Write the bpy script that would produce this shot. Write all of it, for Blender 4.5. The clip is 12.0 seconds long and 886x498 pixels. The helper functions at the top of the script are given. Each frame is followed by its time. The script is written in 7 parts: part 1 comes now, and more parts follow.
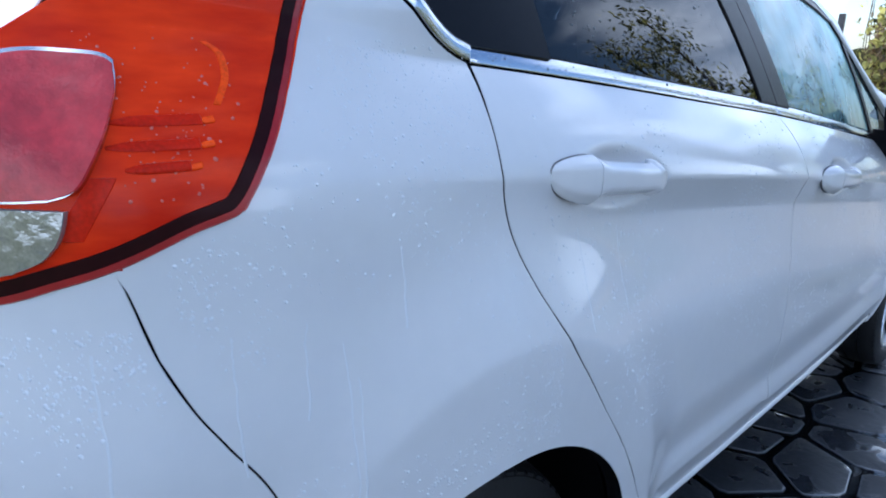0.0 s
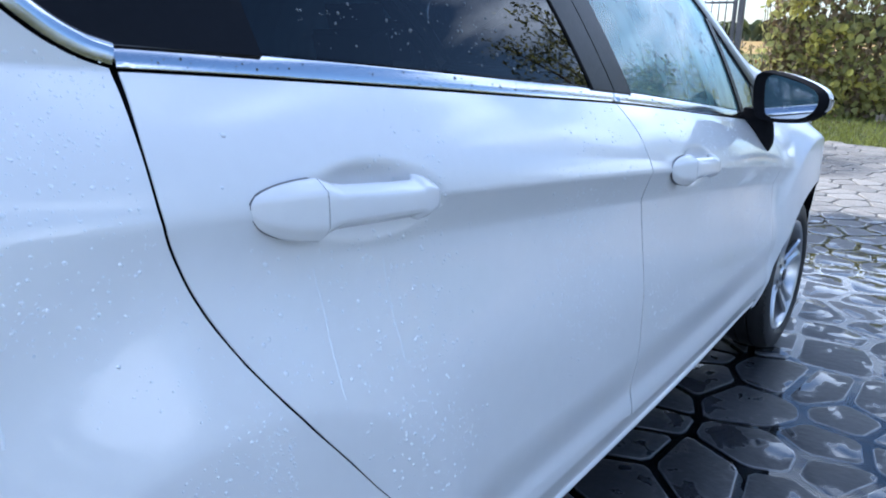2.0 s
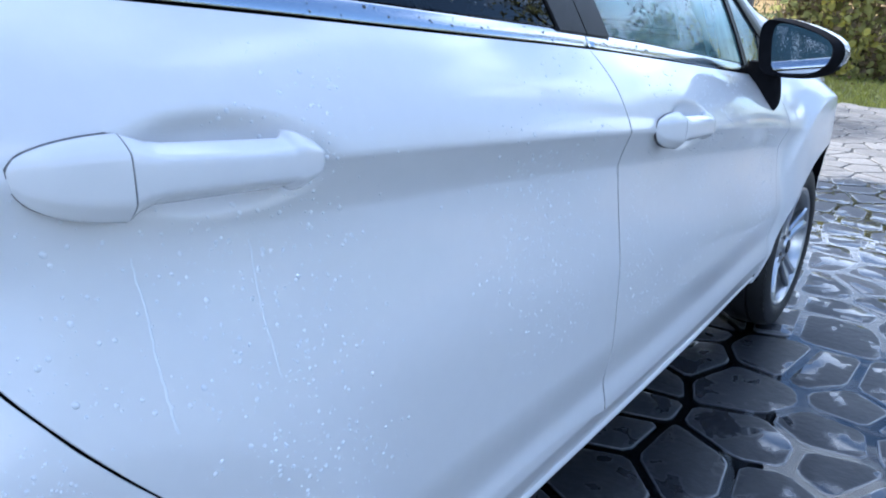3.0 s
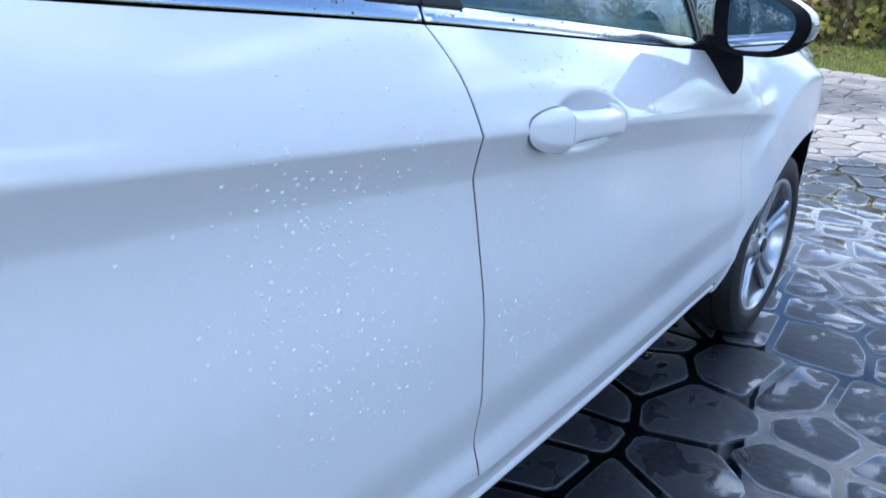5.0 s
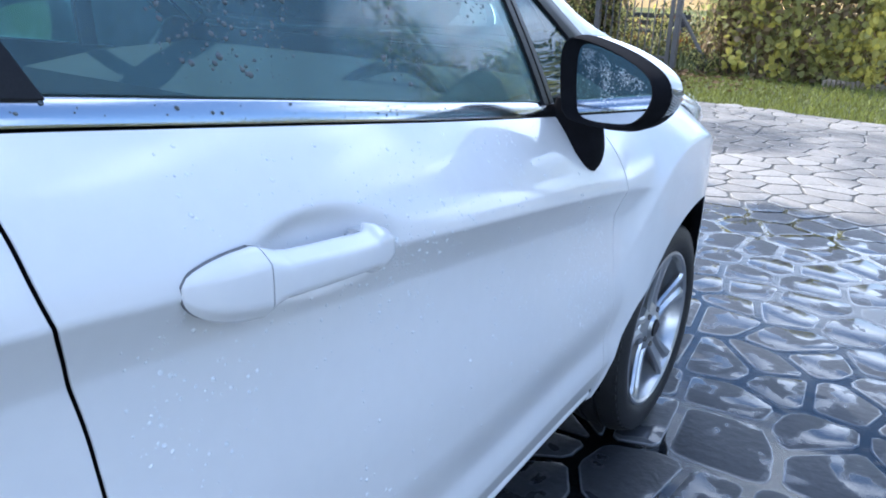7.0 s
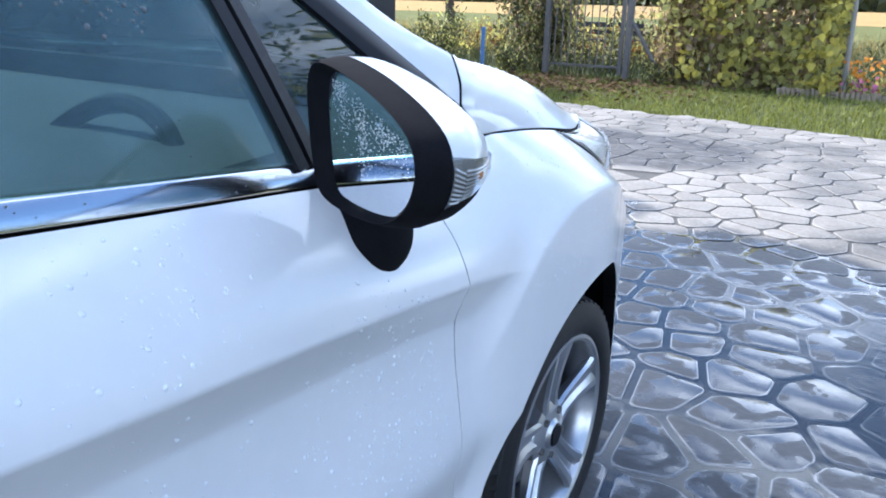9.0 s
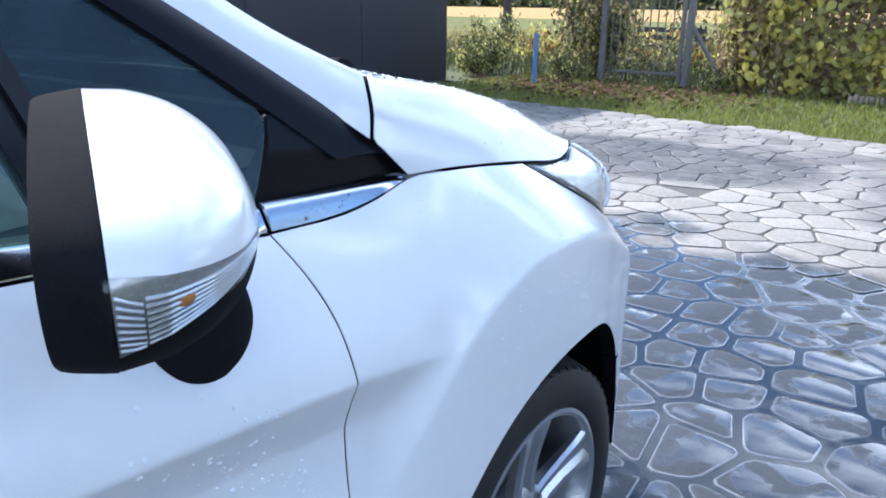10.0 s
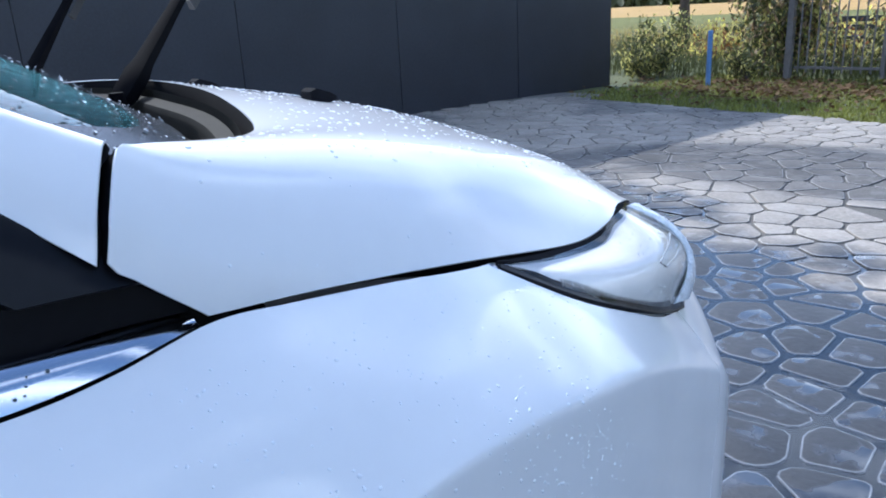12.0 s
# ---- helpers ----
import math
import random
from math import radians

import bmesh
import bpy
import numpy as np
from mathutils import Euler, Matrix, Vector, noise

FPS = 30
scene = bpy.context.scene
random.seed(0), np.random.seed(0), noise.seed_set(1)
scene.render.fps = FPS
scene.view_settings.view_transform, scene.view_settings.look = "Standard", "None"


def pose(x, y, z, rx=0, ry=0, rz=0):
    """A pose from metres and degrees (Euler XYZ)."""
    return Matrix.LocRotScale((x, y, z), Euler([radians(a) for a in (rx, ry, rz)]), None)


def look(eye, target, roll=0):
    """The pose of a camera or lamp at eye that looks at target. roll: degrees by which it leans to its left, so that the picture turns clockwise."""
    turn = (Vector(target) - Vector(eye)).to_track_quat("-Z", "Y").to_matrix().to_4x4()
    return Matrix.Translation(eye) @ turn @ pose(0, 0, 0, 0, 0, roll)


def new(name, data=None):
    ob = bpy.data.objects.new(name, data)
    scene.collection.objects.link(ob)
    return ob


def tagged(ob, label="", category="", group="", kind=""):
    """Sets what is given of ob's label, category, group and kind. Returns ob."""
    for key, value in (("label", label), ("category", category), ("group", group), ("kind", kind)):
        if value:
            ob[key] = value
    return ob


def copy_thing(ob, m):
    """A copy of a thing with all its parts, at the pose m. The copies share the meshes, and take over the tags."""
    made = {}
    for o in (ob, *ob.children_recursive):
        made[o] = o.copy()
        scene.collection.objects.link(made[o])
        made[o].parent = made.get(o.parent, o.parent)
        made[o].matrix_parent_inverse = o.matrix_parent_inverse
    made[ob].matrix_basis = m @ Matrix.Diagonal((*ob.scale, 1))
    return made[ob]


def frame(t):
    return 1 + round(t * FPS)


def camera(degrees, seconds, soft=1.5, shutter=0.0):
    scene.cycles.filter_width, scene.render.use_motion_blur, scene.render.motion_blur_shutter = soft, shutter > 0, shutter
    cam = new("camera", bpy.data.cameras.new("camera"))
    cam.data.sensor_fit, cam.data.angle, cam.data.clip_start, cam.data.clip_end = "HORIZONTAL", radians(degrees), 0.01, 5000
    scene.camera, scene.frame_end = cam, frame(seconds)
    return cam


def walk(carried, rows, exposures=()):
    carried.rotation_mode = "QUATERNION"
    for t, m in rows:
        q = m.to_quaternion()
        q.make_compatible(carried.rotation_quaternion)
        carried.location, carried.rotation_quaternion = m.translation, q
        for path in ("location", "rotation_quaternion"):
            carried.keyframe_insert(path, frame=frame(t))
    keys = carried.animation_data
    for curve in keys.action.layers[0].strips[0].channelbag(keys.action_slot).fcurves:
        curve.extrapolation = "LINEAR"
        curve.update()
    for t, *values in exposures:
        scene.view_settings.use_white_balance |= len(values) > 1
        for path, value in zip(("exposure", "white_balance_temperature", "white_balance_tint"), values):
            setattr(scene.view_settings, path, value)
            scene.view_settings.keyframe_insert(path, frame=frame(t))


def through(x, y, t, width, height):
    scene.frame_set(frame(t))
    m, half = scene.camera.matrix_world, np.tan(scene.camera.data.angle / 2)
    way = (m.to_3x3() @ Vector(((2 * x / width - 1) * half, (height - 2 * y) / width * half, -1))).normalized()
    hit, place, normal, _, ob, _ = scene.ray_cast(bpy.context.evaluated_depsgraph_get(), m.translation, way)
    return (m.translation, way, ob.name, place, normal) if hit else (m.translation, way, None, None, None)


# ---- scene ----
cam = camera(61.6, 12.0, soft=1.9)
PATH = [
    (0, (1.386, -0.884, 1.2), (0.081, 0.535, 0.669), 2.9),
    (0.5, (1.396, -0.822, 1.213), (0.114, 0.615, 0.672), 2.8),
    (1, (1.372, -0.787, 1.238), (0.219, 0.756, 0.7), 1.2),
    (1.5, (1.399, -0.696, 1.213), (0.29, 0.88, 0.679), 2.8),
    (2, (1.423, -0.545, 1.215), (0.254, 0.977, 0.653), 0.8),
    (2.5, (1.422, -0.433, 1.197), (0.23, 1.044, 0.564), 0.6),
    (3, (1.38, -0.304, 1.174), (0.219, 1.183, 0.51), 1.3),
    (3.5, (1.389, -0.189, 1.18), (0.277, 1.318, 0.477), 0.8),
    (5.5, (1.405, 0.244, 1.168), (0.218, 1.668, 0.418), 1.7),
    (6, (1.36, 0.379, 1.193), (0.192, 1.86, 0.526), 1.4),
    (6.5, (1.365, 0.484, 1.195), (0.27, 2.019, 0.528), 1.7),
    (8.5, (1.286, 1.077, 1.173), (0.26, 2.66, 0.511), 2.2),
    (9, (1.293, 1.225, 1.175), (0.295, 2.834, 0.532), 1.3),
    (9.5, (1.29, 1.422, 1.181), (0.187, 2.962, 0.539), 0.6),
    (10, (1.301, 1.551, 1.175), (0.167, 3.073, 0.544), 0.7),
    (10.5, (1.223, 1.679, 1.175), (0.133, 3.232, 0.544), 1.5),
    (11, (1.172, 1.793, 1.193), (0.124, 3.383, 0.58), -0.1),
    (11.5, (1.184, 1.988, 1.178), (-0.137, 3.373, 0.596), 0.6),
    (12, (1.205, 2.074, 1.165), (-0.272, 3.279, 0.559), -3.0),
]
walk(cam, [(t, look(eye, target, roll)) for t, eye, target, roll in PATH], exposures=[(0, 0.38, 5150, 10), (2, 0.62, 5080, 10), (6.5, 0.86, 5150, 10), (9, 0.92, 5260, 10), (11, 0.72, 5200, 10), (12, 0.48, 5120, 10)])

# ---- light ----
SUN_FROM = Vector((-0.72, 0.20, 0.65)).normalized()
world = bpy.data.worlds.new("sky")
scene.world = world
world.use_nodes = True
wn = world.node_tree
sky = wn.nodes.new("ShaderNodeTexSky")
sky.sky_type, sky.sun_disc = "NISHITA", False
sky.sun_elevation = math.asin(SUN_FROM.z)
sky.sun_rotation = math.atan2(SUN_FROM.x, SUN_FROM.y)
sky.dust_density, sky.ozone_density = 1.2, 1.2
clouds = wn.nodes.new("ShaderNodeTexNoise")
clouds.inputs["Scale"].default_value, clouds.inputs["Detail"].default_value = 2.2, 7
where = wn.nodes.new("ShaderNodeTexCoord")
squash = wn.nodes.new("ShaderNodeMapping")
squash.inputs["Scale"].default_value = (1, 1, 2.4)
ramp = wn.nodes.new("ShaderNodeValToRGB")
ramp.color_ramp.elements[0].position, ramp.color_ramp.elements[1].position = 0.50, 0.66
blend = wn.nodes.new("ShaderNodeMix")
blend.data_type = "RGBA"
blend.inputs["B"].default_value = (13.0, 13.1, 13.4, 1)
wn.links.new(where.outputs["Generated"], squash.inputs["Vector"])
wn.links.new(squash.outputs["Vector"], clouds.inputs["Vector"])
# cloud and haze thicken towards the horizon
height, haze, thick = wn.nodes.new("ShaderNodeSeparateXYZ"), wn.nodes.new("ShaderNodeMapRange"), wn.nodes.new("ShaderNodeMath")
haze.inputs["From Min"].default_value, haze.inputs["From Max"].default_value = 0.0, 0.62
haze.inputs["To Min"].default_value, haze.inputs["To Max"].default_value = 0.075, 0.0
thick.operation = "ADD"
wn.links.new(where.outputs["Generated"], height.inputs[0])
wn.links.new(height.outputs["Z"], haze.inputs["Value"])
wn.links.new(haze.outputs["Result"], thick.inputs[0])
wn.links.new(clouds.outputs["Fac"], thick.inputs[1])
wn.links.new(thick.outputs[0], ramp.inputs["Fac"])
wn.links.new(ramp.outputs["Color"], blend.inputs["Factor"])
wn.links.new(sky.outputs["Color"], blend.inputs["A"])
wn.links.new(blend.outputs["Result"], wn.nodes["Background"].inputs["Color"])
wn.nodes["Background"].inputs["Strength"].default_value = 0.17
sun = new("sun", bpy.data.lights.new("sun", "SUN"))
sun.data.energy, sun.data.angle, sun.data.color = 4.5, radians(0.6), (1.0, 0.88, 0.72)
sun.matrix_world = look(SUN_FROM * 40, (0, 0, 0))


# ---- materials ----
def material(name, color, rough=0.5, metal=0.0, noise_scale=0.0, spread=0.25, bump=0.0, bump_scale=0.0, coat=0.0, fine=0.0, random_tint=0.0, spec=0.5):
    """A surface with blotches at one scale, grain at another, and fine relief."""
    m = bpy.data.materials.new(name)
    m.use_nodes = True
    nt = m.node_tree
    b = nt.nodes["Principled BSDF"]
    b.inputs["Base Color"].default_value = (*color, 1)
    b.inputs["Roughness"].default_value, b.inputs["Metallic"].default_value = rough, metal
    b.inputs["Coat Weight"].default_value, b.inputs["Coat Roughness"].default_value = coat, 0.05
    b.inputs["Specular IOR Level"].default_value = spec
    tc = nt.nodes.new("ShaderNodeTexCoord")
    out = None
    if noise_scale:
        n = nt.nodes.new("ShaderNodeTexNoise")
        n.inputs["Scale"].default_value, n.inputs["Detail"].default_value = noise_scale, 6
        nt.links.new(tc.outputs["Object"], n.inputs["Vector"])
        n2 = nt.nodes.new("ShaderNodeTexNoise")
        n2.inputs["Scale"].default_value, n2.inputs["Detail"].default_value = fine or noise_scale * 14, 4
        nt.links.new(tc.outputs["Object"], n2.inputs["Vector"])
        add = nt.nodes.new("ShaderNodeMath")
        add.operation = "ADD"
        nt.links.new(n.outputs["Fac"], add.inputs[0])
        nt.links.new(n2.outputs["Fac"], add.inputs[1])
        mr = nt.nodes.new("ShaderNodeMapRange")
        mr.inputs["From Min"].default_value, mr.inputs["From Max"].default_value = 0.6, 1.4
        mr.inputs["To Min"].default_value, mr.inputs["To Max"].default_value = 1 - spread, 1 + spread
        nt.links.new(add.outputs[0], mr.inputs["Value"])
        mix = nt.nodes.new("ShaderNodeVectorMath")
        mix.operation = "SCALE"
        mix.inputs[0].default_value = color
        nt.links.new(mr.outputs["Result"], mix.inputs["Scale"])
        out = mix.outputs["Vector"]
        nt.links.new(out, b.inputs["Base Color"])
    if random_tint:
        info = nt.nodes.new("ShaderNodeObjectInfo")
        geo = nt.nodes.new("ShaderNodeNewGeometry")
        s = nt.nodes.new("ShaderNodeMath")
        s.operation = "ADD"
        nt.links.new(info.outputs["Random"], s.inputs[0])
        nt.links.new(geo.outputs["Random Per Island"], s.inputs[1])
        fr = nt.nodes.new("ShaderNodeMath")
        fr.operation = "FRACT"
        nt.links.new(s.outputs[0], fr.inputs[0])
        mr = nt.nodes.new("ShaderNodeMapRange")
        mr.inputs["To Min"].default_value, mr.inputs["To Max"].default_value = 1 - random_tint, 1 + random_tint
        nt.links.new(fr.outputs[0], mr.inputs["Value"])
        mix = nt.nodes.new("ShaderNodeVectorMath")
        mix.operation = "SCALE"
        mix.inputs[0].default_value = color
        if out:
            nt.links.new(out, mix.inputs[0])
        nt.links.new(mr.outputs["Result"], mix.inputs["Scale"])
        nt.links.new(mix.outputs["Vector"], b.inputs["Base Color"])
    if bump:
        n = nt.nodes.new("ShaderNodeTexNoise")
        n.inputs["Scale"].default_value, n.inputs["Detail"].default_value = bump_scale, 5
        nt.links.new(tc.outputs["Object"], n.inputs["Vector"])
        bp = nt.nodes.new("ShaderNodeBump")
        bp.inputs["Strength"].default_value, bp.inputs["Distance"].default_value = 1.0, bump
        nt.links.new(n.outputs["Fac"], bp.inputs["Height"])
        nt.links.new(bp.outputs["Normal"], b.inputs["Normal"])
    return m


def pane(name, tint, gloss_rough=0.0, ior=1.5, film=0.0, sheen=(0.64, 0.95, 0.97)):
    """A thin pane: it lets tinted light through and mirrors by Fresnel. film: how much of a blurring water film lies on it."""
    m = bpy.data.materials.new(name)
    m.use_nodes = True
    nt = m.node_tree
    N, Lk = nt.nodes.new, nt.links.new
    nt.nodes.remove(nt.nodes["Principled BSDF"])
    tr, gl, fr, mix = (N(k) for k in ("ShaderNodeBsdfTransparent", "ShaderNodeBsdfGlossy", "ShaderNodeFresnel", "ShaderNodeMixShader"))
    tr.inputs["Color"].default_value = (*tint, 1)
    gl.inputs["Roughness"].default_value = gloss_rough
    fr.inputs["IOR"].default_value = ior
    Lk(fr.outputs[0], mix.inputs[0])
    Lk(tr.outputs[0], mix.inputs[1])
    Lk(gl.outputs[0], mix.inputs[2])
    last = mix.outputs[0]
    if film:
        # drifts of fine wet mist, drawn down the pane, in front of the clear glass
        tc, mp, n, rp = (N(k) for k in ("ShaderNodeTexCoord", "ShaderNodeMapping", "ShaderNodeTexNoise", "ShaderNodeMapRange"))
        mp.inputs["Scale"].default_value = (9, 9, 3.5)
        n.inputs["Scale"].default_value, n.inputs["Detail"].default_value = 1.0, 8
        rp.inputs["From Min"].default_value, rp.inputs["From Max"].default_value = 0.38, 0.66
        rp.inputs["To Min"].default_value, rp.inputs["To Max"].default_value = film * 0.55, film
        Lk(tc.outputs["Object"], mp.inputs["Vector"])
        Lk(mp.outputs["Vector"], n.inputs["Vector"])
        Lk(n.outputs["Fac"], rp.inputs["Value"])
        wet, wfr, m2, df, m3, ms = (N(k) for k in ("ShaderNodeBsdfGlossy", "ShaderNodeFresnel", "ShaderNodeMixShader", "ShaderNodeBsdfDiffuse", "ShaderNodeMixShader", "ShaderNodeMath"))
        wet.inputs["Color"].default_value = (*sheen, 1)
        wet.inputs["Roughness"].default_value = 0.42
        wfr.inputs["IOR"].default_value = 2.0
        ms.operation = "MULTIPLY"
        Lk(wfr.outputs[0], ms.inputs[0])
        Lk(rp.outputs["Result"], ms.inputs[1])
        Lk(ms.outputs[0], m2.inputs[0])
        Lk(last, m2.inputs[1])
        Lk(wet.outputs[0], m2.inputs[2])
        haze = N("ShaderNodeMath")
        haze.operation = "MULTIPLY"
        haze.inputs[1].default_value = 0.07
        Lk(rp.outputs["Result"], haze.inputs[0])
        df.inputs["Color"].default_value = (0.42, 0.70, 0.74, 1)
        Lk(haze.outputs[0], m3.inputs[0])
        Lk(m2.outputs[0], m3.inputs[1])
        Lk(df.outputs[0], m3.inputs[2])
        last = m3.outputs[0]
    Lk(last, nt.nodes["Material Output"].inputs["Surface"])
    return m


PAINT = material("white car paint", (0.76, 0.76, 0.76), 0.38, coat=0.9, noise_scale=3.0, spread=0.02, bump=0.00004, bump_scale=90, spec=0.2)
CHROME = material("chrome", (0.60, 0.61, 0.64), 0.16, 1.0, bump=0.00003, bump_scale=300)
BLACK = material("black plastic", (0.012, 0.012, 0.014), 0.38, noise_scale=40, spread=0.3, bump=0.0002, bump_scale=900, spec=0.2)
GLOSS_BLACK = material("glossy black trim", (0.006, 0.006, 0.008), 0.30, noise_scale=8, spread=0.2, spec=0.15)
# colours the handle seam, and the shade drawn round each handle cap
SEAM_SHADE = material("grey seam and shade line", (0.13, 0.13, 0.135), 0.7, noise_scale=60, spread=0.2, bump=0.0002, bump_scale=700)
DARK = material("dark shell", (0.005, 0.005, 0.006), 0.95, noise_scale=12, spread=0.3, spec=0.05)
RUBBER = material("tyre rubber", (0.012, 0.012, 0.013), 0.55, noise_scale=14, spread=0.3, bump=0.0006, bump_scale=240)
ALLOY = material("silver alloy", (0.56, 0.57, 0.59), 0.28, 0.85, noise_scale=10, spread=0.08, coat=0.4)
RIM_BLACK = material("matt black plastic", (0.009, 0.009, 0.011), 0.95, noise_scale=40, spread=0.3, bump=0.0003, bump_scale=900, spec=0.08)
WIPER = material("black wiper paint", (0.004, 0.004, 0.005), 0.75, noise_scale=30, spread=0.3, spec=0.02)
SCUTTLE_GREY = material("olive grey scuttle plastic", (0.017, 0.0155, 0.012), 0.8, noise_scale=30, spread=0.3, bump=0.0003, bump_scale=700, spec=0.10)
FRIT = material("black printed glass border", (0.020, 0.023, 0.028), 0.20, noise_scale=60, spread=0.4, bump=0.0004, bump_scale=420)
DISC = material("brake steel", (0.22, 0.21, 0.20), 0.45, 0.9, noise_scale=30, spread=0.3)
RED = material("red lamp plastic", (0.88, 0.034, 0.002), 0.25, coat=0.06, noise_scale=5, spread=0.16, fine=12, spec=0.1)
# long soft streaks of deeper and brighter red paint the glow in the lamp's moulded inside
nt = RED.node_tree
tc, mp, n, rp = (nt.nodes.new(k) for k in ("ShaderNodeTexCoord", "ShaderNodeMapping", "ShaderNodeTexNoise", "ShaderNodeValToRGB"))
mp.inputs["Scale"].default_value = (9, 9, 34)
n.inputs["Scale"].default_value, n.inputs["Detail"].default_value = 1.0, 5
for pos, c in ((0.0, (0.60, 0.013, 0.001)), (0.55, (0.86, 0.028, 0.002)), (1.0, (0.95, 0.055, 0.003))):
    e = rp.color_ramp.elements[0 if pos == 0 else 1] if pos in (0.0, 1.0) else rp.color_ramp.elements.new(pos)
    e.position, e.color = 0.30 + 0.40 * pos, (*c, 1)
nt.links.new(tc.outputs["Object"], mp.inputs["Vector"])
nt.links.new(mp.outputs["Vector"], n.inputs["Vector"])
nt.links.new(n.outputs["Fac"], rp.inputs["Fac"])
nt.links.new(rp.outputs["Color"], nt.nodes["Principled BSDF"].inputs["Base Color"])
RED_DEEP = material("deep red moulding", (0.62, 0.017, 0.002), 0.3, spec=0.1, coat=0.02, noise_scale=20, spread=0.3)
# orange stands for light caught in the lens, given as colour
ORANGE = material("orange facet with painted glow", (0.98, 0.085, 0.004), 0.25, spec=0.1, coat=0.05, noise_scale=20, spread=0.3)
RIB_GREY = material("grey lamp flutes", (0.30, 0.31, 0.32), 0.35, noise_scale=30, spread=0.2)
RED_PALE = material("pale red reflector", (0.60, 0.038, 0.048), 0.25, coat=0.22, noise_scale=9, spread=0.35, fine=70, bump=0.0008, bump_scale=260)
RED_RIM = material("maroon lamp edge", (0.34, 0.006, 0.008), 0.3, coat=0.03, noise_scale=6, spread=0.2)
RED_DARK = material("dark red lamp rim", (0.020, 0.002, 0.003), 0.35, spec=0.1, coat=0.02, noise_scale=6, spread=0.2)
CLEAR_LAMP = material("clear reversing lens", (0.42, 0.42, 0.40), 0.12, 0.6, coat=0.6, noise_scale=24, spread=0.25, bump=0.002, bump_scale=60)
BOWL = material("silvered lamp bowl", (0.94, 0.94, 0.93), 0.30, 0.0, coat=0.4, noise_scale=22, spread=0.08, bump=0.0015, bump_scale=30)
AMBER = material("amber bulb", (0.36, 0.14, 0.035), 0.25, coat=1.0, noise_scale=40, spread=0.2)
MIRROR = material("mirror glass", (0.82, 0.84, 0.86), 0.02, 1.0, noise_scale=40, spread=0.06)
GLASS_DARK = pane("dark tinted pane", (0.07, 0.09, 0.13))
GLASS = pane("green tinted pane", (0.36, 0.62, 0.65), film=0.72)
GLASS_QUARTER = pane("dark quarter pane", (0.14, 0.23, 0.25), film=0.2)
GLASS_FRONT = pane("windscreen pane", (0.27, 0.57, 0.68), film=0.12, sheen=(0.35, 0.85, 0.95))
LIP = material("wet clear lamp edge", (0.62, 0.66, 0.70), 0.12, noise_scale=60, spread=0.3, fine=260, bump=0.0012, bump_scale=240)
LENS = pane("lamp cover", (0.92, 0.93, 0.94))
CLOTH = material("dark seat cloth", (0.035, 0.037, 0.042), 0.9, noise_scale=60, spread=0.3, bump=0.0006, bump_scale=700)
DASH = material("grey dashboard plastic", (0.040, 0.040, 0.040), 0.85, noise_scale=20, spread=0.2, bump=0.0003, bump_scale=500, spec=0.06)
LAMP_GREY = material("grey silvered lamp bowl", (0.34, 0.34, 0.335), 0.22, 0.5, noise_scale=40, spread=0.3, bump=0.0008, bump_scale=45)
FLUTE = material("clear moulded flute", (0.86, 0.87, 0.88), 0.12, 0.35, noise_scale=90, spread=0.2)


# ---- building tools ----
def part(name, bm, mat, parent=None, label="", smooth=35, sharp=True):
    """Links a bmesh as one mesh object, under a thing or a part."""
    me = bpy.data.meshes.new(name)
    bmesh.ops.recalc_face_normals(bm, faces=bm.faces) if len(bm.faces) < 4000 and sharp else None
    bm.to_mesh(me)
    bm.free()
    for m in (mat if isinstance(mat, (list, tuple)) else (mat,)):
        me.materials.append(m)
    if smooth:
        me.polygons.foreach_set("use_smooth", [True] * len(me.polygons))
        me.set_sharp_from_angle(angle=radians(smooth))
    ob = new(name, me)
    if parent:
        ob.parent = parent
    if label:
        ob["label"] = label
    return ob


def spline(pts, n):
    """n points along a smooth curve through the guiding points, evenly spaced."""
    p = np.array([tuple(q) for q in pts], float)
    if len(p) == 2:
        return p[0] + (p[1] - p[0]) * np.linspace(0, 1, n)[:, None]
    q = np.vstack((2 * p[0] - p[1], p, 2 * p[-1] - p[-2]))
    fine = []
    for i in range(1, len(q) - 2):
        a, b, c, d = q[i - 1], q[i], q[i + 1], q[i + 2]
        t = np.linspace(0, 1, 24, endpoint=False)[:, None]
        fine.append(0.5 * (2 * b + (c - a) * t + (2 * a - 5 * b + 4 * c - d) * t ** 2 + (3 * b - a - 3 * c + d) * t ** 3))
    fine = np.vstack(fine + [q[-2][None]])
    s = np.concatenate(([0], np.cumsum(np.linalg.norm(np.diff(fine, axis=0), axis=1))))
    w = np.linspace(0, s[-1], n)
    return np.stack([np.interp(w, s, fine[:, k]) for k in range(p.shape[1])], 1)


def coons(e0, e1, e2, e3, nu, nv):
    """A grid between four edges that follow one another round the patch: rows run along e0, columns along e1."""
    a, c = spline(e0, nu), spline(e2, nu)[::-1]
    b, d = spline(e1, nv), spline(e3, nv)[::-1]
    u, v = np.linspace(0, 1, nu)[:, None, None], np.linspace(0, 1, nv)[None, :, None]
    return ((1 - v) * a[:, None] + v * c[:, None] + (1 - u) * d[None] + u * b[None]
            - ((1 - u) * (1 - v) * a[0] + u * (1 - v) * a[-1] + (1 - u) * v * c[0] + u * v * c[-1]))


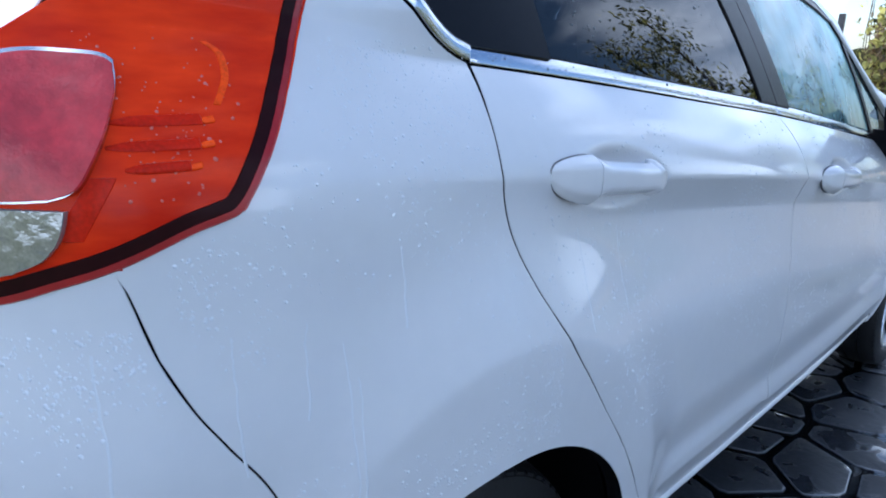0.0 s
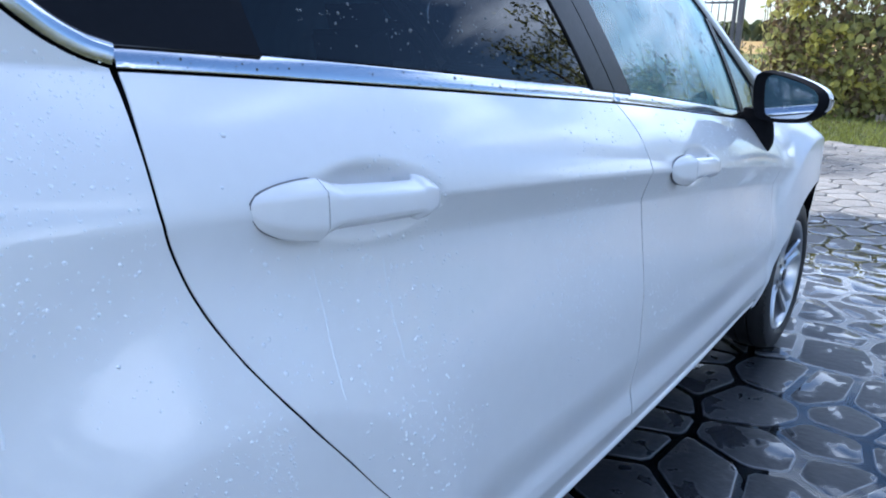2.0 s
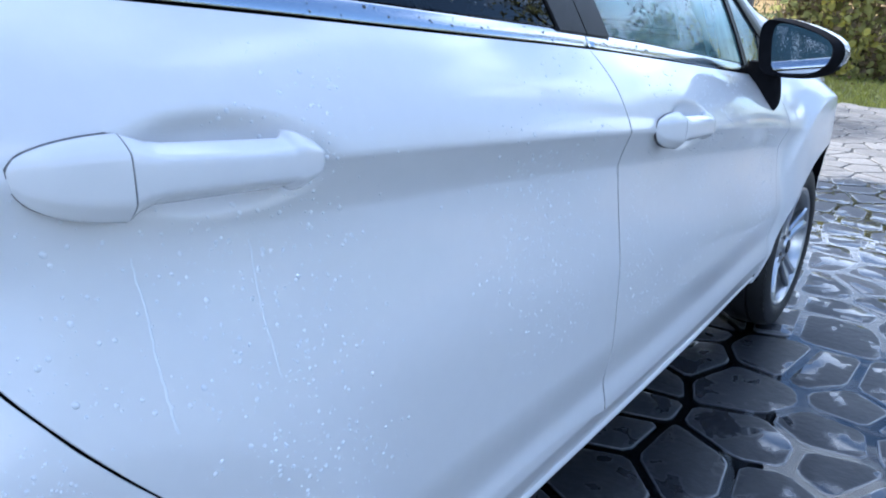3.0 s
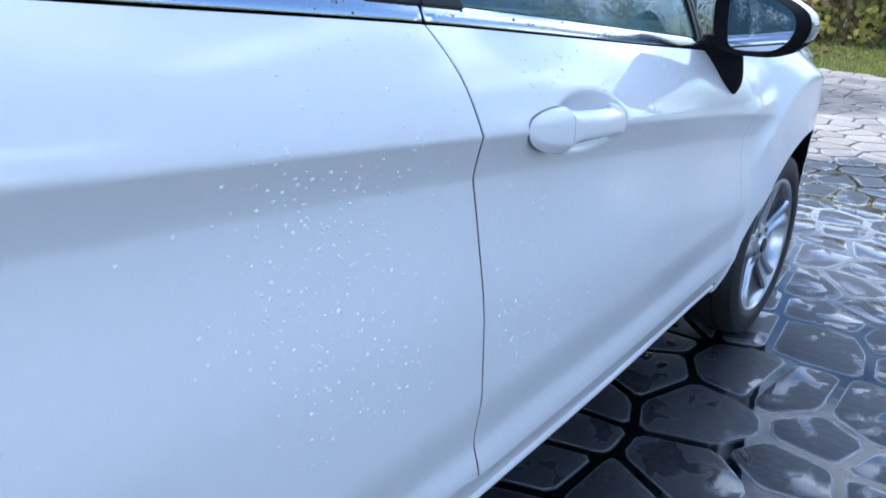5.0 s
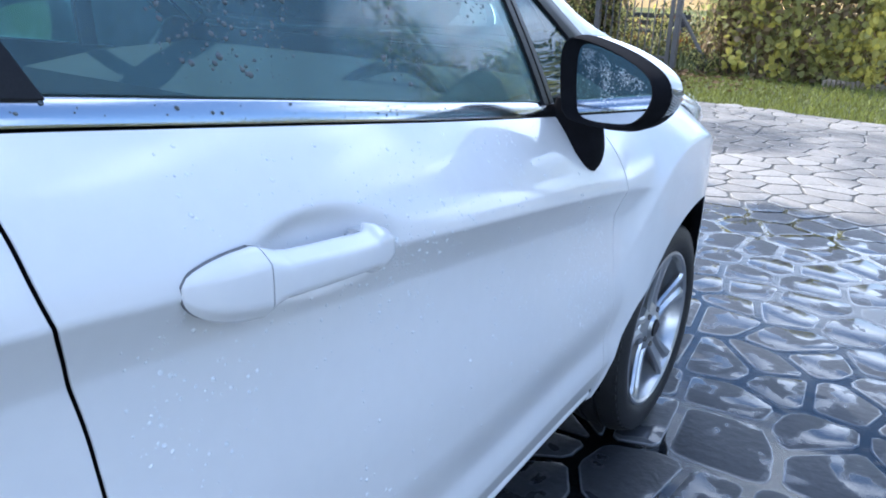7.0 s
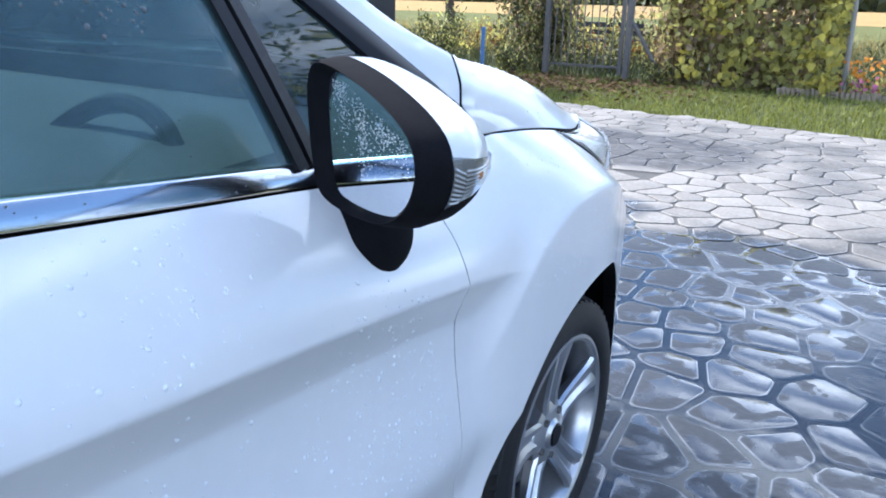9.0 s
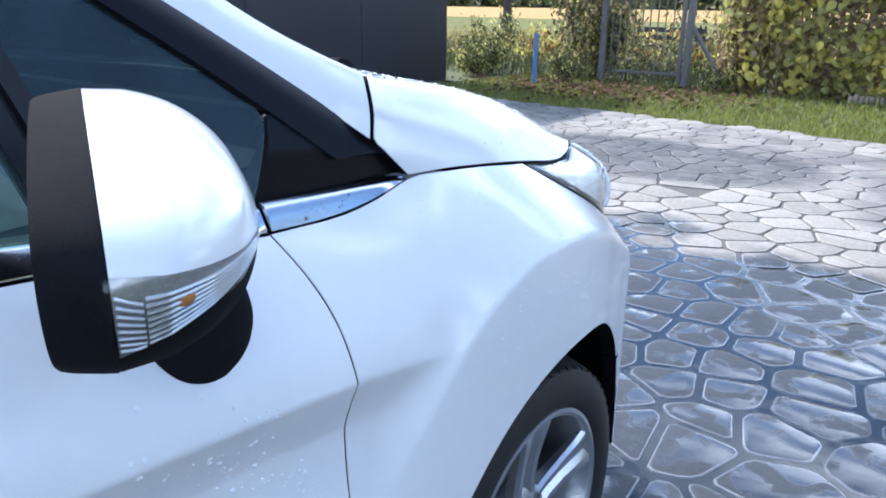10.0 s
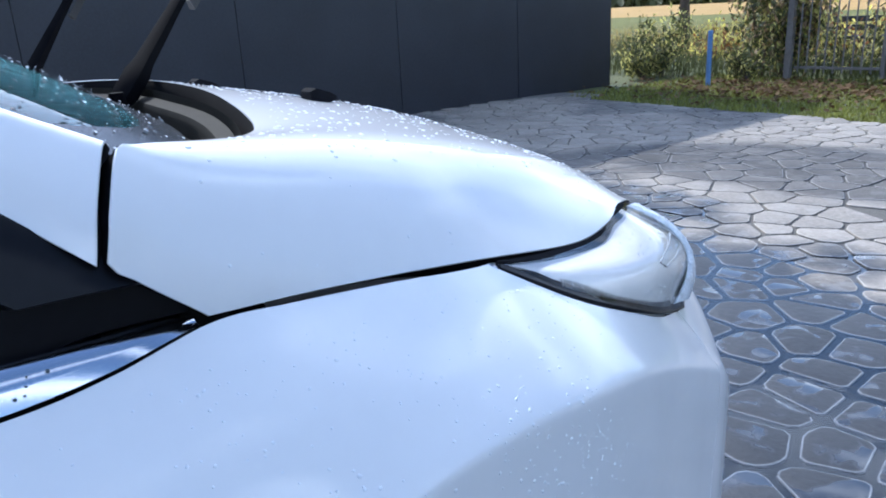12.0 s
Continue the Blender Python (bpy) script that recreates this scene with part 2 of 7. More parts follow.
def skin(name, g, mat, parent, depth=0.018, inset=0.0022, label="", away=(0, 1.2, 0.6)):
    """A sheet-metal panel from a grid of places: edges drawn in for the gap, and turned inwards."""
    g = np.array(g, float)
    nu, nv = g.shape[:2]
    def pull(line, inner):
        dvec = inner - line
        dist = np.linalg.norm(dvec, axis=1, keepdims=True) + 1e-9
        line += dvec / dist * np.minimum(inset, dist * 0.45)
    pull(g[0], g[1].copy()), pull(g[-1], g[-2].copy()), pull(g[:, 0], g[:, 1].copy()), pull(g[:, -1], g[:, -2].copy())
    du, dv = np.gradient(g, axis=0), np.gradient(g, axis=1)
    n = np.cross(du, dv)
    n /= np.linalg.norm(n, axis=2, keepdims=True) + 1e-12
    flip = (n * (g - np.array(away))).sum() < 0
    if flip:
        n = -n
    bm = bmesh.new()
    vs = [[bm.verts.new(p) for p in row] for row in g]
    for i in range(nu - 1):
        for j in range(nv - 1):
            q = (vs[i][j], vs[i + 1][j], vs[i + 1][j + 1], vs[i][j + 1])
            bm.faces.new(q[::-1] if flip else q)
    ring = [(i, 0) for i in range(nu)] + [(nu - 1, j) for j in range(1, nv)] + [(i, nv - 1) for i in range(nu - 2, -1, -1)] + [(0, j) for j in range(nv - 2, 0, -1)]
    # a small rounding, then the turned-in flange
    prev = [vs[i][j] for i, j in ring]
    for down, out in ((0.0012, 0.0009), (depth, 0.0009)):
        cur = []
        for i, j in ring:
            ii, jj = min(max(i, 1), nu - 2), min(max(j, 1), nv - 2)
            o = g[i, j] - g[ii, jj]
            o /= np.linalg.norm(o) + 1e-9
            cur.append(bm.verts.new(g[i, j] - n[i, j] * down + o * out))
        for k in range(len(ring)):
            q = (prev[k], cur[k], cur[(k + 1) % len(ring)], prev[(k + 1) % len(ring)])
            bm.faces.new(q if not flip else q[::-1])
        prev = cur
    # white panels get a near-black flange, painting shade into the gaps
    if mat is PAINT:
        bm.faces.ensure_lookup_table()
        for f in bm.faces[-len(ring):]:
            f.material_index = 1
        mat = (PAINT, DARK)
    return part(name, bm, mat, parent, label, 50, sharp=False)


def panel(name, e0, e1, e2, e3, surf, nu, nv, mat, parent, sg, depth=0.03, inset=0.0026, label=""):
    """A panel of the car's side, outlined in (y, z), on a surface x = surf(y, z); sg: 1 right, -1 left."""
    g = coons(e0, e1, e2, e3, nu, nv)
    x = surf(g[..., 0], g[..., 1])
    return skin(name, np.stack((sg * x, g[..., 0], g[..., 1]), 2), mat, parent, depth, inset, label)


def sheet(name, curves, nu, nv, mat, parent, depth=0.012, inset=0.001, label="", sg=1, away=(0, 1.2, 0.6)):
    """A skin over a row of guiding curves in space."""
    cs = [spline(c, nv) for c in curves]
    g = np.stack([spline([c[j] for c in cs], nu) for j in range(nv)], 1)
    g[..., 0] *= sg
    return skin(name, g, mat, parent, depth, inset, label, away)


def loft(bm, rings, cap=True, closed=True):
    """Joins rings of equally many places into a tube."""
    vs = [[bm.verts.new(p) for p in r] for r in rings]
    n = len(vs[0])
    for a, b in zip(vs, vs[1:]):
        for i in range(n if closed else n - 1):
            bm.faces.new((a[i], a[(i + 1) % n], b[(i + 1) % n], b[i]))
    if cap:
        bm.faces.new(vs[0][::-1])
        bm.faces.new(vs[-1])
    return vs


def tube(bm, pts, r, n=8, taper=None):
    """A round bar along a path."""
    rings = []
    for i, p in enumerate(pts):
        p = Vector(p)
        d = (Vector(pts[min(i + 1, len(pts) - 1)]) - Vector(pts[max(i - 1, 0)])).normalized()
        a = d.orthogonal().normalized() if abs(d.z) > 0.9 else d.cross(Vector((0, 0, 1))).normalized()
        b = d.cross(a)
        rr = r * (taper[i] if taper else 1)
        rings.append([p + a * rr * math.cos(t) + b * rr * math.sin(t) for t in np.linspace(0, 2 * math.pi, n, endpoint=False)])
    loft(bm, rings)


def box(bm, lo, hi, bevel=0.0):
    m = bmesh.ops.create_cube(bm, size=1)["verts"]
    for v in m:
        v.co = Vector([(l + h) / 2 + c * (h - l) for l, h, c in zip(lo, hi, v.co)])
    if bevel:
        es = list({e for v in m for e in v.link_edges})
        bmesh.ops.bevel(bm, geom=es, offset=bevel, segments=2, affect="EDGES", clamp_overlap=True)


# the car body's side surface: x as a function of y (ahead) and z (up), in the car's frame: rear axle y=0, ground z=0
def smooth_lut(ys, vs):
    """A smooth curve through a few stations."""
    ys, vs = np.asarray(ys, float), np.asarray(vs, float)
    d = np.diff(vs) / np.diff(ys)
    m = np.concatenate(([d[0]], (d[1:] + d[:-1]) / 2, [d[-1]]))
    def f(y):
        y = np.clip(np.asarray(y, float), ys[0], ys[-1])
        i = np.clip(np.searchsorted(ys, y) - 1, 0, len(ys) - 2)
        h = ys[i + 1] - ys[i]
        t = (y - ys[i]) / h
        return ((2*t**3 - 3*t**2 + 1) * vs[i] + (t**3 - 2*t**2 + t) * h * m[i]
                + (-2*t**3 + 3*t**2) * vs[i + 1] + (t**3 - t**2) * h * m[i + 1])
    return f

belt_z = smooth_lut([-0.8, -0.18, 0.08, 0.45, 0.82, 1.09, 1.45, 1.77, 2.02, 2.115, 2.18, 2.245, 2.3, 2.39, 2.51, 2.7, 2.85, 3.3], [1.22, 1.178, 1.156, 1.121, 1.086, 1.056, 1.014, 0.978, 0.951, 0.947, 0.953, 0.967, 0.971, 0.967, 0.948, 0.875, 0.79, 0.72])
belt_x = smooth_lut([-0.8, -0.78, -0.74, -0.66, -0.55, -0.4, -0.18, 0.3, 0.82, 1.4, 2.02, 2.25, 2.51, 2.7, 2.85, 3.0, 3.15, 3.25, 3.29], [0.3, 0.43, 0.54, 0.635, 0.7, 0.742, 0.768, 0.787, 0.792, 0.778, 0.733, 0.728, 0.727, 0.728, 0.715, 0.64, 0.51, 0.36, 0.22])
crease_x = smooth_lut([-0.8, -0.78, -0.74, -0.66, -0.53, -0.4, -0.2, 0.3, 0.84, 1.4, 2.04, 2.27, 2.5, 2.7, 2.85, 3.0, 3.15, 3.25, 3.29], [0.34, 0.5, 0.64, 0.76, 0.812, 0.83, 0.844, 0.864, 0.872, 0.862, 0.834, 0.842, 0.846, 0.805, 0.762, 0.685, 0.54, 0.38, 0.23])
mid_x = smooth_lut([-0.8, -0.78, -0.74, -0.66, -0.53, -0.4, -0.2, 0.05, 0.3, 0.84, 1.4, 2.04, 2.5, 2.7, 2.85, 3.0, 3.15, 3.25, 3.29], [0.36, 0.55, 0.69, 0.795, 0.834, 0.848, 0.862, 0.87, 0.868, 0.864, 0.856, 0.836, 0.843, 0.810, 0.776, 0.705, 0.57, 0.41, 0.25])

def crease_z(y):
    return 1.033 - 0.0776 * y - 0.01645 * y * y

def flare(y, z):
    """The swelling of the body round both wheel arches, with a crisp rim at its upper end."""
    out = 0.0
    for yc, zc, rim, reach, slope, bend in ((-0.172, 0.46, 0.382, 0.890, 0.42, 1.0),):
        r = np.sqrt((y - yc) ** 2 + np.maximum(0, z - zc) ** 2)
        away = np.maximum(0, np.abs(y - 1.18) - 1.36)
        out = np.maximum(out, reach - (slope + bend * np.maximum(0, r - rim)) * np.maximum(0, np.sqrt((r - rim) ** 2 + 0.00003) + r - rim) * 0.5 - 0.4 * away ** 1.5)
    return out

rim_z = smooth_lut([1.95, 2.10, 2.15, 2.22, 2.28, 2.333, 2.40, 2.464, 2.545, 2.623, 2.70, 2.80, 2.9, 3.0], [0.50, 0.66, 0.725, 0.800, 0.834, 0.853, 0.8615, 0.860, 0.850, 0.830, 0.80, 0.755, 0.70, 0.62])
rim_x = smooth_lut([1.95, 2.05, 2.12, 2.20, 2.30, 2.45, 2.54, 2.62, 2.70, 2.80, 2.9, 3.0, 3.1, 3.3], [0.70, 0.79, 0.835, 0.852, 0.8575, 0.858, 0.851, 0.836, 0.815, 0.790, 0.763, 0.708, 0.60, 0.2])

def wing_flare(y, z, zb, xb):
    """The face round the front arch, a crisp rim, and the shoulder that climbs from it to the shut line."""
    zr, xr = np.minimum(rim_z(y), zb - 0.02), rim_x(y)
    h = z - zr
    s = np.clip(0.5 * (np.sqrt(h * h + 0.00002) + h) / (zb - zr), 0, 1.2)
    return xr + (xb - xr) * (0.80 * s + 0.20 * s * s)

def body_x(y, z):
    y, z = np.asarray(y, float), np.asarray(z, float)
    zb, xb, zc, xc, xm = belt_z(y), belt_x(y), crease_z(y), crease_x(y), mid_x(y)
    s = np.clip((y + 0.30) / 0.50, 0, 1) * np.clip((2.35 - y) / 0.35, 0, 1)
    s = s * s * (3 - 2 * s)
    # above the crease: a barrel from the belt out to the crease
    t = np.clip((z - zc) / np.maximum(zb - zc, 0.02), 0, 1.3)
    w = np.clip((y - 2.0) / 0.3, 0, 1)
    w = w * w * (3 - 2 * w)
    up = xc + (xb - xc) * ((1 - w) * (0.35 * t + 0.65 * t * t) + w * (0.10 * t + 0.90 * t ** 3))
    # below: an undercut band, then the flank, tucked in above the sill
    d = zc - z
    band = 0.062
    e = np.clip(d / band, 0, 1)
    cut = xc - s * 0.026 * (1 - (1 - e) ** 1.25)
    g = np.clip((d - band) / 0.22, 0, 1)
    flank = cut + (xm - xc + s * 0.026) * (g * g * (3 - 2 * g))
    low = np.clip((0.57 - z) / 0.12, 0, 1)
    flank = flank - 0.016 * low * low * (3 - 2 * low)
    lip = np.clip((0.470 - z) / 0.055, 0, 1)
    flank = flank + s * 0.006 * lip * lip * (3 - 2 * lip) - s * 0.30 * np.maximum(0, 0.40 - z)
    x = np.where(z > zc, up, flank)
    near = np.clip(1 - (zb - z) / 0.09, 0, 1)
    thin = np.clip((zb - z) / 0.06, 0.06, 1)
    x = _soft_max(x, flare(y, z) - 0.05 * near * near, 0.065 * thin)
    return _soft_max(x, wing_flare(y, z, zb, xb), 0.022 * thin)

def side_x(y, z):
    """The side, with its creases smoothed out towards the tail."""
    y, z = np.asarray(y, float), np.asarray(z, float)
    x = body_x(y, z)
    if np.all(y > -0.25):
        return x
    w = np.clip((-0.25 - y) / 0.12, 0, 1) * np.clip((z - 0.93) / 0.06, 0, 1)
    soft = sum(k * body_x(y, z + d) for d, k in ((-0.075, 0.08), (-0.05, 0.14), (-0.025, 0.18), (0, 0.20), (0.025, 0.18), (0.05, 0.14), (0.075, 0.08)))
    return x + w * (soft - x)

def _soft_max(a, b, k):
    h = np.clip(0.5 + 0.5 * (a - b) / k, 0, 1)
    return b + (a - b) * h + k * h * (1 - h)


# ---- ground ----
def mesh_object(name, verts, faces, mat, parent=None, smooth=False):
    me = bpy.data.meshes.new(name)
    me.from_pydata([tuple(v) for v in verts], [], [tuple(f) for f in faces])
    me.materials.append(mat)
    if smooth:
        me.polygons.foreach_set("use_smooth", [True] * len(me.polygons))
    ob = new(name, me)
    if parent:
        ob.parent = parent
    return ob


PUDDLE = (1.15, 3.9, 0.75, 1.25)


def wet_stone(name, dry, wet, joint=False, gloss=(0.50, 0.09), shine=(0.34, 0.85)):
    """Paving: washed wet and dark round the car, drying to pale grey further off."""
    m = bpy.data.materials.new(name)
    m.use_nodes = True
    nt = m.node_tree
    b = nt.nodes["Principled BSDF"]
    N, Lk = nt.nodes.new, nt.links.new
    geo = N("ShaderNodeNewGeometry")
    sep = N("ShaderNodeSeparateXYZ")
    Lk(geo.outputs["Position"], sep.inputs[0])
    big = N("ShaderNodeTexNoise")
    big.inputs["Scale"].default_value, big.inputs["Detail"].default_value = 0.75, 5
    Lk(geo.outputs["Position"], big.inputs["Vector"])
    def math_node(op, a, b2=None):
        n = N("ShaderNodeMath")
        n.operation = op
        for k, v in enumerate((a, b2)):
            if v is None:
                continue
            if isinstance(v, (int, float)):
                n.inputs[k].default_value = v
            else:
                Lk(v, n.inputs[k])
        return n.outputs[0]
    # how far past the washed area: ahead of the car, and out to its right
    edge = math_node("SUBTRACT", math_node("ADD", sep.outputs["Y"], math_node("MULTIPLY", sep.outputs["X"], 0.30)), 5.30)
    side = math_node("SUBTRACT", math_node("ABSOLUTE", sep.outputs["X"]), 6.0)
    far = math_node("MAXIMUM", edge, side)
    far = math_node("ADD", far, math_node("MULTIPLY", math_node("SUBTRACT", big.outputs["Fac"], 0.5), 2.6))
    dryness = N("ShaderNodeMapRange")
    dryness.interpolation_type = "SMOOTHSTEP"
    dryness.inputs["From Min"].default_value, dryness.inputs["From Max"].default_value = -0.12, 0.22
    Lk(far, dryness.inputs["Value"])
    damp = N("ShaderNodeTexNoise")
    damp.inputs["Scale"].default_value, damp.inputs["Detail"].default_value = 0.55, 3
    mp = N("ShaderNodeMapping")
    mp.inputs["Location"].default_value = (3.1, 7.7, 0)
    Lk(geo.outputs["Position"], mp.inputs["Vector"])
    Lk(mp.outputs["Vector"], damp.inputs["Vector"])
    dr = N("ShaderNodeMapRange")
    dr.inputs["From Min"].default_value, dr.inputs["From Max"].default_value = 0.50, 0.60
    dr.inputs["To Min"].default_value, dr.inputs["To Max"].default_value = 1.0, 0.45
    Lk(damp.outputs["Fac"], dr.inputs["Value"])
    # a damp stain ahead of the car
    px = math_node("DIVIDE", math_node("ADD", sep.outputs["X"], 1.1), 1.4)
    py = math_node("DIVIDE", math_node("SUBTRACT", sep.outputs["Y"], 7.3), 0.85)
    rad = math_node("SQRT", math_node("ADD", math_node("MULTIPLY", px, px), math_node("MULTIPLY", py, py)))
    rad = math_node("ADD", rad, math_node("MULTIPLY", math_node("SUBTRACT", big.outputs["Fac"], 0.5), 1.2))
    patch = N("ShaderNodeMapRange")
    patch.inputs["From Min"].default_value, patch.inputs["From Max"].default_value = 0.85, 1.1
    patch.inputs["To Min"].default_value, patch.inputs["To Max"].default_value = 0.30, 1.0
    Lk(rad, patch.inputs["Value"])
    dryness2 = math_node("MULTIPLY", math_node("MULTIPLY", dryness.outputs["Result"], dr.outputs["Result"]), patch.outputs["Result"])
    grain = N("ShaderNodeTexNoise")
    grain.inputs["Scale"].default_value, grain.inputs["Detail"].default_value = 42, 10
    Lk(geo.outputs["Position"], grain.inputs["Vector"])
    info = N("ShaderNodeObjectInfo")
    tint = math_node("FRACT", math_node("ADD", info.outputs["Random"], geo.outputs["Random Per Island"]))
    vary = math_node("ADD", math_node("MULTIPLY", tint, 0.0 if joint else 0.34), math_node("MULTIPLY", grain.outputs["Fac"], 0.7))
    vary = math_node("ADD", vary, 0.47)
    col = N("ShaderNodeMix")
    col.data_type = "RGBA"
    col.inputs["A"].default_value, col.inputs["B"].default_value = (*wet, 1), (*dry, 1)
    Lk(dryness2, col.inputs["Factor"])
    sc = N("ShaderNodeVectorMath")
    sc.operation = "SCALE"
    Lk(col.outputs["Result"], sc.inputs[0])
    Lk(vary, sc.inputs["Scale"])
    Lk(sc.outputs["Vector"], b.inputs["Base Color"])
    # standing water is smooth, wet stone half smooth, dry stone rough
    pool = N("ShaderNodeTexNoise")
    pool.inputs["Scale"].default_value, pool.inputs["Detail"].default_value = 7.5, 10
    pool.inputs["Distortion"].default_value = 0.35
    Lk(geo.outputs["Position"], pool.inputs["Vector"])
    # a shallow puddle beside the front of the car
    qx = math_node("DIVIDE", math_node("SUBTRACT", sep.outputs["X"], PUDDLE[0]), PUDDLE[2])
    qy = math_node("DIVIDE", math_node("SUBTRACT", sep.outputs["Y"], PUDDLE[1]), PUDDLE[3])
    puddle = N("ShaderNodeMapRange")
    puddle.interpolation_type = "SMOOTHSTEP"
    puddle.inputs["From Min"].default_value, puddle.inputs["From Max"].default_value = 0.3, 1.0
    puddle.inputs["To Min"].default_value, puddle.inputs["To Max"].default_value = 0.13, 0.0
    Lk(math_node("SQRT", math_node("ADD", math_node("MULTIPLY", qx, qx), math_node("MULTIPLY", qy, qy))), puddle.inputs["Value"])
    wetness = math_node("ADD", pool.outputs["Fac"], puddle.outputs["Result"])
    pr = N("ShaderNodeMapRange")
    pr.inputs["From Min"].default_value, pr.inputs["From Max"].default_value = 0.54, 0.60
    pr.inputs["To Min"].default_value, pr.inputs["To Max"].default_value = gloss
    Lk(wetness, pr.inputs["Value"])
    rg = N("ShaderNodeMix")
    rg.data_type = "FLOAT"
    Lk(dryness.outputs["Result"], rg.inputs["Factor"])
    Lk(pr.outputs["Result"], rg.inputs["A"])
    rg.inputs["B"].default_value = 0.85
    Lk(rg.outputs["Result"], b.inputs["Roughness"])
    relief = N("ShaderNodeTexNoise")
    relief.inputs["Scale"].default_value, relief.inputs["Detail"].default_value = 38, 6
    Lk(geo.outputs["Position"], relief.inputs["Vector"])
    bp = N("ShaderNodeBump")
    bp.inputs["Strength"].default_value = 1.0
    # water that stands on the stone hides its relief
    film = N("ShaderNodeMapRange")
    film.inputs["From Min"].default_value, film.inputs["From Max"].default_value = 0.535, 0.58
    film.inputs["To Min"].default_value, film.inputs["To Max"].default_value = 0.0004 if joint else 0.0034, 0.0003
    Lk(wetness, film.inputs["Value"])
    bd = math_node("ADD", math_node("MULTIPLY", dryness.outputs["Result"], 0.006), film.outputs["Result"])
    Lk(bd, bp.inputs["Distance"])
    Lk(relief.outputs["Fac"], bp.inputs["Height"])
    Lk(bp.outputs["Normal"], b.inputs["Normal"])
    sp = N("ShaderNodeMapRange")
    sp.inputs["From Min"].default_value, sp.inputs["From Max"].default_value = 0.54, 0.60
    sp.inputs["To Min"].default_value, sp.inputs["To Max"].default_value = shine
    Lk(wetness, sp.inputs["Value"])
    Lk(sp.outputs["Result"], b.inputs["Specular IOR Level"])
    return m


STONE = wet_stone("grey paving stone", (0.275, 0.248, 0.215), (0.036, 0.038, 0.043))
# far paler than the wet tops: water glints put into the edge colour
STONE_RIM = wet_stone("stone edge with painted wet glint", (0.34, 0.305, 0.255), (0.16, 0.165, 0.175), gloss=(0.22, 0.12), shine=(1.0, 1.0))
JOINT = wet_stone("joint bed", (0.11, 0.10, 0.085), (0.030, 0.032, 0.036), joint=True, gloss=(0.03, 0.02), shine=(0.6, 0.6))
EARTH = material("dry meadow soil", (0.125, 0.125, 0.035), 0.95, spec=0.1, noise_scale=0.6, spread=0.5, fine=9, bump=0.02, bump_scale=6)
STUBBLE = material("yellow stubble field", (0.36, 0.235, 0.085), 0.95, spec=0.1, noise_scale=0.25, spread=0.3, fine=3.0, bump=0.03, bump_scale=4)
TURF = material("lawn soil", (0.075, 0.085, 0.025), 0.95, noise_scale=1.6, spread=0.6, fine=26, bump=0.02, bump_scale=30)


def flat(name, corners, z, mat, label, category):
    ob = mesh_object(name, [(x, y, z) for x, y in corners], [range(len(corners))], mat)
    return tagged(ob, label, category, kind="structure")


flat("ground", [(-1500, -1500), (1500, -1500), (1500, 2500), (-1500, 2500)], -0.07, EARTH, "flat meadow ground reaching the horizon", "ground")
flat("stubble_field", [(-260, 58), (160, 58), (200, 190), (-320, 190)], -0.055, STUBBLE, "pale yellow stubble field beyond the garden", "field")
flat("lawn", [(-14, 9.0), (16, 8.0), (16, 26.5), (-14, 26.5)], -0.035, TURF, "green lawn verge beside the paving", "lawn")
flat("lawn", [(5.2, -14), (16, -14), (16, 8.0), (5.2, 8.4)], -0.035, TURF, "green lawn verge beside the paving", "lawn")


def edge_y(x):
    """The far edge of the paving against the verge."""
    return 9.40 - 0.09 * x


def stone_cells():
    """Irregular five- and six-sided stones, cut from a jittered lattice."""
    rng = np.random.RandomState(5)
    dx, dy = 0.235, 0.20
    seeds = {}
    i0, i1, j0, j1 = -28, 24, -24, 50
    for j in range(j0, j1):
        for i in range(i0, i1):
            q = np.array([(i + 0.5 * (j % 2)) * dx, j * dy]) + (rng.rand(2) - 0.5) * (0.17, 0.145)
            if rng.rand() > 0.12:
                seeds[i, j] = q
    cells = []
    for (i, j), p in seeds.items():
        if not (-6.05 < p[0] < 5.1 and -4.2 < p[1] < edge_y(p[0]) - 0.06):
            continue
        poly = [p + np.array(q) for q in ((-0.5, -0.5), (0.5, -0.5), (0.5, 0.5), (-0.5, 0.5))]
        for a in range(-3, 4):
            for b in range(-3, 4):
                o = seeds.get((i + a, j + b))
                if o is None or (a == 0 and b == 0):
                    continue
                n = o - p
                L = np.linalg.norm(n)
                n = n / L
                lim = L / 2 - (0.0125 if p[1] + 0.3 * p[0] < 5.5 else 0.0085)
                res = []
                for k in range(len(poly)):
                    u, v = poly[k], poly[(k + 1) % len(poly)]
                    du, dv = (u - p) @ n - lim, (v - p) @ n - lim
                    if du <= 0:
                        res.append(u)
                    if (du < 0) != (dv < 0):
                        res.append(u + (v - u) * du / (du - dv))
                poly = res
                if len(poly) < 3:
                    break
            if len(poly) < 3:
                break
        if len(poly) < 3:
            continue
        # soften: drop corners that nearly coincide
        keep = [q for k, q in enumerate(poly) if np.linalg.norm(q - poly[k - 1]) > 0.02]
        if len(keep) >= 4:
            cells.append((p, keep))
    return cells


